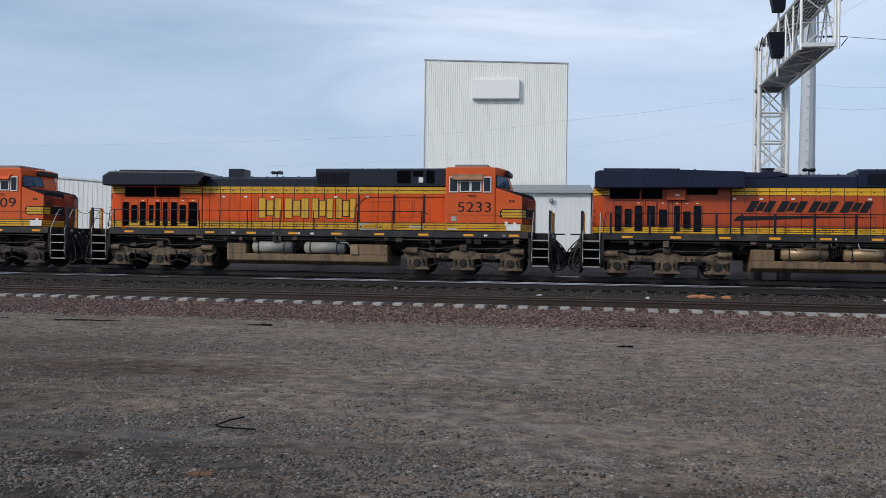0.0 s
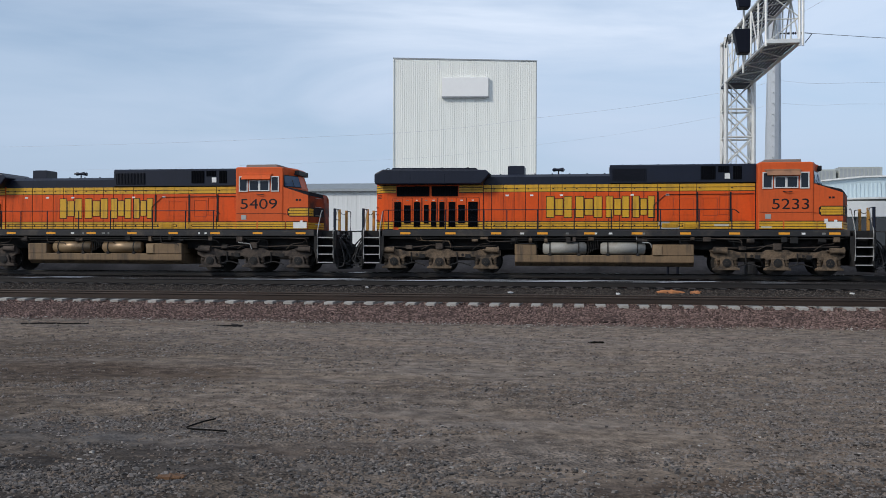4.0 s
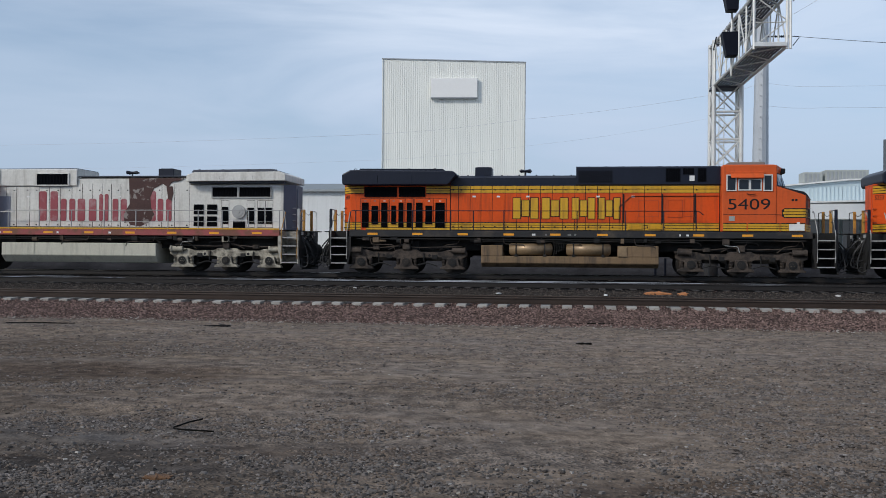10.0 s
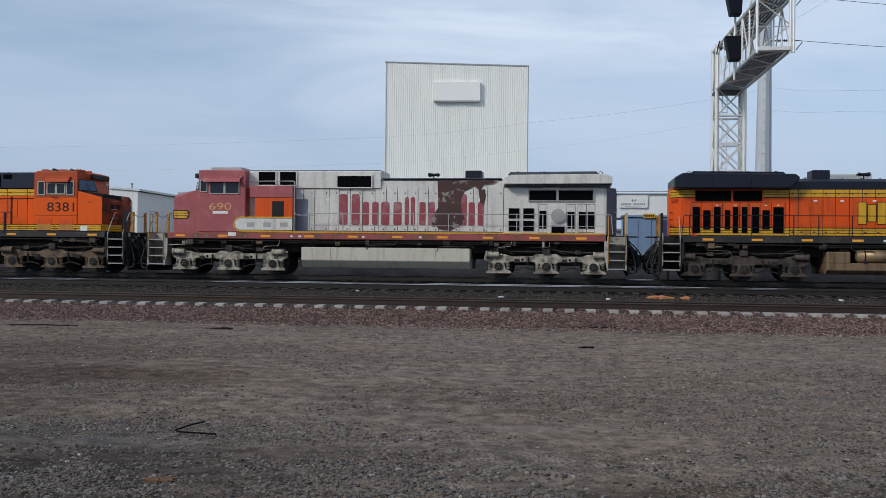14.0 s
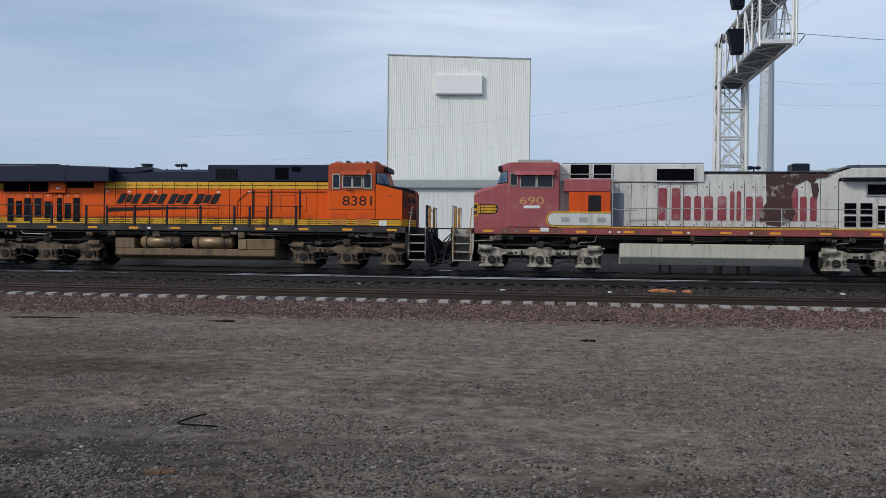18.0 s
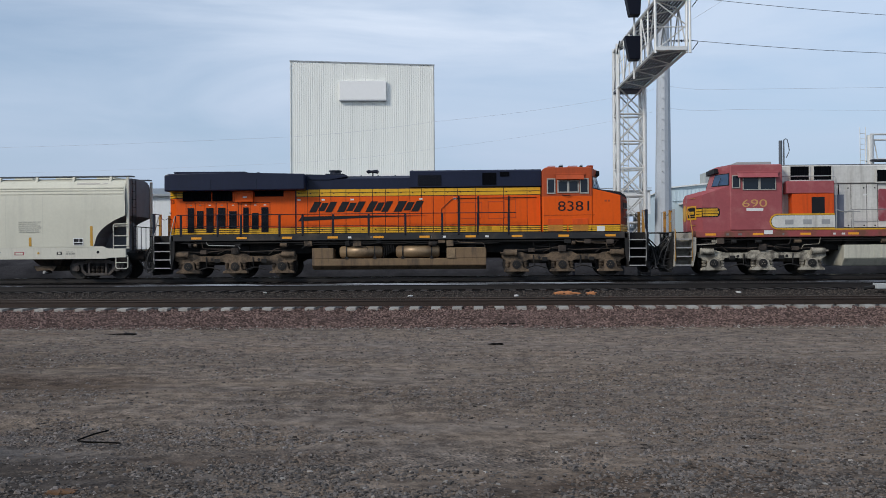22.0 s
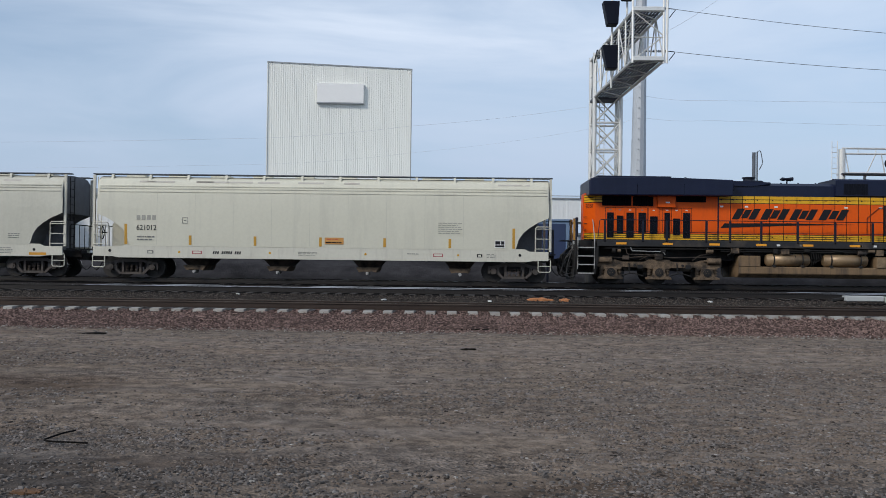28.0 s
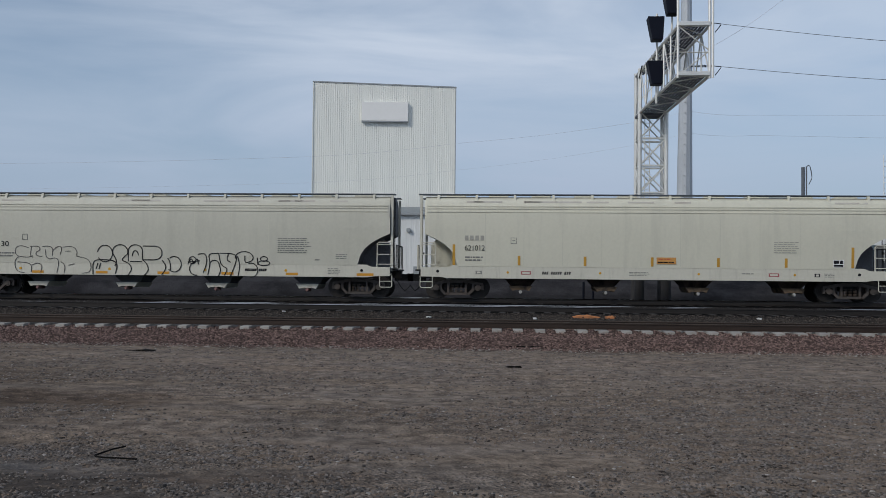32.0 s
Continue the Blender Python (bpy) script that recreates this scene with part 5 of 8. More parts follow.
    if spec["stripes"]:
        for x0, x1 in ((2.2, 2.85), (3.05, 3.75)) if not es else ((2.9, 3.25), (4.0, 4.35)):
            bm = bm_new()
            box(bm, x0, x1, -yh - 0.055, -yh - 0.03, 1.95, 2.14, bev=0.008)
            lb = part("louvre_box", bm, gold, root)
            for k in range(4):
                bm = bm_new()
                box(bm, x0 + 0.03, x1 - 0.03, -yh - 0.065, -yh - 0.05, 1.97 + k * 0.042, 1.985 + k * 0.042)
                part("louvre_slat", bm, gold, lb)
        bm = bm_new()
        pipe(bm, [(5.9, -yh - 0.06, 3.36), (2.35, -yh - 0.06, 3.34), (1.85, -yh - 0.06, 2.9), (1.85, -yh - 0.06, 2.2)], 0.013, 6)
        part("hood_conduit", bm, M_INK, root)
        for x0, x1 in ((6.33, 6.98), (7.37, 8.03)) if es else ():
            bm = bm_new()
            box(bm, x0, x1, -1.518, -1.49, 1.89, 2.16, bev=0.006)
            cd = part("battery_door", bm, M_WORN_YELLOW, cabo, "worn tan-yellow panel")
            bm = bm_new()
            box(bm, x0, x1, -1.518, -1.49, 2.164, 2.42, bev=0.006)
            part("battery_screen", bm, M_ORANGE, cd)
            for x in (x0 - 0.12, x1 + 0.12):
                bm = bm_new()
                rod(bm, (x, -1.535, 1.97), (x, -1.515, 1.97), 0.035, 8)
                part("door_latch", bm, M_INK, cd)
        if not es:
            bm = bm_new()
            box(bm, 6.25, 6.48, -1.515, -1.49, 2.30, 2.50)
            part("access_plate", bm, M_HANDRAIL_GREY, cabo)
        bm = bm_new()
        box(bm, c0 + 0.05, 8.3, -1.508, -1.495, 2.56, 2.572)
        part("cab_seam", bm, M_INK, cabo)
        bm = bm_new()
        pipe(bm, [(6.95, -1.52, 3.42), (7.05, -1.58, 3.38), (7.3, -1.56, 3.40)], 0.018, 6)
        part("cab_arm_rest", bm, M_INK, cabo)
        for x in (8.72, 8.86):
            bm = bm_new()
            box(bm, x, x + 0.09, -1.468, -1.45, 3.12, 3.2)
            part("small_stencil", bm, M_CAB_RED if es else M_INK, nz)
    for x0, x1, z0, z1, m in spec.get("worn", ()):
        bm = bm_new()
        box(bm, x0, x1, -1.0 if x0 < 5.9 else -1.511, -0.9 if x0 < 5.9 else -1.49, z0, z1)
        part("worn_patch", bm, m, root, "bare scraped metal")
    if spec["number"][0] != "0000":
        tx, x0, x1, z0, z1, m = spec["number"]
        x0, x1 = sorted((x0 * F, x1 * F))
        letters(tx, x0, x1, z0, z1, -1.502, m, cabo)
    if "extra" in spec:
        spec["extra"](root, cabo, nz)
    FLIP[0] = 1.0
    return root


LOUV_OLD = [(-9.18, -8.88, 1.99, 3.07), (-8.75, -8.46, 2.14, 2.93), (-8.32, -8.05, 1.99, 3.07), (-7.88, -7.67, 2.14, 2.94), (-7.56, -7.35, 1.99, 3.07),
            (-7.20, -6.98, 1.99, 3.07), (-6.80, -6.51, 2.0, 3.07), (-6.38, -6.09, 2.15, 2.94), (-5.95, -5.54, 2.0, 3.07)]
LOUV_NEW = [(-9.01, -8.73, 1.96, 3.03), (-8.60, -8.32, 2.13, 2.9), (-8.19, -7.88, 1.97, 3.03), (-7.68, -7.36, 2.18, 3.03), (-7.19, -6.87, 2.14, 2.88),
            (-6.58, -6.35, 1.96, 3.04), (-6.21, -5.92, 2.1, 2.8), (-5.79, -5.49, 1.97, 3.04)]
DOORS_OLD = [-5.3, -4.95, -4.45, -3.98, -3.5, -2.95, -2.45, -1.95, -1.45, -0.95, -0.5, 0.0, 0.45, 0.95, 1.45, 2.0, 2.9, 3.6, 4.9, 5.95]
DOORS_NEW = [-4.4, -3.9, -3.4, -2.9, -2.25, -1.65, -1.1, -0.55, 0.0, 0.5, 1.0, 1.5, 2.0, 2.55, 3.3, 4.5, 5.5, 6.08]
WIN_OLD = [(6.14, 6.55, 3.52, 4.2, 0), (6.60, 7.54, 3.54, 4.03, 1), (7.60, 7.97, 3.52, 4.2, 0)]
WIN_NEW = [(6.31, 6.67, 3.46, 4.11, 0), (6.75, 7.65, 3.5, 4.03, 1), (7.68, 8.06, 3.46, 4.11, 0)]


def big_emblem(root, *_):
    """Four tall yellow blocks with dark outlines on the hood side, each split by slots."""
    y, z0, z1 = -0.992, 2.40, 3.27
    for a, w in ((-2.6, 1.12), (-1.37, 1.15), (-0.1, 1.0), (1.0, 0.95)):
        g = w / 3
        blocks(root, [[rect(a, a + g - 0.07, z0, z1), rect(a + g, a + 2 * g - 0.07, z0 + 0.1, z1 - 0.1), rect(a + 2 * g, a + w - 0.07, z0, z1)]], y, M_YELLOW, M_INK)


def slant_emblem(root, *_):
    """Black slanted blocks over a long tapering swoosh."""
    y, z0, z1 = -0.992, 2.80, 3.25

    def sl(x0, x1, a, b):
        k = 0.55
        return [(x0 + (a - z0) * k, a), (x1 + (a - z0) * k, a), (x1 + (b - z0) * k, b), (x0 + (b - z0) * k, b)]

    sh = []
    for a, w in ((-3.85, 1.02), (-2.65, 1.05), (-1.42, 1.0), (-0.2, 1.1)):
        sh.append([sl(a, a + w * 0.30, z0, z1), sl(a + w * 0.36, a + w * 0.62, z0 + 0.05, z1 - 0.05), sl(a + w * 0.68, a + w * 0.96, z0, z1)])
    sh.append([[(-4.33, 2.42), (-1.5, 2.55), (1.3, 2.62), (-1.5, 2.65), (-4.15, 2.62)]])
    blocks(root, sh, y, M_INK)


def old_style(digits, **kw):
    s = dict(type="older", hood=M_ORANGE, roof=M_BLACK, wing=M_BLACK, sill=M_DECK, rails=M_BLACK, grabs=M_STEP, post=M_RUST_POST, truck=M_TRUCK, tank=M_TANK,
             reservoir=M_RESERVOIR, stripes=True, low=(1.89, 2.21), high=(3.47, 3.79), louvres=LOUV_OLD, doors=DOORS_OLD, windows=WIN_OLD, awning=(6.2, 7.65),
             cab=M_CAB, rear=M_BLACK, ac=mat("dusty_grey_unit", (0.20, 0.17, 0.15), 0.7) if "dusty_grey_unit" not in bpy.data.materials else bpy.data.materials["dusty_grey_unit"], hood_grilles=[(0.15, 1.55, 3.92, 4.42), (3.75, 4.35, 3.95, 4.5), (4.45, 4.9, 4.25, 4.5), (5.05, 5.4, 3.95, 4.5)],
             cab_stripes=[(6.02, 6.95, 1.89, 2.2), (7.0, 8.25, 1.89, 2.2), (8.28, 9.25, 1.89, 2.2)], nose_mark=(8.34, 9.54, 2.46, 2.8), placard=(8.62, 9.22, 1.92, 2.18),
             posts=[-9.35, -6.87, -5.22, -4.25, -2.96, -1.43, 0.1, 2.1, 3.65, 4.95], number=(digits, 6.21, 7.88, 2.77, 3.21, M_INK), extra=big_emblem)
    s.update(kw)
    return s


def new_style(digits, **kw):
    s = dict(type="newer", gold=M_YELLOW_NEW, hood=M_ORANGE_NEW, roof=M_NAVY, wing=M_NAVY, sill=M_DECK, rails=M_BLACK, grabs=M_STEP, post=M_RUST_POST, truck=M_TRUCK_TAN, tank=M_TANK,
             reservoir=M_RESERVOIR, stripes=True, low=(1.88, 2.14), high=(3.46, 3.78), louvres=LOUV_NEW, doors=DOORS_NEW, windows=WIN_NEW, awning=(6.6, 7.9),
             cab=M_ORANGE_NEW, cab_top=M_CAB_RED, frames=M_FRAME_DULL, frame_width=0.05, rear=M_BLACK, hood_grilles=[(0.85, 1.85, 3.9, 4.35), (3.6, 4.2, 3.9, 4.42), (4.35, 4.75, 4.25, 4.45)],
             cab_stripes=[(6.15, 7.15, 1.88, 2.14), (7.2, 8.3, 1.88, 2.14), (8.3, 9.36, 1.88, 2.14)], placard=(8.39, 8.72, 1.88, 2.1),
             posts=[-9.28, -7.69, -6.69, -5.03, -4.04, -2.74, -1.22, 0.34, 1.9, 2.6, 3.4, 4.7], number=(digits, 6.77, 8.07, 2.74, 3.15, M_INK), extra=slant_emblem)
    s.update(kw)
    return s


def silver_extra(root, cabo, nz):
    """Faded red lettering blocks, a scorched patch and the curved cab stripe of the silver and red engine."""
    y = -0.992
    z0, zx, zt = 2.22, 3.24, 3.58
    sh = []
    c = 0.06
    for b0, b1, top in ((-1.88, -0.98, zt), (-0.84, -0.14, zx), (-0.02, 0.88, zx), (1.02, 1.46, zt - 0.12), (1.66, 2.34, zx), (3.0, 3.72, zt), (3.80, 4.46, zx)):
        w = (b1 - b0) * 0.40
        for a, b in ((b0, b0 + w), (b1 - w, b1)):
            sh.append([[(a + c, z0), (b - c, z0), (b, z0 + c), (b, top - c), (b - c, top), (a + c, top), (a, top - c), (a, z0 + c)]])
    blocks(root, sh, y, M_RED_DK)
    keep, FLIP[0] = FLIP[0], 1.0
    for k, pts in enumerate(([(2.44, 4.17), (3.58, 4.17), (3.62, 3.7), (3.46, 3.3), (3.50, 2.84), (3.66, 2.52), (3.48, 2.22), (3.0, 2.0), (2.52, 2.06), (2.42, 2.2), (2.24, 2.16), (2.20, 2.5), (2.34, 2.78), (2.48, 3.0)],
                             [(3.58, 4.17), (5.04, 4.17), (4.83, 4.05), (4.46, 4.0), (4.30, 3.72), (4.05, 3.92), (3.8, 3.78), (3.62, 3.7)],
                             [(4.22, 3.76), (4.49, 3.8), (4.54, 3.5), (4.46, 3.15), (4.30, 3.22), (4.26, 3.5)])):
        bm = bm_new()
        prism(bm, pts, y - 0.014 - 0.001 * k, y + 0.02)
        part("scorched_patch", bm, M_BURNT, root, "dark brown burnt paint")
    for xa, xb, z in ((-5.9, -0.06, 4.60), (0.0, 5.2, 4.25)):
        bm = bm_new()
        box(bm, xa, xb, -0.98, 0.98, z - 0.02, z + 0.025, bev=0.008)
        part("roof_strip", bm, M_SLATE, root, "sooty slate roof edge")
    # dark strip put in as the shadow line below the wing
    for xa, xb, z0_, z1_ in ((5.4, 9.75, 3.90, 4.0),):
        bm = bm_new()
        box(bm, xa, xb, -1.30, -0.98, z0_, z1_)
        part("drip_rail", bm, M_SLATE, root)
    # orange replacement panel with dark door window
    bm = bm_new()
    box(bm, -5.58, -3.85, -1.45, -0.9, 2.5, 3.38, bev=0.02)
    part("replacement_panel", bm, M_ORANGE, root, "orange replacement panel")
    bm = bm_new()
    box(bm, -4.78, -4.25, -1.462, -1.43, 2.5, 3.23)
    part("panel_vent", bm, M_INK, root)
    bm = bm_new()
    box(bm, -5.8, -3.85, -1.47, -0.9, 3.38, 3.9, bev=0.02)
    part("equipment_locker", bm, M_RED, root)
    # dark slab; the recess's shade is put into its grey-blue colour
    bm = bm_new()
    box(bm, -3.84, -3.3, -1.0, -0.9, 1.87, 3.35)
    part("recess_door", bm, mat("recess_shade_grey", (0.18, 0.195, 0.24), 0.6), root)
    # curved yellow-edged stripe behind the cab
    pts = lambda r: [(-3.85, 2.22 + r), (-6.2, 2.22 + r)] + [(-6.2 - r * math.sin(k * math.pi / 8), 2.22 + r * math.cos(k * math.pi / 8)) for k in range(1, 8)] + [(-6.2, 2.22 - r), (-3.85, 2.22 - r)]
    for r, yy, m in ((0.33, -1.506, M_YELLOW), (0.27, -1.509, M_INK), (0.25, -1.512, M_SILVER)):
        bm = bm_new()
        prism(bm, pts(r), yy, -1.4)
        part("curved_stripe", bm, m, root)
    for x in (-5.9, -5.15, -4.4):
        bm = bm_new()
        box(bm, x, x + 0.35, -1.52, -1.505, 2.1, 2.3)
        part("locker_vent", bm, M_HANDRAIL_GREY, root)
    bm = bm_new()
    box(bm, -6.0, 9.6, -1.49, -1.45, 1.862, 1.92)
    part("yellow_edge_line", bm, M_YELLOW, root)
    letters_bar = bm_new()
    box(letters_bar, -7.47, -6.78, -1.507, -1.495, 2.67, 2.79)
    part("worn_name_bar", letters_bar, M_WHITE, cabo)
    # round fan housing and tall ladder on the rear hood
    bm = bm_new()
    rod(bm, (7.62, -1.12, 2.66), (7.62, -1.03, 2.66), 0.30, 24)
    rod(bm, (7.62, -1.14, 2.66), (7.62, -1.1, 2.66), 0.2, 20)
    rod(bm, (7.62, -1.16, 2.66), (7.62, -1.1, 2.66), 0.07, 12)
    part("round_hatch", bm, M_HANDRAIL_GREY, root)
    bm = bm_new()
    pipe(bm, [(-3.78, -1.46, 1.9), (-3.78, -1.46, 4.05), (-3.86, -1.3, 4.12), (-5.9, -1.2, 4.12)], 0.022)
    pipe(bm, [(-3.78, -1.46, 2.72), (-3.6, -1.46, 2.62), (-2.8, -1.46, 2.62)], 0.022)
    part("tall_handrail", bm, M_HANDRAIL_GREY, root)
    FLIP[0] = keep


def silver_spec():
    s = old_style("690", flip=-1.0, hood=M_SILVER, roof=M_SILVER, wing=M_SILVER, sill=M_RED_SILL, rails=M_HANDRAIL_GREY, grabs=M_RUST_POST, truck=M_TRUCK_PALE, tank=M_TANK_PALE,
                  stripes=False, cab=M_RED, rear=mat("slate_paint", (0.10, 0.115, 0.155), 0.6), ac=M_HANDRAIL_GREY, plain_tank=True, step_side=mat("tan_step_plate", (0.40, 0.37, 0.31), 0.7, var=0.25, stain=(0.05, 0.04, 0.035), amount=0.7, stain_scale=3), cab_stripes=[], doorpaint=lambda a, b: M_SILVER,
                  doors=[-5.3, -4.6, -4.0, -3.4, -2.95, -2.5, -2.05, -1.6, -1.15, -0.7, -0.2, 0.3, 0.85, 1.4, 1.9, 2.35, 3.0, 3.5],
                  hood_grilles=[(0.45, 1.96, 3.87, 4.36), (3.83, 4.56, 3.97, 4.54), (4.76, 5.53, 3.97, 4.54)], gframe=M_SILVER,
                  louvres=[(-5.98, -5.53, 2.55, 2.98), (-5.98, -5.53, 2.02, 2.45), (-6.6, -6.15, 2.55, 2.98), (-6.6, -6.15, 2.02, 2.45), (-7.12, -6.83, 2.12, 2.88), (-7.9, -7.35, 1.94, 2.25),
                           (-8.31, -8.01, 2.13, 2.84), (-8.78, -8.49, 2.13, 2.84), (-9.13, -8.86, 2.13, 2.84)],
                  frames=M_FRAME_DULL, frame_width=0.035, windows=[(6.25, 7.62, 3.54, 4.2, 1), (7.72, 8.06, 3.62, 4.16, 0)], awning=(6.1, 7.9), nose_mark=(8.56, 9.56, 2.46, 2.8), placard=(6.4, 6.75, 1.7, 1.86),
                  number=("690", 6.62, 7.64, 2.84, 3.15, mat("old_gold_numeral", (0.55, 0.30, 0.10), 0.5)), extra=silver_extra,
                  posts=[-9.6, -8.2, -7.0, -5.9, -4.5, -3.0, -1.5, 0.05, 1.6, 3.1])
    return s


locomotive("locomotive", "dusty orange locomotive with black roof and slanted black emblem", 9.0, new_style("0000", hood=M_ORANGE_DULL, cab=M_ORANGE_DULL, cab_top=M_ORANGE_DULL))
locomotive("locomotive", "orange and black locomotive with yellow block emblem, pale tanks", -13.26,
           old_style("5233", number=("5233", 6.52, 7.96, 2.69, 3.12, M_INK), truck=M_TRUCK_TAN, tank=M_TANK, reservoir=M_RESERVOIR_PALE, worn=[(2.05, 2.5, 2.05, 2.2, M_HANDRAIL_GREY), (2.1, 2.9, 1.9, 1.98, M_STEP), (4.3, 4.9, 2.02, 2.1, M_TANK_PALE), (6.1, 6.5, 1.93, 2.0, M_TANK_PALE), (8.55, 8.68, 2.12, 2.3, M_WHITE)],
                     rear_digits="5233", awning_mat=mat("weathered_tan_awning", (0.30, 0.15, 0.08), 0.7, stain=GRIME, amount=0.6)))
locomotive("locomotive", "clean orange and black locomotive with yellow block emblem, brown tanks", -35.45, old_style("5409", rear_digits="5409"))
locomotive("locomotive", "faded red and silver locomotive with scorched lettering, facing backwards", -57.8, silver_spec())
locomotive("locomotive", "bright orange locomotive with black roof, slanted emblem and black stanchions", -79.85, new_style("8381", rear_digits="8381"))

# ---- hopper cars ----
# end sheets' shade put into the colour; discharge hoppers reuse it
M_DARKEND = mat("shade_grey_sheet", (0.15, 0.155, 0.165), 0.8, var=0.25, scale=2, fine=20)


def hopper_outline(z):
    """Half width of the bulging body at height z."""
    return float(np.interp(z, [1.3, 1.5, 2.2, 3.0, 3.6, 3.9, 4.1, 4.22, 4.31, 4.36, 4.385], [1.555, 1.565, 1.59, 1.60, 1.57, 1.53, 1.45, 1.34, 1.12, 0.8, 0.0]))


M_FAINT = mat("faint_stencil", (0.33, 0.32, 0.28), 0.7, var=0.2)
M_SEAM = mat("dusty_weld_seam", (0.555, 0.54, 0.445), 0.7, var=0.12, scale=1.5)
M_FTRUCK = mat("grimy_freight_truck", (0.072, 0.063, 0.057), 0.85, var=0.3, scale=3, fine=25, bump=0.3, stain=(0.09, 0.06, 0.045), amount=0.4)


def freight_truck(parent, xc):
    for s in (-1, 1):
        bm = bm_new()
        y0, y1 = (-1.12, -0.96) if s < 0 else (0.96, 1.12)
        # one casting: arched top chord, jaws, slanting struts, columns and bottom tie
        prism(bm, [(xc - 1.14, 0.56), (xc - 0.70, 0.60), (xc - 0.46, 0.68), (xc + 0.46, 0.68), (xc + 0.70, 0.60), (xc + 1.14, 0.56), (xc + 1.10, 0.66), (xc + 0.74, 0.71),
                   (xc + 0.45, 0.81), (xc - 0.45, 0.81), (xc - 0.74, 0.71), (xc - 1.10, 0.66)], y0, y1, bev=0.012)
        for q in (-1, 1):
            prism(bm, [(xc + q * 1.13, 0.36), (xc + q * 1.13, 0.57), (xc + q * 1.03, 0.57), (xc + q * 1.03, 0.36)], y0, y1)
            prism(bm, [(xc + q * 0.75, 0.36), (xc + q * 0.75, 0.62), (xc + q * 0.64, 0.62), (xc + q * 0.64, 0.40), (xc + q * 0.40, 0.16), (xc + q * 0.52, 0.14)], y0, y1, bev=0.01)
            prism(bm, [(xc + q * 0.33, 0.20), (xc + q * 0.33, 0.70), (xc + q * 0.42, 0.70), (xc + q * 0.42, 0.20)], y0 - 0.01, y1)
        prism(bm, [(xc - 0.50, 0.14), (xc + 0.50, 0.14), (xc + 0.44, 0.25), (xc - 0.44, 0.25)], y0, y1, bev=0.012)
        fr = part("side_frame", bm, M_FTRUCK, parent)
        if s > 0:
            continue
        for k in range(3):
            bm = bm_new()
            for j in range(5):
                rod(bm, (xc - 0.2 + 0.2 * k, y0 + 0.07, 0.27 + j * 0.062), (xc - 0.2 + 0.2 * k, y0 + 0.07, 0.30 + j * 0.062), 0.08, 10)
            part("coil_spring", bm, M_TRUCK, fr)
        for x in (xc - 0.89, xc + 0.89):
            bm = bm_new()
            rod(bm, (x, y0 - 0.08, 0.46), (x, y0 + 0.02, 0.46), 0.13, 16)
            rod(bm, (x, y0 - 0.10, 0.46), (x, y0 - 0.07, 0.46), 0.07, 10)
            part("bearing_cap", bm, M_FTRUCK, fr)
    bm = bm_new()
    box(bm, xc - 0.25, xc + 0.25, -0.95, 0.95, 0.45, 0.85)
    part("bolster", bm, M_UNDER, parent)
    for x in (xc - 0.89, xc + 0.89):
        wheelset(parent, x, 0.457)


def bars(parent, x, z, w, rows, y, material, pitch=0.07, h=0.035, seed=1):
    """Unreadable small print as plain bars."""
    r = random.Random(seed)
    for k in range(rows):
        bm = bm_new()
        u = x
        end = x + w * r.uniform(0.75, 1.0)
        while u < end:
            n = r.uniform(0.06, 0.2)
            box(bm, u, min(u + n, end), y - 0.004, y + 0.004, z - k * pitch, z - k * pitch + h)
            u += n + 0.035
        part("print_line", bm, material, parent)


M_WALKWAY = mat("dark_grey_running_board", (0.075, 0.085, 0.10), 0.6, metal=0.3, var=0.2)


def scribble(parent, polys, y, r=0.017, ink=None):
    """Spray-painted outlines."""
    for pts in polys:
        for _ in range(2 if len(pts) < 10 else 0):      # round the corners
            pts = [pts[0]] + [(p[0] * (1 - k) + q[0] * k, p[1] * (1 - k) + q[1] * k) for p, q in zip(pts, pts[1:]) for k in (0.25, 0.75)] + [pts[-1]]
        bm = bm_new()
        last = None
        for i, (a, b) in enumerate(pts):
            (p0, q0), (p1, q1) = pts[max(i - 1, 0)], pts[min(i + 1, len(pts) - 1)]
            n = math.hypot(p1 - p0, q1 - q0) or 1
            px, pz = -(q1 - q0) / n * r, (p1 - p0) / n * r
            ring = [bm.verts.new((a + s * px, y(b + s * pz) + o, b + s * pz)) for s, o in ((-1, -0.004), (1, -0.004), (1, 0.006), (-1, 0.006))]
            if last:
                for k in range(4):
                    bm.faces.new((last[k], last[(k + 1) % 4], ring[(k + 1) % 4], ring[k]))
            else:
                bm.faces.new(ring)
            last = ring
        bm.faces.new(last)
        part("spray_line", bm, ink or M_INK, parent)


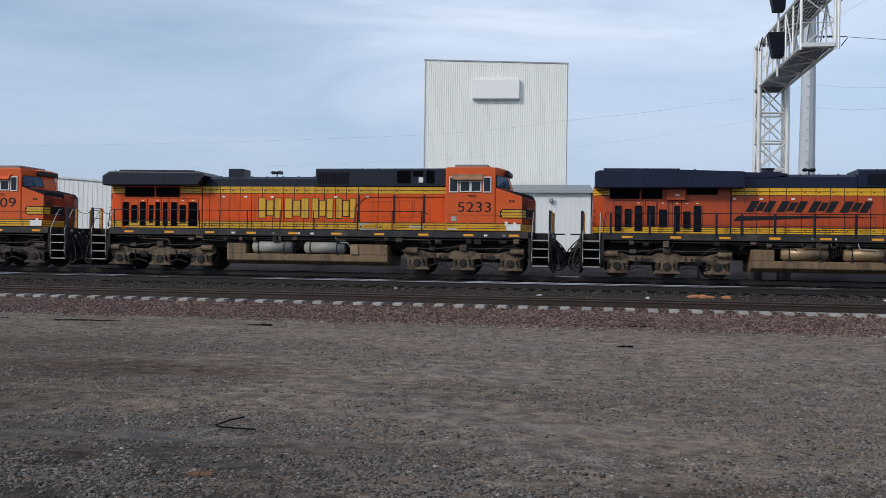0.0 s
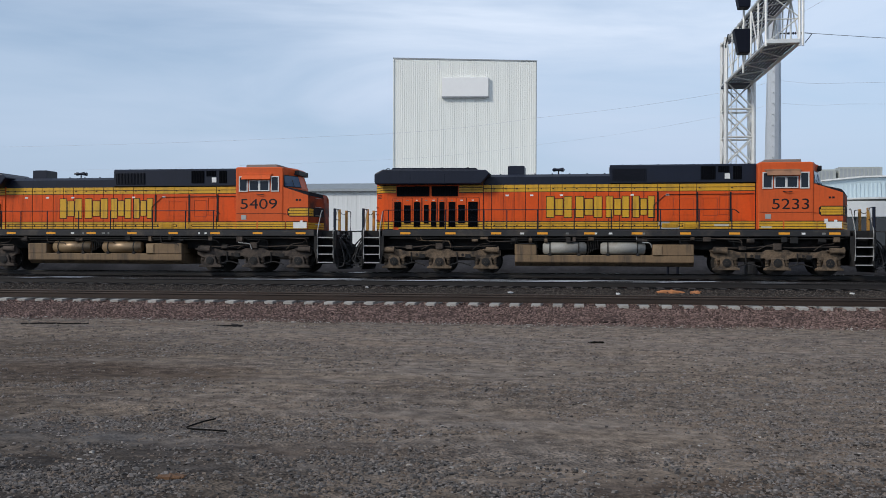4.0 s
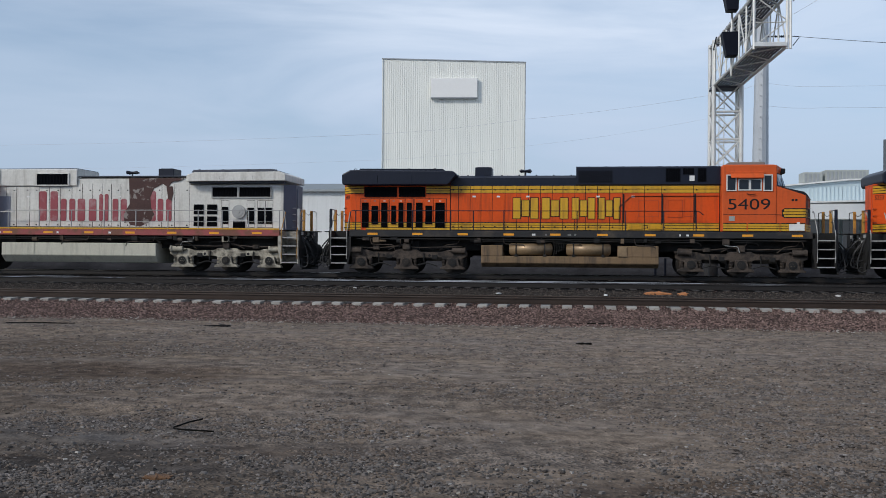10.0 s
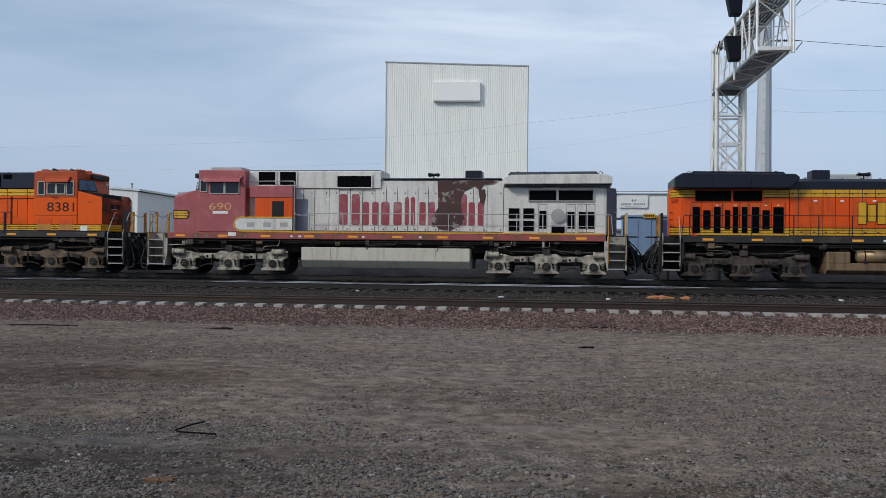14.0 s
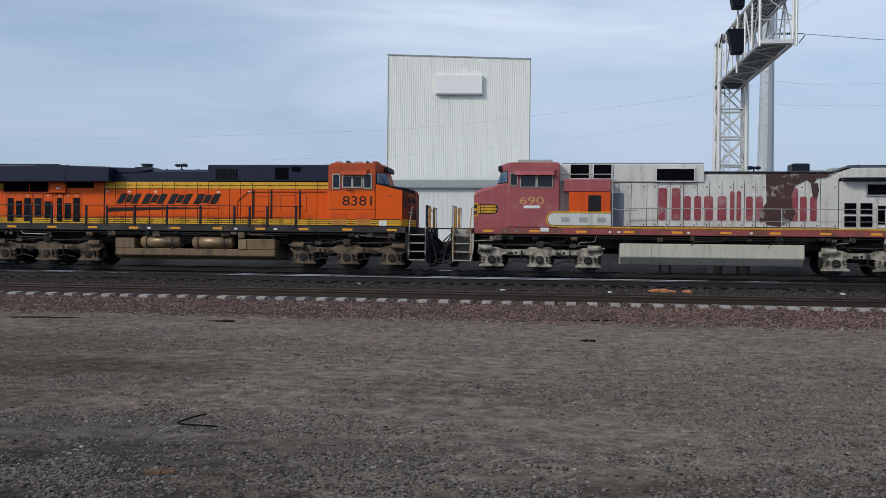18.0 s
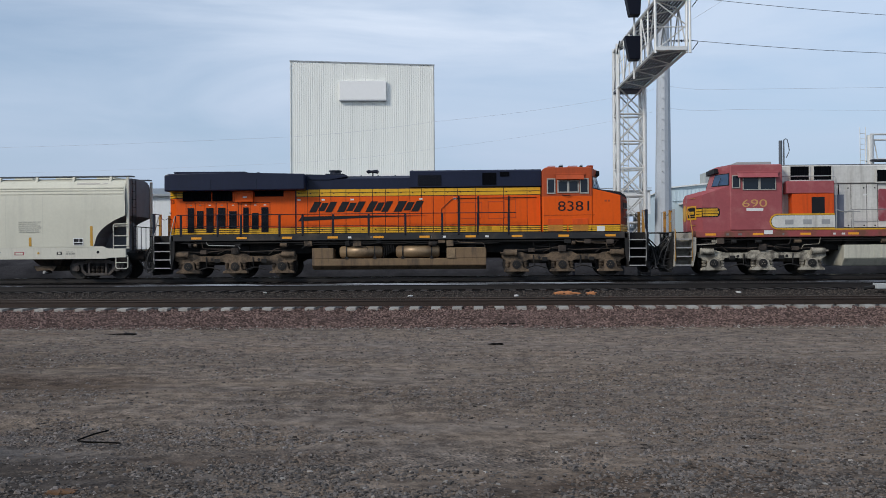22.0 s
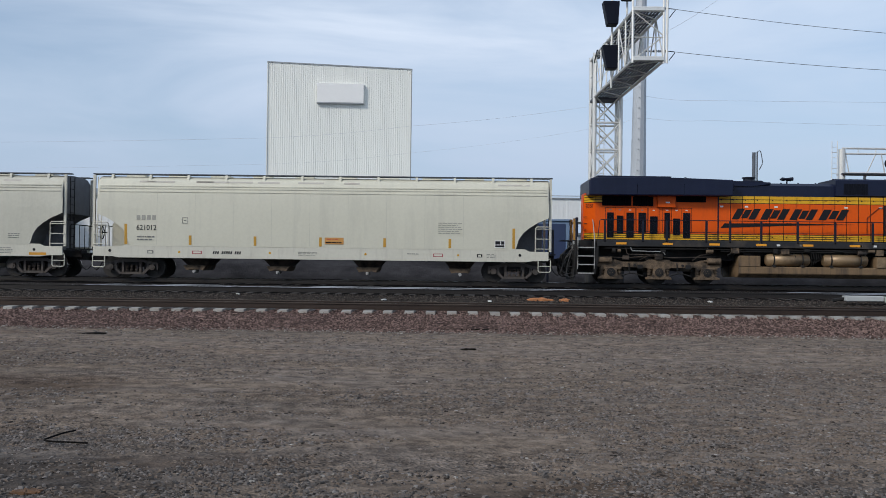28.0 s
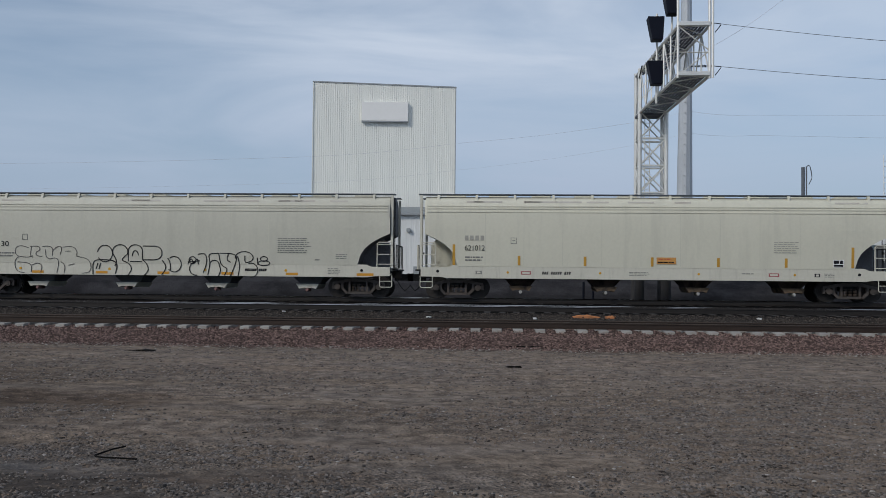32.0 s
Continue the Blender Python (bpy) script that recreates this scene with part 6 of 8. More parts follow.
def hopper(name, label, centre, spec):
    root = tagged(empty(name, centre, TRACK_Y, RAIL_Z), label, "hopper car", "hopper cars of the train")
    ROLLING.append((root, centre))
    shade = spec.get("paint", M_HOPPER)
    # body lofted along its length; the lower ends sweep up as slope sheets
    L = 9.55
    xs = np.concatenate([np.linspace(-L, -8.15, 22), np.linspace(-7.6, 7.6, 20), np.linspace(8.15, L, 22)])
    zs_top = [1.5, 1.8, 2.2, 2.6, 3.0, 3.4, 3.6, 3.8, 3.9, 4.0, 4.1, 4.16, 4.22, 4.27, 4.30, 4.34]
    bm = bm_new()
    rows = []
    for x in xs:
        e = max(0.0, (abs(x) - 8.15) / (L - 8.15))
        zb = float(np.interp(e, [0, 0.05, 0.10, 0.22, 0.4, 0.65, 1], [1.36, 1.55, 1.80, 2.06, 2.28, 2.50, 2.72]))
        shrink = 1.0
        near = [(-(hopper_outline(zb + (4.375 - zb) * (z - 1.5) / 2.84)) * shrink, zb + (4.375 - zb) * (z - 1.5) / 2.84) for z in zs_top]
        prof = near + [(-y, z) for y, z in near[::-1]]
        rows.append([bm.verts.new((x, y, z)) for y, z in prof])
    k = len(rows[0])
    for a, b in zip(rows, rows[1:]):
        for i in range(k - 1):
            bm.faces.new((a[i], b[i], b[i + 1], a[i + 1]))
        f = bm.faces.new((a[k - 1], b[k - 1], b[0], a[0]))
        # +x slope sheet painted dark for shade, -x one left in body colour
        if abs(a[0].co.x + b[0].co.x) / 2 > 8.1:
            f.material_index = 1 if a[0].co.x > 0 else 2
    for r in (rows[0], rows[-1]):
        f = bm.faces.new(r)
        f.material_index = 1
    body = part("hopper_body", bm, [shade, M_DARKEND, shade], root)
    for f in body.data.polygons:
        f.use_smooth = len(f.vertices) == 4 and f.material_index == 0 and (f.center.z > 3.45 or abs(f.center.x) < 7.6 and f.center.z > 1.7)
    # welded seams, faint vertical panel joints and two long ribs under the eaves
    for x in np.arange(-7.0, 7.1, 1.62):
        bm = bm_new()
        for z0, z1 in ((1.42, 2.2), (2.2, 3.0), (3.0, 3.6)):
            ya, yb = -hopper_outline(z0), -hopper_outline(z1)
            v = [bm.verts.new(p) for p in ((x - 0.012, ya - 0.0015, z0), (x + 0.012, ya - 0.0015, z0), (x + 0.012, yb - 0.0015, z1), (x - 0.012, yb - 0.0015, z1),
                                           (x - 0.008, ya + 0.02, z0), (x + 0.008, ya + 0.02, z0), (x + 0.008, yb + 0.02, z1), (x - 0.008, yb + 0.02, z1))]
            for q in ((0, 1, 2, 3), (7, 6, 5, 4), (0, 4, 5, 1), (1, 5, 6, 2), (2, 6, 7, 3), (3, 7, 4, 0)):
                bm.faces.new([v[i] for i in q])
        part("panel_seam", bm, M_SEAM, body)
    for z in (3.66, 3.80, 3.90):
        bm = bm_new()
        y = -hopper_outline(z)
        prism_x(bm, [(y - 0.022, z - 0.02), (y - 0.022, z + 0.02), (y + 0.05, z + 0.035), (y + 0.05, z - 0.035)], -9.45, 9.45)
        part("eave_rib", bm, shade, body)
    rnd = random.Random(int(-centre))
    for k in range(9):
        x = rnd.uniform(-9, 8.0)
        bm = bm_new()
        z = 4.06
        prism_x(bm, [(-hopper_outline(z) - 0.004, z), (-hopper_outline(z + 0.07) - 0.004, z + 0.07), (-hopper_outline(z + 0.07) + 0.02, z + 0.07), (-hopper_outline(z) + 0.02, z)], x, x + rnd.uniform(0.5, 1.4))
        part("rust_scrape", bm, M_HOPPER_RUST, body)
    # side sill with stepped ends
    for s in (-1, 1):
        bm = bm_new()
        y0, y1 = (-1.55, -1.44) if s < 0 else (1.44, 1.55)
        prism(bm, [(-9.72, 0.92), (-8.9, 0.92), (-8.6, 0.86), (8.6, 0.86), (8.9, 0.92), (9.55, 0.92), (9.55, 1.30), (8.75, 1.30), (8.55, 1.40), (-8.4, 1.40), (-8.55, 1.32), (-9.72, 1.32)], y0, y1, bev=0.008)
        sill = part("side_sill", bm, M_HOPPER_SILL, root)
    for x in (-9.0, 8.35):
        bm = bm_new()
        rod(bm, (x, -1.562, 1.15), (x, -1.54, 1.15), 0.06, 14)
        part("jacking_hole", bm, M_INK, sill)
    bm = bm_new()
    box(bm, -9.9, 9.9, -0.3, 0.3, 0.85, 1.15)
    part("centre_sill", bm, M_UNDER, root)
    # four discharge hoppers with gates
    for x in spec.get("bays", (-5.5, -1.93, 1.9, 5.84)):
        bm = bm_new()
        a = [(-1.02, -1.3, 1.3), (1.02, -1.3, 1.3), (1.02, 1.3, 1.3), (-1.02, 1.3, 1.3)]
        b = [(-0.36, -0.55, 0.48), (0.36, -0.55, 0.48), (0.36, 0.55, 0.48), (-0.36, 0.55, 0.48)]
        va, vb = [bm.verts.new((p[0] + x, p[1], p[2])) for p in a], [bm.verts.new((p[0] + x, p[1], p[2])) for p in b]
        bm.faces.new(va)
        bm.faces.new(vb)
        for i in range(4):
            bm.faces.new((va[i], va[(i + 1) % 4], vb[(i + 1) % 4], vb[i]))
        hp = part("discharge_hopper", bm, spec["hopper_mat"], root)
        bm = bm_new()
        prism(bm, [(x - 0.5, 0.56), (x + 0.5, 0.56), (x + 0.36, 0.34), (x + 0.2, 0.40), (x - 0.2, 0.40), (x - 0.36, 0.34)], -1.12, 0.66, bev=0.015)
        part("outlet_gate", bm, spec["gate"], hp)
        bm = bm_new()
        rod(bm, (x, -1.2, 0.30), (x, -0.60, 0.30), 0.07, 14)
        rod(bm, (x, -1.24, 0.30), (x, -1.18, 0.30), 0.05, 10)
        part("gate_capstan", bm, spec["capstan"], hp)
    freight_truck(root, -8.2)
    freight_truck(root, 8.15)
    # roof walkway, brackets, hatches
    for s in (-1, 1):
        bm = bm_new()
        box(bm, -9.85, 9.72, s * 1.08 - 0.22, s * 1.08 + 0.22, 4.40, 4.44)
        walkway = part("running_board", bm, M_WALKWAY, root)
        if s < 0:
            for x in np.arange(-9.0, 9.6, 1.62):
                bm = bm_new()
                prism_x(bm, [(-1.30, 4.40), (-1.24, 4.40), (-1.14, 4.24), (-1.36, 4.12), (-1.40, 4.14), (-1.34, 4.3)], x - 0.05, x + 0.05)
                part("walkway_bracket", bm, shade, walkway)
    for k in range(10):
        x = -8.3 + k * 1.84
        bm = bm_new()
        box(bm, x - 0.42, x + 0.42, -0.45, 0.45, 4.33, 4.455 + rnd.uniform(-0.005, 0.02), bev=0.03)
        part("roof_hatch", bm, shade, root)
    # ends: posts, ladders, platform, brake wheel, couplers
    for s in (-1, 1):
        ex = 9.62 if s > 0 else -9.72
        bm = bm_new()
        box(bm, ex - 0.05, ex + 0.05, -1.5, -1.40, 1.3, 4.36)
        part("end_post", bm, M_HOPPER_SILL, root)
        bm = bm_new()
        box(bm, ex - 0.05, ex + 0.05, 1.40, 1.5, 1.3, 4.36)
        part("end_post", bm, M_HOPPER_SILL, root)
        bm = bm_new()
        i = -s
        pipe(bm, [(ex + i * 0.62, -1.5, 1.3), (ex + i * 0.62, -1.5, 2.35), (ex, -1.5, 2.35)], 0.025)
        for k in range(4):
            z = 1.0 + 0.42 * k
            pipe(bm, [(ex, -1.53, z), (ex + i * 0.62, -1.53, z)], 0.02)
        part("end_ladder", bm, M_HOPPER_SILL, root)
        bm = bm_new()
        pipe(bm, [(ex - i * 0.02, -1.53, 0.95), (ex - i * 0.02, -1.53, 0.45), (ex + i * 0.5, -1.53, 0.45), (ex + i * 0.5, -1.53, 0.95)], 0.022)
        pipe(bm, [(ex - i * 0.02, -1.53, 0.7), (ex + i * 0.5, -1.53, 0.7)], 0.018)
        part("stirrup_step", bm, M_HOPPER_SILL, root)
        bm = bm_new()
        box(bm, min(ex, ex - i * 0.25), max(ex, ex - i * 0.25), -1.3, 1.3, 1.16, 1.22)
        part("end_platform", bm, M_UNDER, root)
        bm = bm_new()
        x = ex + s * 0.02
        for y in (-1.0, -0.55):
            pipe(bm, [(x, y, 1.2), (x, y, 4.3)], 0.02)
        for k in range(9):
            pipe(bm, [(x, -1.0, 1.4 + k * 0.34), (x, -0.55, 1.4 + k * 0.34)], 0.016)
        # +x end parts take near-black in place of shade, -x ones stay pale
        part("end_ladder", bm, M_UNDER if s > 0 else M_HOPPER_SILL, root)
        bm = bm_new()
        pipe(bm, [(ex + s * 0.16, -1.25, 1.2), (ex + s * 0.16, -1.25, 2.25), (ex + s * 0.16, 1.25, 2.25), (ex + s * 0.16, 1.25, 1.2)], 0.022)
        part("end_railing", bm, M_UNDER if s > 0 else M_HOPPER_SILL, root)
        for y in (-0.8, -0.3, 0.3, 0.8):
            bm = bm_new()
            pipe(bm, [(ex + s * 0.16, y, 1.2), (ex + s * 0.16, y, 2.25)], 0.016)
            part("railing_post", bm, M_UNDER if s > 0 else M_HOPPER_SILL, root)
        bm = bm_new()
        prism(bm, [(s * 8.1, 1.1), (s * 9.38, 1.1), (s * 9.38, 2.3), (s * 9.1, 2.62), (s * 8.1, 2.0)], -0.22, 0.22)
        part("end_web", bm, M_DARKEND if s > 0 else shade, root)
        bm = bm_new()
        prism(bm, [(s * 9.6, 0.72), (s * 10.1, 0.76), (s * 10.42, 0.70), (s * 10.42, 1.06), (s * 10.1, 1.0), (s * 9.6, 1.04)], -0.13, 0.13, bev=0.03)
        part("coupler", bm, M_UNDER, root)
        bm = bm_new()
        pipe(bm, [(s * (9.7 + 0.1 * j), -0.3 + 0.03 * j, 0.8 - 0.5 * math.sin(min(1, j / 4) * 1.57) + 0.13 * max(0, j - 4)) for j in range(7)], 0.026, 7)
        part("air_hose", bm, M_HOSE, root)
    bm = bm_new()
    x = -9.95
    for k in range(12):
        a, b = radians(k * 30), radians(k * 30 + 30)
        rod(bm, (x, 0.1 + 0.28 * math.cos(a), 1.95 + 0.28 * math.sin(a)), (x, 0.1 + 0.28 * math.cos(b), 1.95 + 0.28 * math.sin(b)), 0.02, 5)
    for k in range(4):
        a = radians(k * 45)
        rod(bm, (x, 0.1 - 0.28 * math.cos(a), 1.95 - 0.28 * math.sin(a)), (x, 0.1 + 0.28 * math.cos(a), 1.95 + 0.28 * math.sin(a)), 0.014, 5)
    rod(bm, (x, 0.1, 1.95), (x + 0.25, 0.1, 1.95), 0.03, 8)
    part("brake_wheel", bm, M_UNDER, root)
    # markings
    for x, z0, z1 in spec.get("tapes", ()):
        bm = bm_new()
        ys = -hopper_outline((z0 + z1) / 2) - 0.012
        prism_x(bm, [(-hopper_outline(z0) - 0.01, z0), (-hopper_outline(z1) - 0.01, z1), (-hopper_outline(z1) + 0.03, z1), (-hopper_outline(z0) + 0.03, z0)], x - 0.055, x + 0.055)
        part("reflector_tape", bm, mat("dull_amber_tape", (0.50, 0.27, 0.03), 0.5, var=0.15) if "dull_amber_tape" not in bpy.data.materials else bpy.data.materials["dull_amber_tape"], body)
    for x in spec.get("sill_tapes", ()):
        bm = bm_new()
        box(bm, x - 0.26, x + 0.26 + (0.2 if x > 8 else 0), -1.558, -1.54, 0.92, 1.03)
        part("reflector_tape", bm, mat("sill_amber_tape", (0.58, 0.27, 0.02), 0.5) if "sill_amber_tape" not in bpy.data.materials else bpy.data.materials["sill_amber_tape"], sill)
    spec["marks"](root, body, sill)
    return root


def side_y(z):
    return -hopper_outline(z) - 0.008


def marks_plain(root, body, sill):
    letters("621012", -7.86, -7.02, 2.03, 2.25, side_y(2.15), M_INK, body)
    for k in range(4):
        bm = bm_new()
        x = -7.86 + k * 0.22
        box(bm, x, x + 0.15, side_y(2.5) - 0.004, side_y(2.5) + 0.01, 2.46, 2.66)
        part("faded_mark_bar", bm, M_FAINT, body)
    bars(body, -7.84, 1.72, 0.75, 2, side_y(1.7), M_INK_GREY, 0.12, 0.06, 2)
    bars(body, 4.9, 2.45, 1.1, 6, side_y(2.4), M_FAINT, 0.085, 0.026, 5)
    bm = bm_new()
    for q in ((-5.93, -5.68, 2.33, 2.345), (-5.93, -5.68, 2.565, 2.58), (-5.93, -5.915, 2.345, 2.565), (-5.695, -5.68, 2.345, 2.565), (-5.86, -5.75, 2.44, 2.47)):
        box(bm, q[0], q[1], side_y(2.45) - 0.004, side_y(2.45) + 0.01, q[2], q[3])
    part("inspection_box_mark", bm, M_INK_GREY, body)
    bm = bm_new()
    box(bm, 0.12, 0.92, side_y(1.7) - 0.005, side_y(1.7) + 0.01, 1.52, 1.80)
    pl = part("notice_plate", bm, mat("orange_notice", (0.55, 0.27, 0.07), 0.6, var=0.2, scale=5), body)
    bars(pl, 0.16, 1.57, 0.7, 2, side_y(1.7) - 0.005, M_INK, 0.0, 0.05, 9)
    bars(pl, 0.2, 1.71, 0.6, 1, side_y(1.7) - 0.005, mat("faded_red_ink", (0.45, 0.08, 0.04), 0.6), 0.0, 0.04, 8)
    bm = bm_new()
    box(bm, 7.28, 7.72, side_y(1.6) - 0.004, side_y(1.6) + 0.01, 1.45, 1.76)
    q = part("data_panel", bm, M_WHITE, body)
    bm = bm_new()
    for u in ((7.31, 7.52, 1.59, 1.73), (7.55, 7.69, 1.59, 1.73), (7.31, 7.69, 1.48, 1.56)):
        box(bm, u[0], u[1], side_y(1.6) - 0.008, side_y(1.6), u[2], u[3])
    part("data_block", bm, M_INK, q)
    # slanted maker's mark as bars
    for k in range(13):
        if k in (3, 10 - 1):
            continue
        x = -4.62 + k * 0.093
        bm = bm_new()
        prism(bm, [(x, 1.05), (x + 0.06, 1.05), (x + 0.085, 1.17), (x + 0.025, 1.17)], -1.558, -1.54)
        part("maker_mark_bar", bm, M_INK, sill)
    for x, w, m in ((-7.4, 0.26, M_INK_GREY), (-5.5, 0.42, M_RED), (4.7, 0.42, M_RED), (6.55, 0.22, M_INK)):
        bm = bm_new()
        box(bm, x, x + w, -1.558, -1.54, 1.04, 1.18)
        box(bm, x + 0.05, x + w - 0.05, -1.562, -1.54, 1.07, 1.15, mi=1)
        part("sill_mark", bm, [m, M_HOPPER_SILL], sill)
    for x in (-6.05, -2.2, 1.85, 5.75):
        bm = bm_new()
        rod(bm, (x, -1.56, 1.12), (x, -1.54, 1.12), 0.05, 10)
        part("yellow_dot", bm, M_YELLOW, sill)
    bars(sill, -1.0, 1.16, 0.9, 3, -1.556, M_INK_GREY, 0.06, 0.02, 12)
    bars(sill, 3.6, 1.14, 0.6, 1, -1.556, M_INK_GREY, 0.06, 0.03, 13)
    bars(sill, 6.95, 1.16, 0.4, 3, -1.556, M_INK_GREY, 0.06, 0.02, 14)


def marks_sprayed(root, body, sill):
    letters("130", -7.55, -7.08, 2.07, 2.29, side_y(2.15), M_INK, body)
    bars(body, -7.5, 1.75, 0.7, 2, side_y(1.7), M_INK_GREY, 0.12, 0.06, 22)
    bars(body, 4.74, 2.47, 1.5, 8, side_y(2.3), M_INK_GREY, 0.085, 0.032, 25)
    bars(body, 7.24, 1.8, 0.52, 3, side_y(1.7), M_INK_GREY, 0.08, 0.03, 26)
    bars(body, 6.35, 1.56, 0.24, 1, side_y(1.6), M_INK_GREY, 0.08, 0.05, 27)
    y = lambda z: (side_y(z) if z > 1.4 else -1.562) - 0.004
    # three groups of sprayed bubble outlines; u runs along the side and v downwards, in units of 26 mm
    fit = lambda q, o=413.0: [(4.64 + (u - o) / 38.7, 0.975 + (484.5 - v) / 39.0) for u, v in q]
    ring = lambda cx, cy, rx, ry, a, b: [(cx + rx * math.cos(radians(a + (b - a) * k / 14)), cy - ry * math.sin(radians(a + (b - a) * k / 14))) for k in range(15)]
    g = [[(95, 275), (70, 266), (52, 274), (50, 292), (62, 303), (98, 305), (108, 300)], [(62, 303), (50, 315), (50, 338), (62, 352), (82, 355)], [(60, 320), (90, 322), (105, 330), (104, 352)],
         [(100, 270), (128, 268), (134, 282), (118, 288), (120, 300), (140, 302)], [(104, 272), (100, 300), (108, 305)], [(105, 330), (125, 322), (140, 330), (135, 354)],
         [(140, 270), (160, 268), (175, 275), (172, 300)], [(150, 280), (152, 305), (165, 310)], [(172, 285), (190, 268), (205, 272), (198, 296)], [(165, 310), (185, 305), (195, 318), (188, 354)],
         [(205, 272), (240, 268), (255, 285), (250, 300), (270, 305)], [(215, 285), (232, 284)], [(200, 318), (215, 330), (212, 354)], [(250, 300), (290, 308), (300, 330), (296, 352), (270, 355)], [(225, 330), (245, 325)]]
    scribble(body, [fit([(-46 + (u - 42) / 1.9, 443 + (v - 272) / 1.91) for u, v in q], 401.0) for q in g], y, 0.013, mat("thin_grey_spray", (0.085, 0.078, 0.075), 0.6))
    g = [ring(125, 453, 13, 14, -150, 170), [(105, 488), (104, 468), (112, 463), (140, 464), (147, 472), (143, 487)], ring(151, 450, 13, 12, -20, 190), [(138, 452), (146, 466), (142, 474)],
         [(163, 454), (152, 464), (165, 468), (172, 478), (165, 489)], [(165, 466), (165, 447)], ring(177, 448, 12, 10, 0, 180), [(189, 447), (189, 463)], ring(177, 456, 5, 8, 0, 190),
         [(190, 440), (222, 440), (222, 463), (190, 463)], [(222, 463), (229, 472), (228, 480), (222, 488)], [(189, 463), (197, 470), (200, 480), (193, 489)], [(168, 466), (188, 466)],
         ring(243, 470, 12, 13, -140, 130), [(232, 460), (236, 466), (237, 480)], [(110, 479), (113, 469)], [(115, 479), (118, 469)]]
    scribble(body, [fit(q) for q in g], y, 0.02)
    g = [[(283, 453), (296, 451), (299, 466), (292, 484)], ring(280, 477, 11, 11, 100, 280), [(300, 488), (304, 466), (300, 452), (318, 451)], ring(311, 470, 8, 7, 0, 180), [(319, 470), (322, 480), (318, 489)],
         [(318, 451), (322, 472), (334, 476), (328, 488)], [(335, 451), (331, 462), (338, 466)], [(320, 451), (350, 452), (346, 470), (338, 489)], ring(361, 458, 15, 10, -30, 190), [(362, 455), (362, 468), (374, 463)],
         [(350, 456), (354, 472), (351, 489)], ring(372, 479, 12, 12, -90, 110), ring(274, 463, 6, 6, 0, 340), [(266, 470), (272, 458), (276, 470), (282, 458), (284, 470)], [(266, 466), (286, 464)],
         [(383, 458), (384, 470)], ring(394, 460, 6, 4, 0, 360), ring(394, 467, 10, 4, 0, 360)]
    scribble(body, [fit(q) for q in g], y, 0.019)
    bm = bm_new()
    for q in ((-6.48, -6.24, 2.35, 2.37), (-6.48, -6.24, 2.58, 2.6), (-6.48, -6.46, 2.37, 2.58), (-6.26, -6.24, 2.37, 2.58)):
        box(bm, q[0], q[1], side_y(2.45) - 0.004, side_y(2.45) + 0.01, q[2], q[3])
    part("inspection_box_mark", bm, M_INK_GREY, body)
    for k in range(11):
        if k == 6:
            continue
        x = 2.58 + k * 0.085
        bm = bm_new()
        prism(bm, [(x + 0.75, 1.08), (x + 0.82, 1.08), (x + 0.84, 1.19), (x + 0.77, 1.19)], -1.558, -1.54)
        part("maker_mark_bar", bm, M_INK, sill)
    for x in (-6.55, -2.6, 1.6, 5.1):
        bm = bm_new()
        rod(bm, (x, -1.56, 1.12), (x, -1.54, 1.12), 0.06, 10)
        part("yellow_dot", bm, M_YELLOW, sill)
    bars(sill, 3.6, 1.16, 0.4, 1, -1.556, M_INK_GREY, 0.06, 0.02, 31)
    bars(sill, 6.9, 1.2, 0.6, 4, -1.556, M_INK_GREY, 0.07, 0.025, 32)


PLAIN_TAPES = [(-8.32, 1.42, 2.28), (-5.58, 1.42, 1.82), (-2.83, 1.42, 1.81), (-0.06, 1.42, 1.80), (2.65, 1.42, 1.80), (5.4, 1.42, 1.80), (8.08, 1.42, 2.27)]
hopper("hopper_car", "pale grey covered hopper car with amber upright tapes", -101.05,
       dict(tapes=PLAIN_TAPES, marks=marks_plain, hopper_mat=M_TRUCK, gate=M_TRUCK_TAN, capstan=M_STEP))
hopper("hopper_car", "pale grey covered hopper car with black spray-painted outlines", -121.63,
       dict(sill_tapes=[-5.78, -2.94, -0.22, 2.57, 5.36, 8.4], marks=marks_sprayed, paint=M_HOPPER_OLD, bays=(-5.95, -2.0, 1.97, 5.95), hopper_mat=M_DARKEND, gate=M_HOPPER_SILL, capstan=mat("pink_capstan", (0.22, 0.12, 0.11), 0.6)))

# ---- buildings beyond the tracks ----
M_CLAD = mat("white_ribbed_cladding", (0.81, 0.815, 0.755), 0.55, var=0.03, scale=0.3, fine=6, stain=(0.50, 0.51, 0.49), amount=0.35, streak=True, stain_scale=0.25, lo=0.45, hi=0.8)
M_CLAD_LOW = mat("white_wall_cladding", (0.70, 0.71, 0.70), 0.55, var=0.04, scale=0.3, fine=6, stain=(0.5, 0.5, 0.48), amount=0.3, streak=True, stain_scale=0.3, lo=0.45, hi=0.8)
M_ROOF = mat("grey_metal_roof", (0.22, 0.24, 0.25), 0.5, metal=0.3, var=0.08)
M_TRIM = mat("grey_trim", (0.30, 0.32, 0.33), 0.6, var=0.1)
M_PALEBLUE = mat("pale_blue_cladding", (0.50, 0.60, 0.64), 0.55, var=0.05, scale=0.4, fine=6)
M_HVAC = mat("grey_green_hvac", (0.36, 0.38, 0.36), 0.6, var=0.1)
M_GALV = mat("galvanised_steel", (0.72, 0.71, 0.67), 0.42, metal=0.4, var=0.12, scale=3, fine=20)
M_GALV_DK = mat("galvanised_grating", (0.075, 0.08, 0.10), 0.7, metal=0.2, var=0.15)
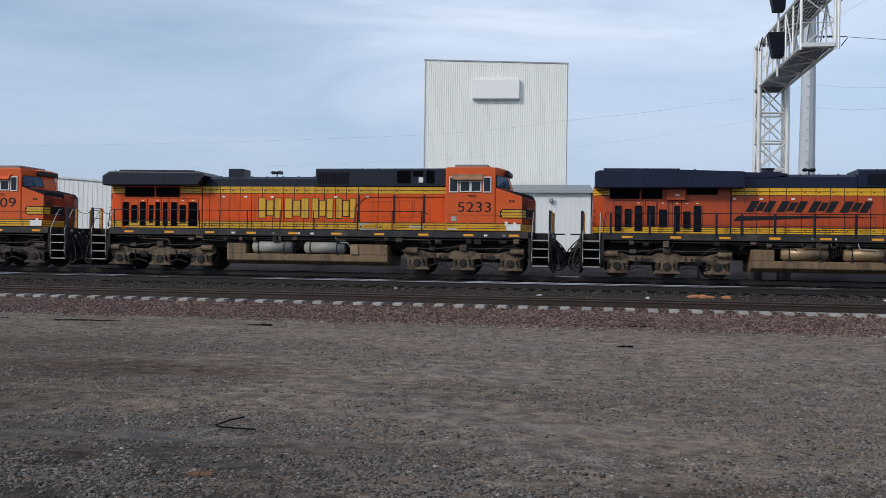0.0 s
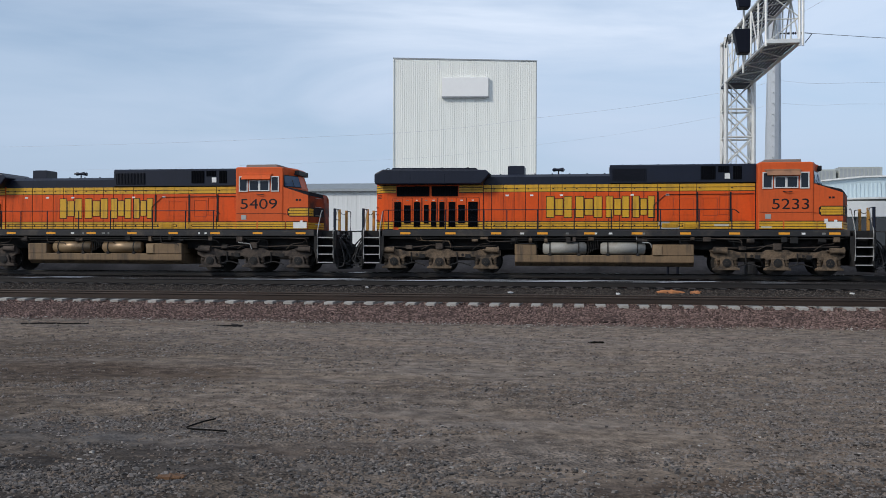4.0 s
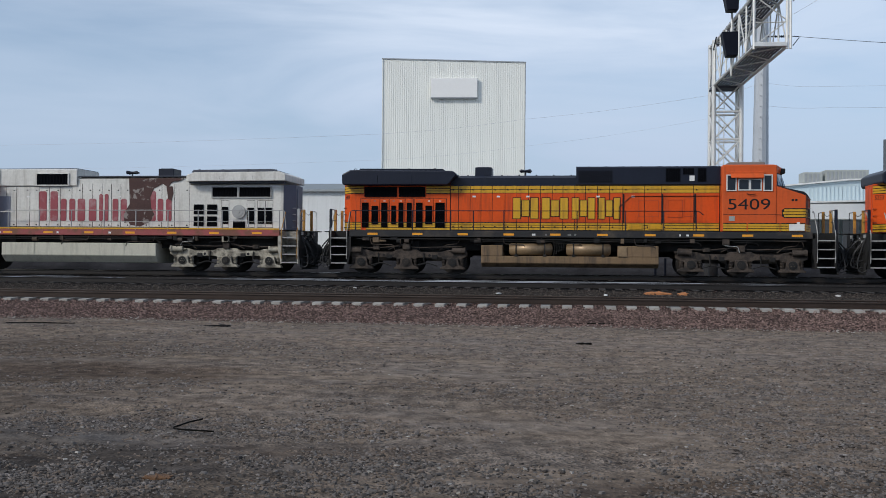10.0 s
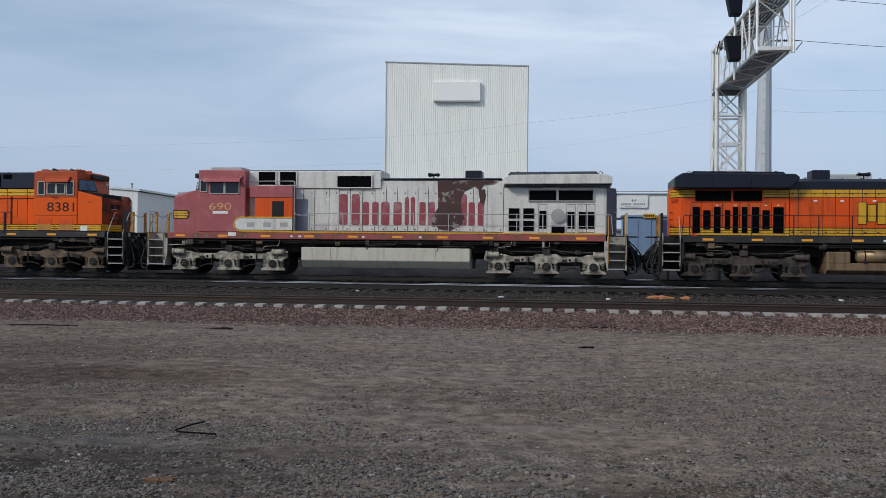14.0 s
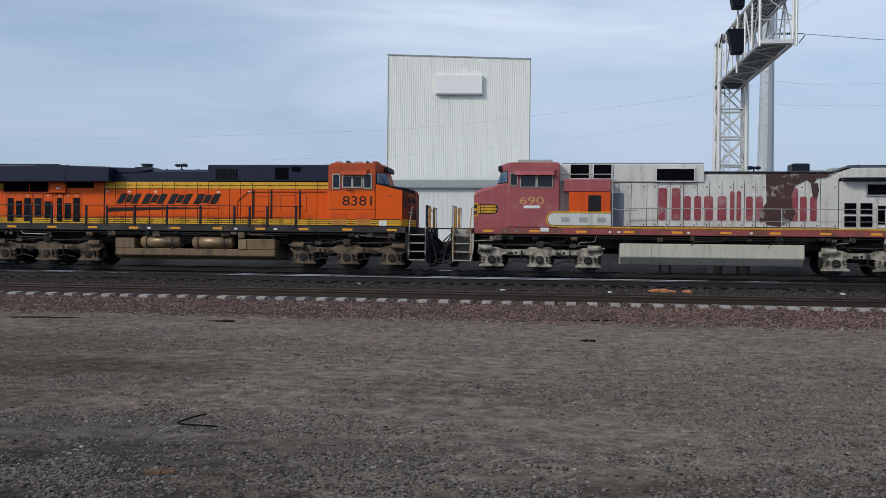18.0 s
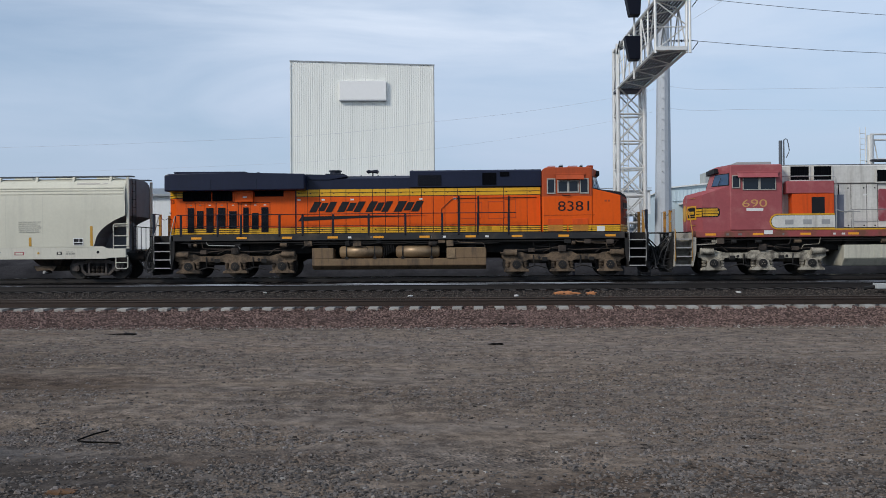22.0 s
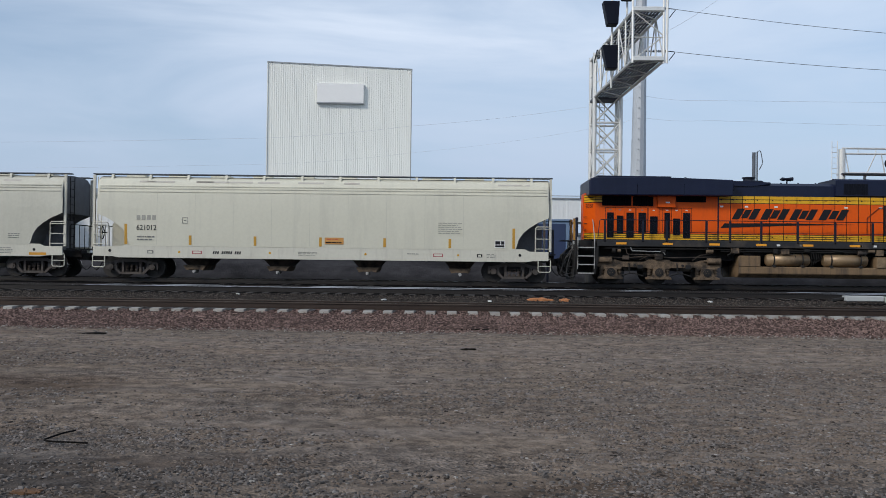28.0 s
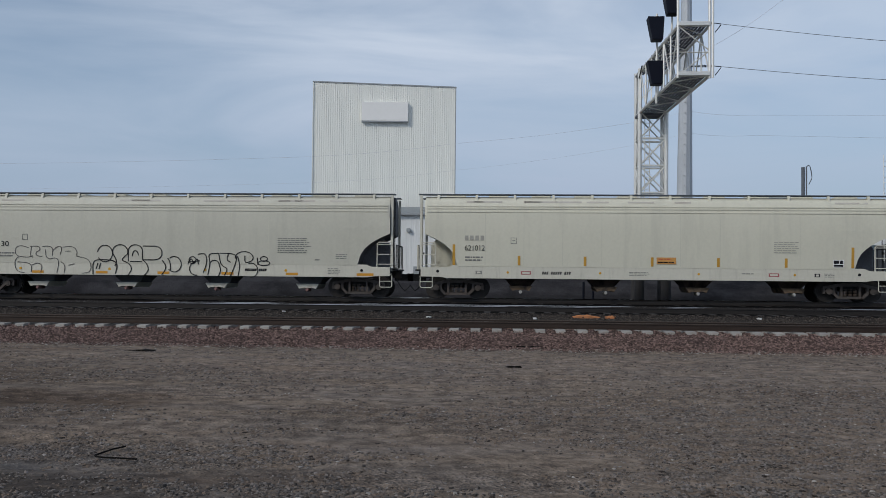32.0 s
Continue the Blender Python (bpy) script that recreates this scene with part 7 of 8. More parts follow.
M_POLE = mat("pale_grey_pole", (0.46, 0.48, 0.50), 0.5, metal=0.35, var=0.1, scale=1.0, fine=10)
M_LINE = mat("weathered_cable", (0.17, 0.18, 0.20), 0.6, metal=0.2, var=0.05)
M_WIRE = mat("aluminium_wire", (0.56, 0.57, 0.60), 0.5, metal=0.1, var=0.05)
M_WIRE_DK = mat("black_insulator", (0.006, 0.008, 0.016), 0.6, var=0.1, spec=0.12)
M_SHELTER = mat("steel_blue_shelter", (0.16, 0.235, 0.35), 0.5, var=0.12, scale=0.8)
M_SHELTER_DK = mat("dark_blue_shelter", (0.025, 0.042, 0.10), 0.5, var=0.12, scale=0.8)
M_CONC = mat("concrete", (0.34, 0.33, 0.31), 0.9, var=0.12, bump=0.2)


def ribbed(parent, x0, x1, z0, z1, y, ribs, material, name="wall_panel", top=None, depth=0.007):
    """A sheet of upright trapezoid ribs facing -y; top(x) may slope."""
    bm = bm_new()
    p = (x1 - x0) / ribs
    line = []
    for k in range(ribs):
        a = x0 + k * p
        line += [(a, y), (a + p * 0.55, y), (a + p * 0.62, y - depth), (a + p * 0.93, y - depth)]
    line.append((x1, y))
    lo = [bm.verts.new((a, b, z0)) for a, b in line]
    hi = [bm.verts.new((a, b, top(a) if top else z1)) for a, b in line]
    bl, bh = bm.verts.new((x1, y + 0.06, z0)), bm.verts.new((x1, y + 0.06, top(x1) if top else z1))
    cl, ch = bm.verts.new((x0, y + 0.06, z0)), bm.verts.new((x0, y + 0.06, top(x0) if top else z1))
    for i in range(len(line) - 1):
        bm.faces.new((lo[i], lo[i + 1], hi[i + 1], hi[i]))
    bm.faces.new((bl, cl, ch, bh))
    bm.faces.new((lo[-1], bl, bh, hi[-1]))
    bm.faces.new((cl, lo[0], hi[0], ch))
    return part(name, bm, material, parent)


def tower():
    x0, x1, y = -16.55, -4.32, 82.0
    slope = lambda x: 18.78 + (18.42 - 18.78) * (x - x0) / (x1 - x0)
    t = tagged(empty("tower_building", (x0 + x1) / 2, y, 0.55), "tall white ribbed metal tower building with blank panel", "building")
    t.location = (0, 0, 0)
    bm = bm_new()
    v = [(x0 + 0.05, y + 0.06), (x1 - 0.05, y + 0.06), (x1 - 0.05, y + 12), (x0 + 0.05, y + 12)]
    a = [bm.verts.new((p, q, 0.4)) for p, q in v]
    b = [bm.verts.new((p, q, slope(p) - 0.05)) for p, q in v]
    bm.faces.new(a)
    bm.faces.new(b)
    for i in range(4):
        bm.faces.new((a[i], a[(i + 1) % 4], b[(i + 1) % 4], b[i]))
    part("wall", bm, M_CLAD, t)
    n = 13
    w = (x1 - x0) / n
    for k in range(n):
        ribbed(t, x0 + k * w, x0 + (k + 1) * w, 0.5, 0, y, 5, M_CLAD, top=slope, depth=0.011)
    bm = bm_new()
    prism(bm, [(x0 - 0.08, slope(x0) - 0.07), (x1 + 0.08, slope(x1) - 0.07), (x1 + 0.08, slope(x1) + 0.03), (x0 - 0.08, slope(x0) + 0.03)], y - 0.06, y + 12.1)
    part("roof_edge", bm, M_TRIM, t)
    for a, b in ((x1 - 0.02, x1 + 0.06), (x0 - 0.05, x0 + 0.02)):
        bm = bm_new()
        box(bm, a, b, y - 0.09, y + 0.1, 0.5, slope(a) - 0.1)
        part("corner_trim", bm, M_TRIM if a > -10 else M_CLAD, t)
    bm = bm_new()
    box(bm, -12.37, -8.38, y - 0.34, y - 0.04, 15.37, 17.0, bev=0.02)
    part("blank_sign_panel", bm, mat("white_sign_panel", (0.84, 0.83, 0.80), 0.5, var=0.03), t)
    bm = bm_new()
    box(bm, -12.37, -8.38, y - 0.35, y - 0.04, 15.27, 15.37)
    part("sign_lower_edge", bm, M_TRIM, t)
    t.matrix_basis = Matrix.Translation((x0, y, 0)) @ Matrix.Rotation(radians(4.5), 4, "Z") @ Matrix.Translation((-x0, -y, 0))
    return t


tower()


def shed(name, label, x0, x1, y0, y1, eave, ridge, ribs_m=0.35, hip=0.0, material=None, ridge_y=None):
    """A long ribbed metal building with a low roof, its eave towards the tracks."""
    material = material or M_CLAD_LOW
    b = tagged(empty(name, 0, 0, 0), label, "building")
    bm = bm_new()
    box(bm, x0 + 0.03, x1 - 0.03, y0 + 0.06, y1, 0.35, eave - 0.02)
    part("wall", bm, material, b)
    n = max(1, round((x1 - x0) / 3.0))
    w = (x1 - x0) / n
    for k in range(n):
        ribbed(b, x0 + k * w, x0 + (k + 1) * w, 0.4, eave, y0, max(1, round(w / ribs_m)), material)
    ry = ridge_y or y1
    bm = bm_new()
    pts = [bm.verts.new(p) for p in ((x0 - 0.2, y0 - 0.25, eave), (x1 + 0.2, y0 - 0.25, eave), (x1 + 0.2 - hip * 0.2, ry, ridge), (x0 - 0.2 + hip, ry, ridge),
                                     (x0 - 0.2, y0 - 0.25, eave - 0.12), (x1 + 0.2, y0 - 0.25, eave - 0.12), (x1 + 0.2, ry, eave - 0.12), (x0 - 0.2, ry, eave - 0.12))]
    for q in ((0, 1, 2, 3), (4, 5, 1, 0), (5, 6, 2, 1), (6, 7, 3, 2), (7, 4, 0, 3), (4, 7, 6, 5)):
        bm.faces.new([pts[i] for i in q])
    part("roof", bm, M_ROOF, b)
    bm = bm_new()
    box(bm, x0 - 0.22, x1 + 0.22, y0 - 0.34, y0 - 0.24, eave - 0.14, eave + 0.02)
    part("gutter", bm, M_TRIM, b)
    return b


wh = shed("warehouse", "long low white ribbed metal warehouse with grey roof", -31.5, -2.0, 74.0, 81.8, 6.88, 7.95, hip=2.5)


def gallery():
    """White ribbed gallery raised on posts, open underneath, its flat top edged in dark trim."""
    g = tagged(empty("raised_gallery", 0, 0, 0), "raised white ribbed metal gallery on steel posts", "building")
    bm = bm_new()
    box(bm, -1.75, 12.5, 74.07, 80.0, 5.12, 6.78)
    part("body", bm, M_CLAD_LOW, g)
    for k in range(5):
        ribbed(g, -1.78 + k * 2.86, -1.78 + (k + 1) * 2.86, 5.05, 6.8, 74.0, 8, M_CLAD_LOW)
    for z, r in ((6.84, 0.05), (7.02, 0.03)):
        bm = bm_new()
        rod(bm, (-1.75, 73.9, z), (12.6, 73.9, z), r, 6)
        part("top_rail", bm, M_TRIM, g)
    for x in (-1.5, 2.2, 7.2, 12.2):
        for y in (74.6, 79.4):
            bm = bm_new()
            box(bm, x - 0.15, x + 0.15, y - 0.15, y + 0.15, 0.4, 5.12, bev=0.02)
            part("post", bm, M_TRIM, g)
    return g


wh = gallery()
bm = bm_new()
box(bm, 3.06, 5.15, 73.86, 73.95, 5.80, 6.72)
sg = part("sign_board", bm, M_CLAD_LOW, wh)
bm = bm_new()
for q in (*((3.2 + 0.15 * k, 3.31 + 0.15 * k, 6.0, 6.14) for k in range(12) if k != 5), (3.5, 4.7, 5.86, 5.89), (3.95, 4.3, 6.32, 6.36), (4.0, 4.05, 6.22, 6.46), (4.2, 4.25, 6.22, 6.46)):
    box(bm, q[0], q[1], 73.84, 73.87, q[2], q[3])
part("sign_bar", bm, M_TRIM, sg)
wh = bpy.data.objects["warehouse"]
for x, z in ((-7.4, 5.6), (-26.8, 5.9), (-5.0, 6.2)):
    bm = bm_new()
    box(bm, x - 0.14, x + 0.14, 73.7, 73.95, z - 0.16, z + 0.12, bev=0.02)
    part("wall_light", bm, M_TRIM, wh)
for x in (-24.5, -6.4):
    bm = bm_new()
    box(bm, x - 0.6, x + 0.6, 73.86, 73.94, 0.5, 2.8)
    part("door", bm, M_TRIM, wh)


def gable_shed():
    """White ribbed shed whose gable end faces the tracks."""
    x0, x1, y, ridge = -62.0, -31.4, 66.0, -46.5
    top = lambda x: 6.46 + 0.075 * (min(x - x0, x1 - x))
    b = tagged(empty("white_shed", 0, 0, 0), "white ribbed metal shed with shallow gable and wall vent", "building")
    bm = bm_new()
    prism(bm, [(x0 + 0.05, 0.4), (x1 - 0.05, 0.4), (x1 - 0.05, top(x1) - 0.06), (ridge, top(ridge) - 0.06), (x0 + 0.05, top(x0) - 0.06)], y + 0.07, y + 14)
    part("wall", bm, M_CLAD_LOW, b)
    n = 10
    w = (x1 - x0) / n
    for k in range(n):
        ribbed(b, x0 + k * w, x0 + (k + 1) * w, 0.4, 0, y, 8, M_CLAD_LOW, top=top, depth=0.02)
    for a, c in ((x0 - 0.2, ridge), (ridge, x1 + 0.2)):
        bm = bm_new()
        prism(bm, [(a, top(a)), (c, top(c)), (c, top(c) + 0.14), (a, top(a) + 0.14)], y - 0.12, y + 14.1)
        part("roof_slope", bm, mat("pale_roof_sheet", (0.55, 0.57, 0.58), 0.5, metal=0.2) if a < ridge else bpy.data.materials["pale_roof_sheet"], b)
    bm = bm_new()
    box(bm, -33.66, -32.74, y - 0.1, y - 0.03, 4.97, 5.86, bev=0.01)
    v = part("wall_vent", bm, M_TRIM, b)
    for k in range(8):
        bm = bm_new()
        box(bm, -33.6, -32.8, y - 0.13, y - 0.09, 5.02 + k * 0.104, 5.08 + k * 0.104)
        part("louvre_slat", bm, M_GALV, v)
    bm = bm_new()
    rod(bm, (-32.27, y + 0.8, 6.4), (-32.27, y + 0.8, 6.98), 0.06, 8)
    rod(bm, (-32.27, y + 0.8, 6.98), (-32.27, y + 0.8, 7.08), 0.11, 8)
    part("vent_pipe", bm, M_TRIM, b)
    return b


gable_shed()

# low grey-blue sheds across the far yard, seen under the gallery
for x0, x1, y0, top, w in ((-9.0, 4.0, 118.0, 5.3, 9), (4.4, 15.0, 112.0, 5.45, 7), (15.4, 30.0, 124.0, 5.7, 8)):
    fs = tagged(empty("yard_shed", 0, 0, 0), "long low grey-blue storage shed across the yard", "shed", "yard sheds")
    bm = bm_new()
    box(bm, x0, x1, y0, y0 + 8, 0.4, top - 0.25)
    part("wall", bm, mat("grey_blue_wall", (0.22, 0.25, 0.30), 0.7, var=0.15, scale=0.6) if "grey_blue_wall" not in bpy.data.materials else bpy.data.materials["grey_blue_wall"], fs)
    bm = bm_new()
    box(bm, x0 - 0.2, x1 + 0.2, y0 - 0.3, y0 + 8.2, top - 0.25, top)
    part("roof", bm, M_ROOF, fs)
    for k in range(w):
        x = x0 + (k + 0.3) * (x1 - x0) / w
        bm = bm_new()
        box(bm, x, x + 0.55 * (x1 - x0) / w, y0 - 0.06, y0 + 0.02, 0.6, 4.3)
        part("bay_door", bm, M_TRIM if k % 3 else M_WIRE_DK, fs)
    for x in (x0 + 2.2, x0 + 3.4, x1 - 3.0):
        bm = bm_new()
        box(bm, x, x + 0.9, y0 + 1.0, y0 + 2.0, top, top + 0.5, bev=0.03)
        part("roof_vent", bm, M_TRIM, fs)

M_DOORDK = mat("dark_opening", (0.05, 0.055, 0.06), 0.8, var=0.2)


def office():
    """Pale blue flat-roofed works building with a white canopy and roof plant."""
    b = tagged(empty("works_building", 0, 0, 0), "pale blue works building with white canopy, roof cooling units", "building")
    bm = bm_new()
    prism(bm, [(17.2, 0.4), (34, 0.4), (34, 8.9), (24, 8.75), (17.2, 8.1)], 90, 104)
    part("wall", bm, M_PALEBLUE, b)
    for k in range(8):
        x = 17.2 + k * 2.1
        ribbed(b, x, x + 2.08, 6.9, 7.95 + 0.1 * min(k, 6), 89.9, 6, M_PALEBLUE, depth=0.06)
    bm = bm_new()
    prism(bm, [(17.0, 8.1), (24, 8.76), (34.2, 8.92), (34.2, 9.05), (24, 8.9), (17.0, 8.22)], 89.7, 104.2)
    part("roof_edge", bm, M_WHITE, b)
    bm = bm_new()
    prism(bm, [(17.8, 6.55), (34, 6.95), (34, 7.1), (17.8, 6.7)], 87.0, 90.0)
    part("canopy", bm, M_WHITE, b)
    bm = bm_new()
    box(bm, 17.8, 34, 87.1, 87.2, 5.2, 6.55)
    part("canopy_wall", bm, M_CLAD_LOW, b)
    for k in range(10):
        x = 18.0 + k * 1.6
        bm = bm_new()
        box(bm, x, x + 1.3, 87.15, 87.25, 2.2, 5.1)
        part("bay_opening", bm, M_DOORDK, b)
    for x0, x1, z0 in ((20.4, 22.05, 8.55), (22.3, 26.0, 8.75)):
        bm = bm_new()
        box(bm, x0, x1, 91, 93, z0, z0 + 1.05, bev=0.03)
        u = part("cooling_unit", bm, M_HVAC, b)
        for j in range(int((x1 - x0) / 0.35)):
            bm = bm_new()
            box(bm, x0 + 0.08 + j * 0.35, x0 + 0.3 + j * 0.35, 90.96, 91.02, z0 + 0.15, z0 + 0.9)
            part("cooling_louvre", bm, M_TRIM, u)
    return b


office()


def far_block():
    b = tagged(empty("white_plant_building", 0, 0, 0), "white plant building with a grey window band", "building")
    bm = bm_new()
    box(bm, 35.0, 62.0, 100.0, 112.0, 0.4, 9.3, bev=0.05)
    part("wall", bm, M_CLAD_LOW, b)
    for k in range(14):
        x = 36.2 + k * 1.8
        bm = bm_new()
        box(bm, x, x + 1.6, 99.92, 100.02, 7.95, 8.85)
        w = part("window", bm, M_TRIM, b)
        bm = bm_new()
        box(bm, x + 0.1, x + 1.5, 99.9, 99.95, 8.05, 8.75)
        part("pane", bm, M_GLASSDK, w)
    bm = bm_new()
    rod(bm, (37, 101, 9.2), (37, 101, 9.8), 0.5, 12, r2=0.3)
    part("roof_vent", bm, M_WHITE, b)


far_block()

# signal equipment shelter by the mast
sh = tagged(empty("equipment_shelter", 0, 0, 0), "blue steel equipment shelter on a dark base", "shelter")
bm = bm_new()
box(bm, 2.6, 6.45, 57.2, 59.6, 1.55, 4.36, bev=0.04)
part("body", bm, M_SHELTER, sh)
bm = bm_new()
box(bm, 2.5, 6.55, 57.1, 59.7, 4.36, 4.46)
part("roof", bm, M_SHELTER, sh)
for x0, x1, m in ((2.75, 3.45, M_SHELTER), (3.7, 4.2, M_SHELTER), (4.5, 6.2, M_SHELTER_DK)):
    bm = bm_new()
    box(bm, x0, x1, 57.16, 57.22, 1.8, 4.2, bev=0.01)
    part("door", bm, m, sh)
bm = bm_new()
box(bm, 3.72, 4.42, 57.06, 57.1, 4.30, 4.54)
nt = part("notice_plate", bm, M_YELLOW, sh, "yellow notice plate")
for k in range(5):
    bm = bm_new()
    box(bm, 3.79 + k * 0.12, 3.87 + k * 0.12, 57.05, 57.06, 4.37, 4.47)
    part("notice_bar", bm, M_INK, nt)
bm = bm_new()
box(bm, 2.55, 6.5, 57.15, 59.65, 0.9, 1.56)
part("base", bm, M_CONC, sh)
for x in (3.99, 4.47):
    bm = bm_new()
    rod(bm, (x, 49.5, 0.5), (x, 49.5, 1.75), 0.06, 8)
    tagged(part("bollard", bm, M_WIRE_DK), "dark steel bollard on the ballast", "bollard", "bollards")


# ---- cantilever signal mast ----
def lattice(bm, p, q, r, n, diag):
    """Zigzag diagonals between two parallel chords p and q, each (start, end)."""
    for k in range(n):
        a = Vector(p[0]).lerp(Vector(p[1]), k / n)
        b = Vector(q[0]).lerp(Vector(q[1]), (k + 1) / n)
        if (k + diag) % 2:
            a, b = Vector(q[0]).lerp(Vector(q[1]), k / n), Vector(p[0]).lerp(Vector(p[1]), (k + 1) / n)
        rod(bm, a, b, r, 5)


def signal_mast():
    m = tagged(empty("signal_mast", 0, 0, 0), "galvanised lattice mast with cantilever signal walkway", "signal mast")
    x0, x1, y0, y1 = 6.58, 7.87, 48.0, 49.2
    top = 12.3
    legs = [(x0, y0), (x1, y0), (x0 - 0.02, y1), (x1, y1)]
    for x, y in legs:
        bm = bm_new()
        rod(bm, (x, y, 1.95), (x, y, top if x < 7 else 10.2), 0.105, 14)
        part("leg", bm, M_GALV, m)
        bm = bm_new()
        rod(bm, (x, y, 0.4), (x, y, 1.95), 0.24, 16)
        box(bm, x - 0.18, x + 0.18, y - 0.18, y + 0.18, 1.95, 1.99)
        part("footing", bm, mat("dark_footing", (0.03, 0.03, 0.032), 0.9), m)
    zs = np.arange(2.15, 10.3, 1.34)
    for za, zb in zip(zs, zs[1:]):
        for (xa, ya), (xb, yb) in ((legs[0], legs[1]), (legs[2], legs[3]), (legs[0], legs[2]), (legs[1], legs[3])):
            bm = bm_new()
            rod(bm, (xa, ya, za), (xb, yb, za), 0.05, 6)
            rod(bm, (xa, ya, za), (xb, yb, zb), 0.038, 6)
            rod(bm, (xb, yb, za), (xa, ya, zb), 0.038, 6)
            part("bracing", bm, M_GALV, m)
    bm = bm_new()
    for x in (6.98, 7.22):
        rod(bm, (x, 49.1, 2.1), (x, 49.1, 10.4), 0.022, 5)
    for k in range(27):
        rod(bm, (6.98, 49.1, 2.15 + k * 0.305), (7.22, 49.1, 2.15 + k * 0.305), 0.014, 5)
    part("mast_ladder", bm, M_GALV, m)
    # arm over the tracks: box truss of four chords, 39.4 to 49 m out
    ya, yb = 49.2, 39.4
    zl, zu = 10.13, 12.16
    xa = lambda y: 6.58 + (6.92 - 6.58) * (48 - y) / (48 - 39.4)
    xr = lambda y: 7.87 + (8.18 - 7.87) * (48 - y) / (48 - 39.4)
    ch = {}
    for key, f, z in (("ll", xa, zl), ("lr", xr, zl), ("ul", xa, zu), ("ur", xr, zu)):
        ch[key] = ((f(ya), ya, z), (f(yb), yb, z))
        bm = bm_new()
        rod(bm, *ch[key], 0.062, 10)
        part("chord", bm, M_GALV, m)
    n = 7
    for k in range(n + 1):
        y = ya + (yb - ya) * k / n
        for f in (xa, xr):
            bm = bm_new()
            rod(bm, (f(y), y, zl), (f(y), y, zu), 0.04, 6)
            part("upright", bm, M_GALV, m)
    for p, q, d in (("ll", "ul", 0), ("lr", "ur", 1), ("ll", "lr", 0), ("ul", "ur", 1)):
        for k in range(n):
            bm = bm_new()
            a, b = (p, q) if (k + d) % 2 == 0 else (q, p)
            rod(bm, Vector(ch[a][0]).lerp(Vector(ch[a][1]), k / n), Vector(ch[b][0]).lerp(Vector(ch[b][1]), (k + 1) / n), 0.03, 6)
            part("diagonal", bm, M_GALV, m)
    # gratings underfoot, on both levels, of bars and cross bars
    for z in (zl + 0.09, zu + 0.09):
        bm = bm_new()
        for k in range(9):
            u = (k + 0.5) / 9
            a, b = Vector((xa(ya) + (xr(ya) - xa(ya)) * u, ya, z)), Vector((xa(yb) + (xr(yb) - xa(yb)) * u, yb, z))
            w = 0.045
            vs = [bm.verts.new(p) for p in ((a.x - w, a.y, z), (a.x + w, a.y, z), (b.x + w, b.y, z), (b.x - w, b.y, z), (a.x - w, a.y, z + 0.04), (a.x + w, a.y, z + 0.04), (b.x + w, b.y, z + 0.04), (b.x - w, b.y, z + 0.04))]
            for q in ((0, 1, 2, 3), (4, 5, 6, 7), (0, 4, 5, 1), (1, 5, 6, 2), (2, 6, 7, 3), (3, 7, 4, 0)):
                bm.faces.new([vs[i] for i in q])
        for k in range(13):
            y = ya + (yb - ya) * (k + 0.5) / 13
            box(bm, xa(y), xr(y), y - 0.03, y + 0.03, z + 0.005, z + 0.035)
        part("walkway_grating", bm, M_GALV_DK, m)
    for z in (zl, zu):
        bm = bm_new()
        box(bm, xa(yb), xr(yb), yb - 0.1, yb + 0.1, z - 0.02, z + 0.16, bev=0.02)
        part("end_beam", bm, M_GALV, m)
    bm = bm_new()
    lattice(bm, ((xa(yb), yb, zl), (xa(yb), yb, zu)), ((xr(yb), yb, zl), (xr(yb), yb, zu)), 0.028, 2, 0)
    rod(bm, (xa(yb), yb, zl + 0.95), (xr(yb), yb, zl + 0.95), 0.025, 5)
    part("end_frame", bm, M_GALV, m)
    # end posts rise above the upper deck as railing
    for x, h in ((xr(yb), 15.4), (xr(yb) + 0.13, 15.4), (xa(yb), 14.4)):
        bm = bm_new()
        rod(bm, (x, yb, zl - 0.1), (x, yb, h), 0.055, 8)
        part("end_post", bm, M_GALV, m)
    bm = bm_new()
    for z in (zl + 0.6, zl + 1.15):
        rod(bm, (xa(ya), ya, z), (xa(yb), yb, z), 0.02, 6)
    part("railing", bm, M_GALV, m)
    # signal heads: black tapered housings
    for x, y, z in ((6.12, 42.6, 10.92), (6.14, 42.6, 12.86), (6.8, 42.6, 14.0)):
        bm = bm_new()
        prism(bm, [(x + 0.2, z - 0.52), (x + 0.66, z - 0.52), (x + 0.72, z + 0.5), (x, z + 0.5)], y - 0.3, y + 0.3, bev=0.03)
        h = part("signal_head", bm, M_WIRE_DK, m, "black tapered signal housing")
        bm = bm_new()
        rod(bm, (x + 0.5, y + 0.45, z - 1.25), (x + 0.5, y + 0.45, z + 0.8), 0.05, 8)
        part("head_post", bm, M_GALV, h)
    bm = bm_new()
    pipe(bm, [(6.55, 48.15, 0.5), (6.62, 48.1, 6.0), (6.55, 48.15, 11.8), (6.4, 46, 12.0)], 0.03, 6)
    part("cable_conduit", bm, M_WIRE_DK, m)
    bm = bm_new()
    box(bm, 6.5, 7.8, 48.05, 49.15, 10.0, 10.1)
    part("deck_plate", bm, M_GALV_DK, m)
    return m


signal_mast()


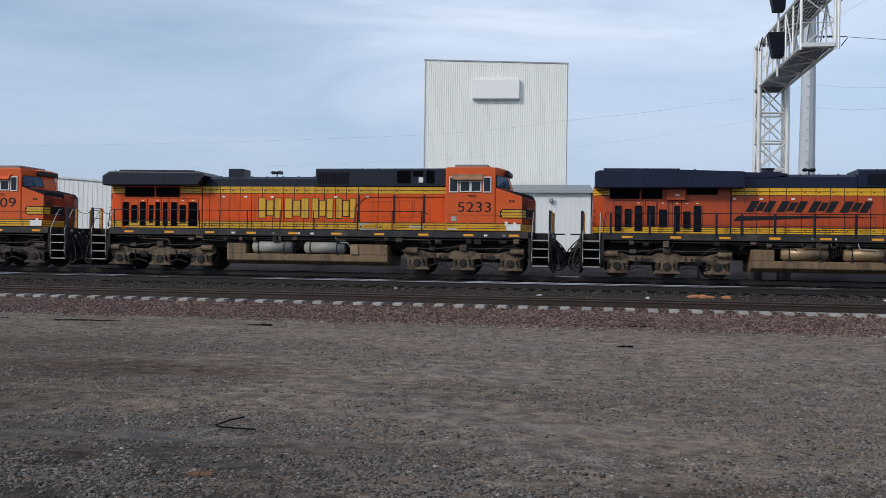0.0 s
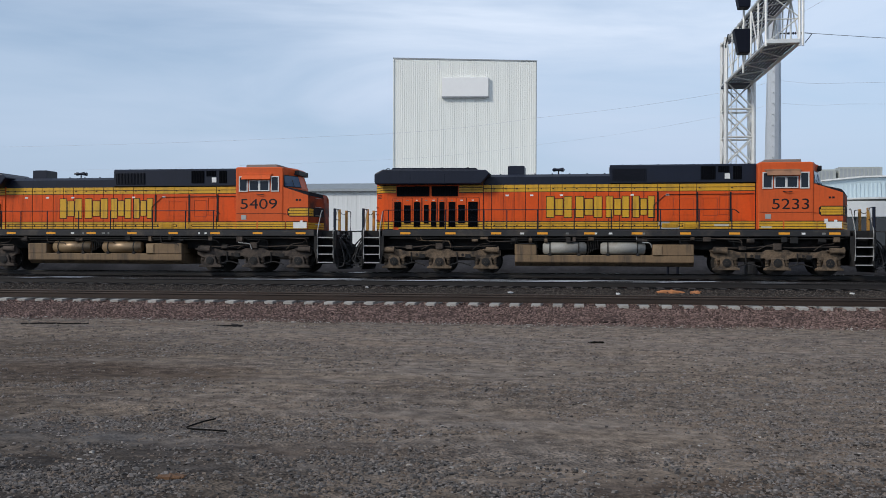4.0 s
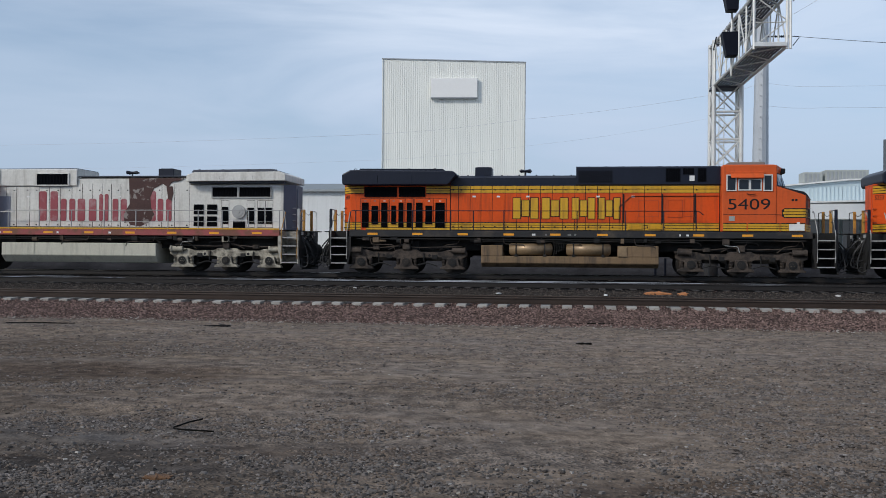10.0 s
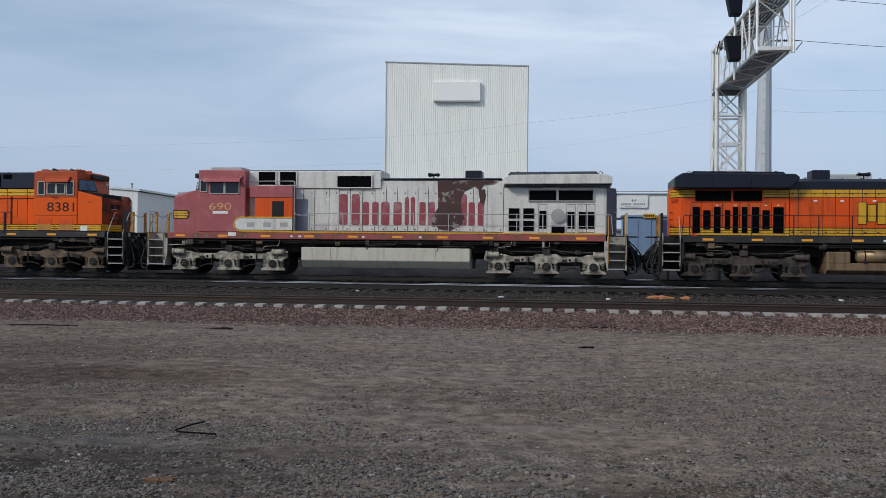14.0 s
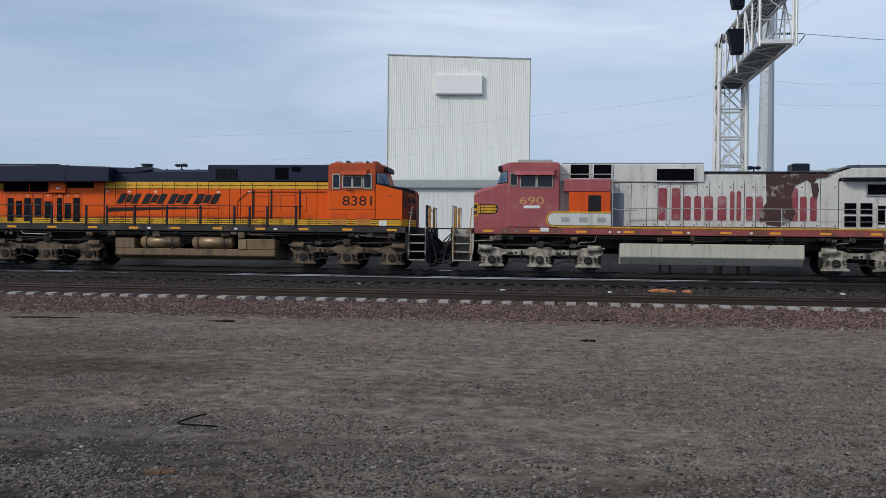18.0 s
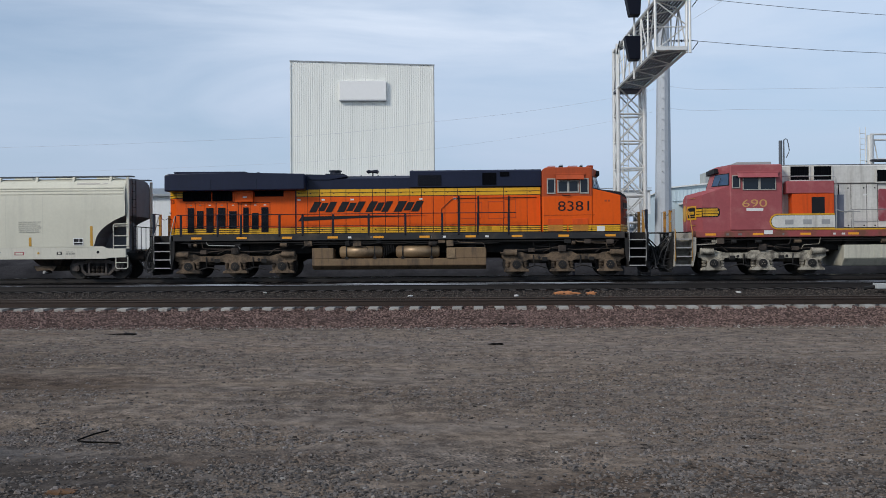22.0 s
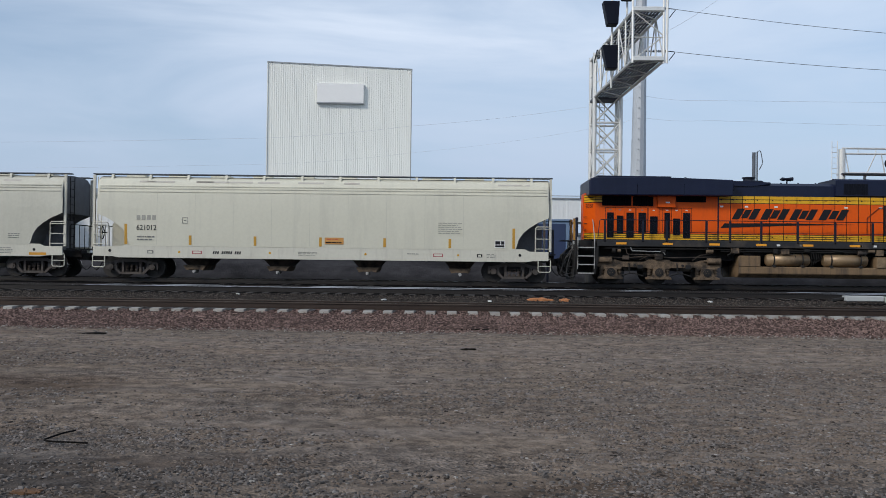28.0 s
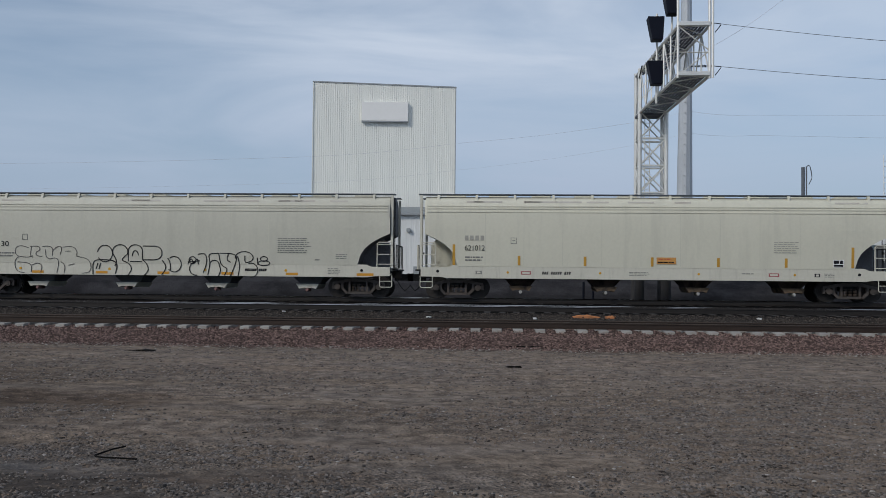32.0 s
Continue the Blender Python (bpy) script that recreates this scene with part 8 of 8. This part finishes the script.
# ---- transmission pole and wires ----
def pole():
    p = tagged(empty("transmission_pole", 0, 0, 0), "tall tapered grey steel transmission pole with insulators", "pole")
    bm = bm_new()
    rod(bm, (13.62, 75, 0.3), (13.84, 75, 27), 0.71, 12, r2=0.36)
    part("shaft", bm, M_POLE, p)
    step = None
    for k in range(16):
        if step is None:
            bm = bm_new()
            rod(bm, (0, 0, 0), (0, -0.25, 0), 0.03, 5)
            step = ob = part("climbing_step", bm, M_TRIM, p)
        else:
            ob = new("climbing_step", step.data)
            ob.parent = p
        ob.location = (13.50 + 0.012 * k, 74.45 + 0.01 * k, 7.5 + k * 0.8)
    for z in (18.3, 21.6, 24.8):
        bm = bm_new()
        rod(bm, (13.8, 74.8, z + 0.05), (14.6, 74.6, z), 0.05, 6)
        for k in range(9):
            x = 14.65 + k * 0.13
            rod(bm, (x, 74.6, z), (x + 0.06, 74.6, z), 0.10, 8)
        rod(bm, (14.6, 74.6, z), (15.9, 74.6, z), 0.03, 5)
        pipe(bm, [(15.9, 74.6, z), (16.4, 74.6, z - 0.05), (15.9, 74.6, z - 0.7)], 0.035, 5)
        part("insulator", bm, M_WIRE_DK, p)


pole()


def wire(pts, r, material=M_WIRE, n=4):
    cu = bm_new()
    fine = []
    for a, b in zip(pts, pts[1:]):
        for k in range(8):
            u = k / 8
            p = Vector(a).lerp(Vector(b), u)
            p.z -= 0.15 * math.sin(u * math.pi)
            fine.append(p)
    fine.append(Vector(pts[-1]))
    tube(cu, fine, r, n)
    return tagged(part("overhead_wire", cu, material), "thin grey overhead power wire", "wire", "overhead wires")


wire([(15.9, 74.6, 21.6), (35, 75, 19.75), (90, 76, 16.5)], 0.020, M_LINE)
wire([(15.9, 74.6, 18.3), (35, 75, 16.95), (90, 76, 14.5)], 0.020, M_LINE)
wire([(-120, 76, 9.9), (-52, 75.5, 10.75), (-15.6, 75, 11.35), (-4, 75, 12.4), (9.9, 75, 14.05), (13.7, 74.9, 14.9)], 0.0075)
wire([(-120, 76, 7.9), (-52, 75.5, 8.7), (-15.6, 75, 9.3), (-4, 75, 10.3), (9.9, 75, 12.3), (13.7, 74.9, 13.25)], 0.005)
wire([(13.7, 74.9, 14.95), (19, 75, 14.6), (60, 76, 15.1)], 0.008)
wire([(13.7, 74.9, 13.25), (19, 75, 13.05), (60, 76, 12.8)], 0.007)
wire([(13.9, 74.8, 18.7), (15.91, 75, 19.98), (20.85, 75, 23.29), (40, 75, 36)], 0.011)


# ---- farther signal bridge, posts and trackside machines ----
def far_bridge():
    b = tagged(empty("signal_bridge", 0, 0, 0), "galvanised signal bridge with round signal heads", "signal bridge")
    y = 55.0
    for x, zt in ((21.5, 8.5), (33.5, 8.5)):
        bm = bm_new()
        rod(bm, (x, y, 0.4), (x, y, zt), 0.19, 14)
        part("column", bm, M_GALV, b)
    for z in (7.15, 8.25, 8.55):
        bm = bm_new()
        rod(bm, (21.5, y, z), (33.5, y, z), 0.055, 8)
        part("chord", bm, M_GALV, b)
    for k in range(12):
        bm = bm_new()
        a = 21.9 + k
        rod(bm, (a, y, 7.15), (a + (0.5 if k % 2 else -0.2), y, 8.25), 0.035, 6)
        rod(bm, (a + 0.5, y, 8.25), (a + 0.5, y, 8.55), 0.025, 5)
        part("diagonal", bm, M_GALV, b)
    bm = bm_new()
    box(bm, 21.4, 33.6, y - 0.5, y + 0.5, 7.05, 7.12)
    part("walkway", bm, M_GALV_DK, b)
    for x in (24.25, 25.12):
        bm = bm_new()
        rod(bm, (x, y - 0.3, 7.72), (x, y - 0.1, 7.72), 0.24, 20)
        rod(bm, (x, y - 0.52, 7.72), (x, y - 0.3, 7.72), 0.08, 16, r2=0.21)
        hd = part("signal_head", bm, M_GALV, b, "silver domed signal back")
        bm = bm_new()
        rod(bm, (x - 0.04, y - 0.28, 7.72), (x - 0.04, y + 0.1, 7.72), 0.29, 20)
        part("signal_rim", bm, M_WIRE_DK, hd)
    bm = bm_new()
    for x in (20.9, 21.2):
        rod(bm, (x, y - 0.1, 3.0), (x, y - 0.1, 8.95), 0.022, 5)
    for k in range(19):
        rod(bm, (20.9, y - 0.1, 3.2 + k * 0.3), (21.2, y - 0.1, 3.2 + k * 0.3), 0.015, 5)
    part("ladder", bm, M_GALV, b)
    bm = bm_new()
    rod(bm, (22.95, y + 0.4, 0.4), (22.95, y + 0.4, 7.1), 0.085, 10)
    rod(bm, (22.6, y + 0.4, 6.3), (24.2, y + 0.4, 6.2), 0.03, 6)
    part("side_post", bm, M_GALV, b)
    bm = bm_new()
    box(bm, 20.45, 20.85, y - 0.3, y + 0.1, 6.0, 6.45, bev=0.03)
    rod(bm, (20.85, y - 0.1, 6.2), (21.5, y, 6.2), 0.04, 6)
    part("dwarf_signal", bm, M_WIRE_DK, b)


far_bridge()
M_POST = mat("dark_grey_post", (0.10, 0.115, 0.135), 0.6, var=0.15)
po = tagged(empty("antenna_post", 0, 0, 0), "dark twin antenna post with looping cable", "post")
bm = bm_new()
rod(bm, (18.06, 60, 0.4), (18.06, 60, 8.85), 0.11, 8)
part("tube", bm, M_POST, po)
bm = bm_new()
rod(bm, (18.26, 60, 0.4), (18.26, 60, 8.9), 0.045, 8)
pipe(bm, [(18.28, 60, 8.9), (18.45, 60, 9.0), (18.55, 60, 8.6), (18.6, 60, 8.2), (18.4, 60, 7.8)], 0.03, 5)
part("cable_tube", bm, M_POST, po)


def switch_machine():
    s = tagged(empty("switch_machine", 0, 0, 0), "grey switch machine with rods beside the middle track", "switch machine")
    bm = bm_new()
    box(bm, 12.75, 14.0, 32.2, 32.55, 0.70, 0.88, bev=0.02)
    part("cover", bm, mat("pale_grey_casting", (0.42, 0.43, 0.42), 0.6, var=0.15), s)
    bm = bm_new()
    box(bm, 14.02, 14.3, 32.15, 32.6, 0.66, 0.86, bev=0.02)
    box(bm, 15.3, 16.6, 32.2, 32.6, 0.70, 0.92, bev=0.03)
    part("motor_case", bm, mat("grey_green_casting", (0.30, 0.33, 0.29), 0.6, var=0.15), s)
    bm = bm_new()
    rod(bm, (14.3, 32.3, 0.74), (15.3, 32.3, 0.74), 0.025, 6)
    part("throw_rod", bm, M_UNDER, s)
    bm = bm_new()
    rod(bm, (14.2, 32.5, 0.72), (14.9, 34.8, 0.76), 0.025, 6)
    part("throw_rod", bm, M_UNDER, s)
    bm = bm_new()
    rod(bm, (12.4, 32.4, 0.72), (12.8, 32.4, 0.78), 0.06, 6)
    part("crank", bm, M_UNDER, s)
    bm = bm_new()
    rod(bm, (15.0, 32.3, 0.6), (15.0, 32.3, 1.0), 0.02, 6)
    box(bm, 14.93, 15.07, 32.26, 32.3, 1.0, 1.16)
    part("marker_plate", bm, M_WHITE, s)


switch_machine()

# ---- litter on the ballast and on the lot ----
M_WOOD = mat("raw_orange_wood", (0.400, 0.160, 0.060), 0.8, var=0.25, scale=6, fine=30, bump=0.4)
M_STONE_SCRAP = mat("pale_scrap", (0.55, 0.54, 0.52), 0.8, var=0.15)
M_CHAR = mat("blackened_wood", (0.008, 0.007, 0.0065), 0.95, spec=0.1, var=0.3, scale=8, fine=40, bump=0.4)


def chunk(name, label, category, x, y, z, l, w, h, material, seed, turn=0.0, group=""):
    """A splintered piece of wood: a long box with ragged, bent ends."""
    r = random.Random(seed)
    bm = bm_new()
    n = 7
    rows = []
    for k in range(n + 1):
        u = k / n - 0.5
        s = 0.55 + 0.45 * math.sin(min(1, (k + 0.4) / (n + 0.8)) * math.pi) + r.uniform(-0.12, 0.12)
        rows.append([bm.verts.new((u * l + r.uniform(-0.03, 0.03), a * w * s / 2 + r.uniform(-0.01, 0.01), b * h * s + r.uniform(0, 0.012))) for a, b in ((-1, 0), (1, 0), (1, 1), (-0.3, 1.1), (-1, 0.7))])
    for a, b in zip(rows, rows[1:]):
        for i in range(5):
            bm.faces.new((a[i], b[i], b[(i + 1) % 5], a[(i + 1) % 5]))
    bm.faces.new(rows[0])
    bm.faces.new(rows[-1])
    ob = part(name, bm, material)
    ob.matrix_basis = pose(x, y, z, 0, 0, turn)
    return tagged(ob, label, category, group)


zg = ground_z
chunk("broken_tie", "split orange piece of raw wood on dark ballast", "wood", 2.7, 32.5, zg(32.5) - 0.02, 0.9, 0.18, 0.11, M_WOOD, 4, 4, "broken wood")
chunk("broken_tie", "short orange piece of raw wood on dark ballast", "wood", 3.5, 32.45, zg(32.45) - 0.02, 0.3, 0.18, 0.11, M_WOOD, 9, -12, "broken wood")
chunk("charred_plank", "flat blackened plank lying on the gravel lot", "wood", -8.72, 22.9, 0.0, 0.62, 0.2, 0.045, M_CHAR, 5, 6, "dark planks")
chunk("charred_plank", "thin blackened strip lying on the gravel lot", "wood", -13.4, 22.9, 0.0, 1.75, 0.10, 0.028, M_CHAR, 6, 7, "dark planks")
chunk("charred_plank", "short blackened strip lying on the gravel lot", "wood", -15.6, 22.7, 0.0, 0.5, 0.10, 0.035, M_CHAR, 7, 3, "dark planks")
chunk("charred_plank", "small dark stick lying on the gravel lot", "wood", 0.2, 20.05, 0.0, 0.3, 0.06, 0.04, M_CHAR, 8, 2, "dark planks")
chunk("charred_plank", "long dark strip at the foot of the ballast", "wood", 0.55, 25.0, zg(25.0), 1.0, 0.08, 0.03, M_CHAR, 11, 2, "dark planks")
chunk("clod", "lump of rusty orange earth on the gravel lot", "clod", -3.28, 7.34, 0.0, 0.22, 0.10, 0.03, mat("rusty_clod", (0.12, 0.062, 0.030), 0.95, var=0.3, scale=10, fine=60, bump=0.5), 12, 8)
for x, y, l, k in ((-2.5, 32.0, 0.22, 21), (1.0, 31.9, 0.26, 22), (-7.6, 33.1, 0.16, 23), (8.4, 32.6, 0.18, 24)):
    chunk("scrap", "crumpled pale scrap lying on the dark ballast", "litter", x, y, zg(y) + 0.005, l, 0.12, 0.05, M_STONE_SCRAP, k, 20 * k, "pale scraps")
wb = bm_new()
pipe(wb, [(-3.57, 9.31, 0.02), (-3.74, 9.29, 0.03), (-3.92, 9.31, 0.03), (-4.02, 9.36, 0.03), (-4.03, 9.40, 0.035), (-4.02, 9.45, 0.035), (-3.98, 9.70, 0.04), (-3.94, 9.94, 0.03)], 0.009, 6)
tagged(part("bent_wire", wb, M_CHAR), "bent black wire lying on the gravel lot", "wire")


# ---- loose stones ----
def stones(name, label, count, place, size, material, squash=0.6, seed=1):
    """Many small irregular stones in one mesh. place(rng, n) gives their x, y, z."""
    rng = np.random.default_rng(seed)
    base = np.array([(0.62, 0.5, 0.8), (-0.55, 0.6, 0.75), (-0.6, -0.5, 0.8), (0.5, -0.62, 0.7), (0.95, 0.75, -0.4), (-0.8, 0.9, -0.4), (-0.95, -0.75, -0.4), (0.8, -0.9, -0.4)], float)
    tri = np.array([(0, 1, 2), (0, 2, 3), (0, 4, 5), (0, 5, 1), (1, 5, 6), (1, 6, 2), (2, 6, 7), (2, 7, 3), (3, 7, 4), (3, 4, 0)])
    p = place(rng, count)
    s = size[0] + (size[1] - size[0]) * rng.random(count) ** 2.2
    v = base[None] * (1 + rng.uniform(-0.42, 0.42, (count, 8, 3)))
    v[:, :, 2] *= squash
    v *= (0.78 * s[:, None] * rng.uniform(0.6, 1.35, (count, 3)))[:, None, :]
    a = rng.uniform(0, 2 * math.pi, count)
    c, d = np.cos(a)[:, None], np.sin(a)[:, None]
    x, y = v[:, :, 0] * c - v[:, :, 1] * d, v[:, :, 0] * d + v[:, :, 1] * c
    v = np.stack([x, y, v[:, :, 2]], 2) + p[:, None, :]
    f = (tri[None] + 8 * np.arange(count)[:, None, None]).reshape(-1, 3)
    ob = heap(name, v.reshape(-1, 3), f, material, label, "gravel")
    ob.data.shade_flat()
    return ob


def lot_z(x, y):
    return np.array([lot_height(a, b) for a, b in zip(x, y)])


GRAVEL_SPOTS = [(-4.6, 9.6, 1.8, 0.5, 0.7), (-6.5, 12.0, 1.6, 0.7, 0.4), (3.2, 10.4, 2.2, 1.2, 0.4), (-0.6, 9.2, 0.9, 0.5, -0.6), (-4.8, 8.5, 1.8, 0.3, 0.35),
                (0.8, 10.0, 1.0, 0.5, -0.6), (-1.5, 14.5, 3.0, 2.0, -0.3), (-7.5, 14.2, 2.6, 1.0, -0.6), (-2.3, 9.6, 1.4, 0.35, 0.7), (0.2, 7.3, 1.8, 0.3, 0.2), (2.6, 7.8, 1.8, 0.35, 0.35), (4.5, 9.5, 3.0, 1.4, 0.55), (2.5, 13.0, 4.0, 2.0, 0.5), (7.5, 13.0, 3.0, 2.5, 0.5), (-5.0, 7.2, 2.2, 0.3, 0.9), (-2.6, 8.3, 1.2, 0.4, 0.3), (-8.0, 8.2, 2.0, 0.6, 0.2), (4.0, 7.6, 2.4, 0.5, 0.4), (-6.0, 17.0, 4.0, 1.2, 0.4), (6.0, 16.0, 4.0, 1.5, 0.5)]


def on_lot(y0, y1, bias=1.0, patchy=True):
    def place(rng, n):
        y = y0 + (y1 - y0) * rng.random(n * 3) ** bias
        x = (rng.random(n * 3) * 2 - 1) * (y * 0.62 + 1.5) - 0.09 * y
        if patchy:
            k = np.array([0.55 * noise.noise((a * 0.4, b * 0.75, 11)) + 0.7 * noise.noise((a * 1.6, b * 2.4, 15)) for a, b in zip(x, y)])
            for cx, cy, rx, ry, amt in GRAVEL_SPOTS:
                k += amt * np.exp(-((x - cx) / rx) ** 2 - ((y - cy) / ry) ** 2)
            order = np.argsort(-(k + rng.normal(0, 0.30, n * 3)))[:n]
        else:
            order = np.arange(n)
        x, y = x[order], y[order]
        return np.stack([x, y, lot_z(x, y) + rng.uniform(-0.004, 0.006, n)], 1)
    return place


def on_shoulder(y0, y1):
    ys, zs = [p[0] for p in PROFILE], [p[1] for p in PROFILE]

    def place(rng, n):
        y, x = y0 + (y1 - y0) * rng.random(n), rng.uniform(-24, 24, n)
        return np.stack([x, y, np.interp(y, ys, zs) + rng.uniform(-0.01, 0.03, n)], 1)
    return place


M_STONE = mat("grey_gravel", (0.136, 0.120, 0.110), 0.95, var=0.2, scale=2, fine=60, per_island=0.6, spec=0.2, stain=(0.165, 0.125, 0.096), amount=0.8, stain_scale=5.0, lo=0.48, hi=0.56)
M_STONE_DK = mat("dark_grey_stones", (0.092, 0.082, 0.075), 0.95, var=0.25, scale=3, fine=60, per_island=0.6, spec=0.2)
M_STONE_LT = mat("pale_stones", (0.27, 0.25, 0.225), 0.9, var=0.2, scale=2, fine=60, per_island=0.35)
M_CLODS = mat("dark_chips", (0.042, 0.035, 0.030), 0.95, var=0.3, per_island=0.4, spec=0.1)
M_BALLAST = mat("pink_grey_ballast", (0.160, 0.108, 0.093), 0.9, var=0.2, scale=1, fine=40, per_island=0.7, spec=0.2)
M_BALLAST_DK = mat("fouled_ballast", (0.062, 0.052, 0.045), 0.92, var=0.2, scale=1, fine=40, per_island=0.7, spec=0.1)
stones("gravel", "grey crushed gravel scattered over the bare lot", 78000, on_lot(6.5, 14.0, 1.1), (0.006, 0.027), M_STONE, 0.6, seed=2)
stones("fine_gravel", "small grey gravel scattered over the bare lot", 36000, on_lot(12.5, 24.2, 1.0), (0.009, 0.038), M_STONE, 0.6, seed=3)
stones("coarse_gravel", "coarse grey stones scattered over the bare lot", 8000, on_lot(6.3, 8.6, 1.3), (0.012, 0.038), M_STONE_DK, 0.6, seed=8)
# extra dark chips stand in for small shadows between the stones
stones("dark_clods", "small dark clods and chips, some standing in for stone shadows", 7500, on_lot(6.5, 24.2, 1.0), (0.008, 0.036), M_CLODS, 0.35, seed=9)
stones("pale_stones", "scattered pale stones lying on the lot", 2200, on_lot(6.2, 24.0, 1.0), (0.008, 0.030), M_STONE_LT, 0.55, seed=4)
stones("toe_stones", "pale crumbs of stone along the foot of the ballast", 3600, on_shoulder(24.35, 24.8), (0.012, 0.036), M_STONE_LT, 0.5, 12)
stones("ballast", "pinkish grey crushed ballast along the near track", 46000, on_shoulder(24.5, 27.75), (0.018, 0.045), M_BALLAST, 0.75, 5)
stones("crib_ballast", "pinkish grey ballast between the near rails", 16000, on_shoulder(27.6, 30.4), (0.018, 0.04), M_BALLAST, 0.6, 6)
stones("dark_ballast", "dark fouled ballast between the tracks", 20000, on_shoulder(30.3, 33.6), (0.02, 0.045), M_BALLAST_DK, 0.6, 7)

# ---- what moves ----
# metres that the train has rolled, as a polynomial of the seconds
ROLL_ON = (-1.779824e-08, 1.241947e-06, -2.077058e-05, -4.485777e-04, 8.613400e-03, 3.509488e+00, 1.254632e-02)


def rolled(t):
    return float(np.polyval(ROLL_ON, t))


def motions():
    for thing, c in ROLLING:
        walk(thing, [(t, pose(c + rolled(t), TRACK_Y, RAIL_Z)) for t in range(0, 33)])
    turns = [i * 0.2 for i in range(161)]
    for ob, x, r in WHEELS:
        walk(ob, [(t, pose(x, 0, r, 0, math.degrees(rolled(t) / r), 0)) for t in turns])


motions()
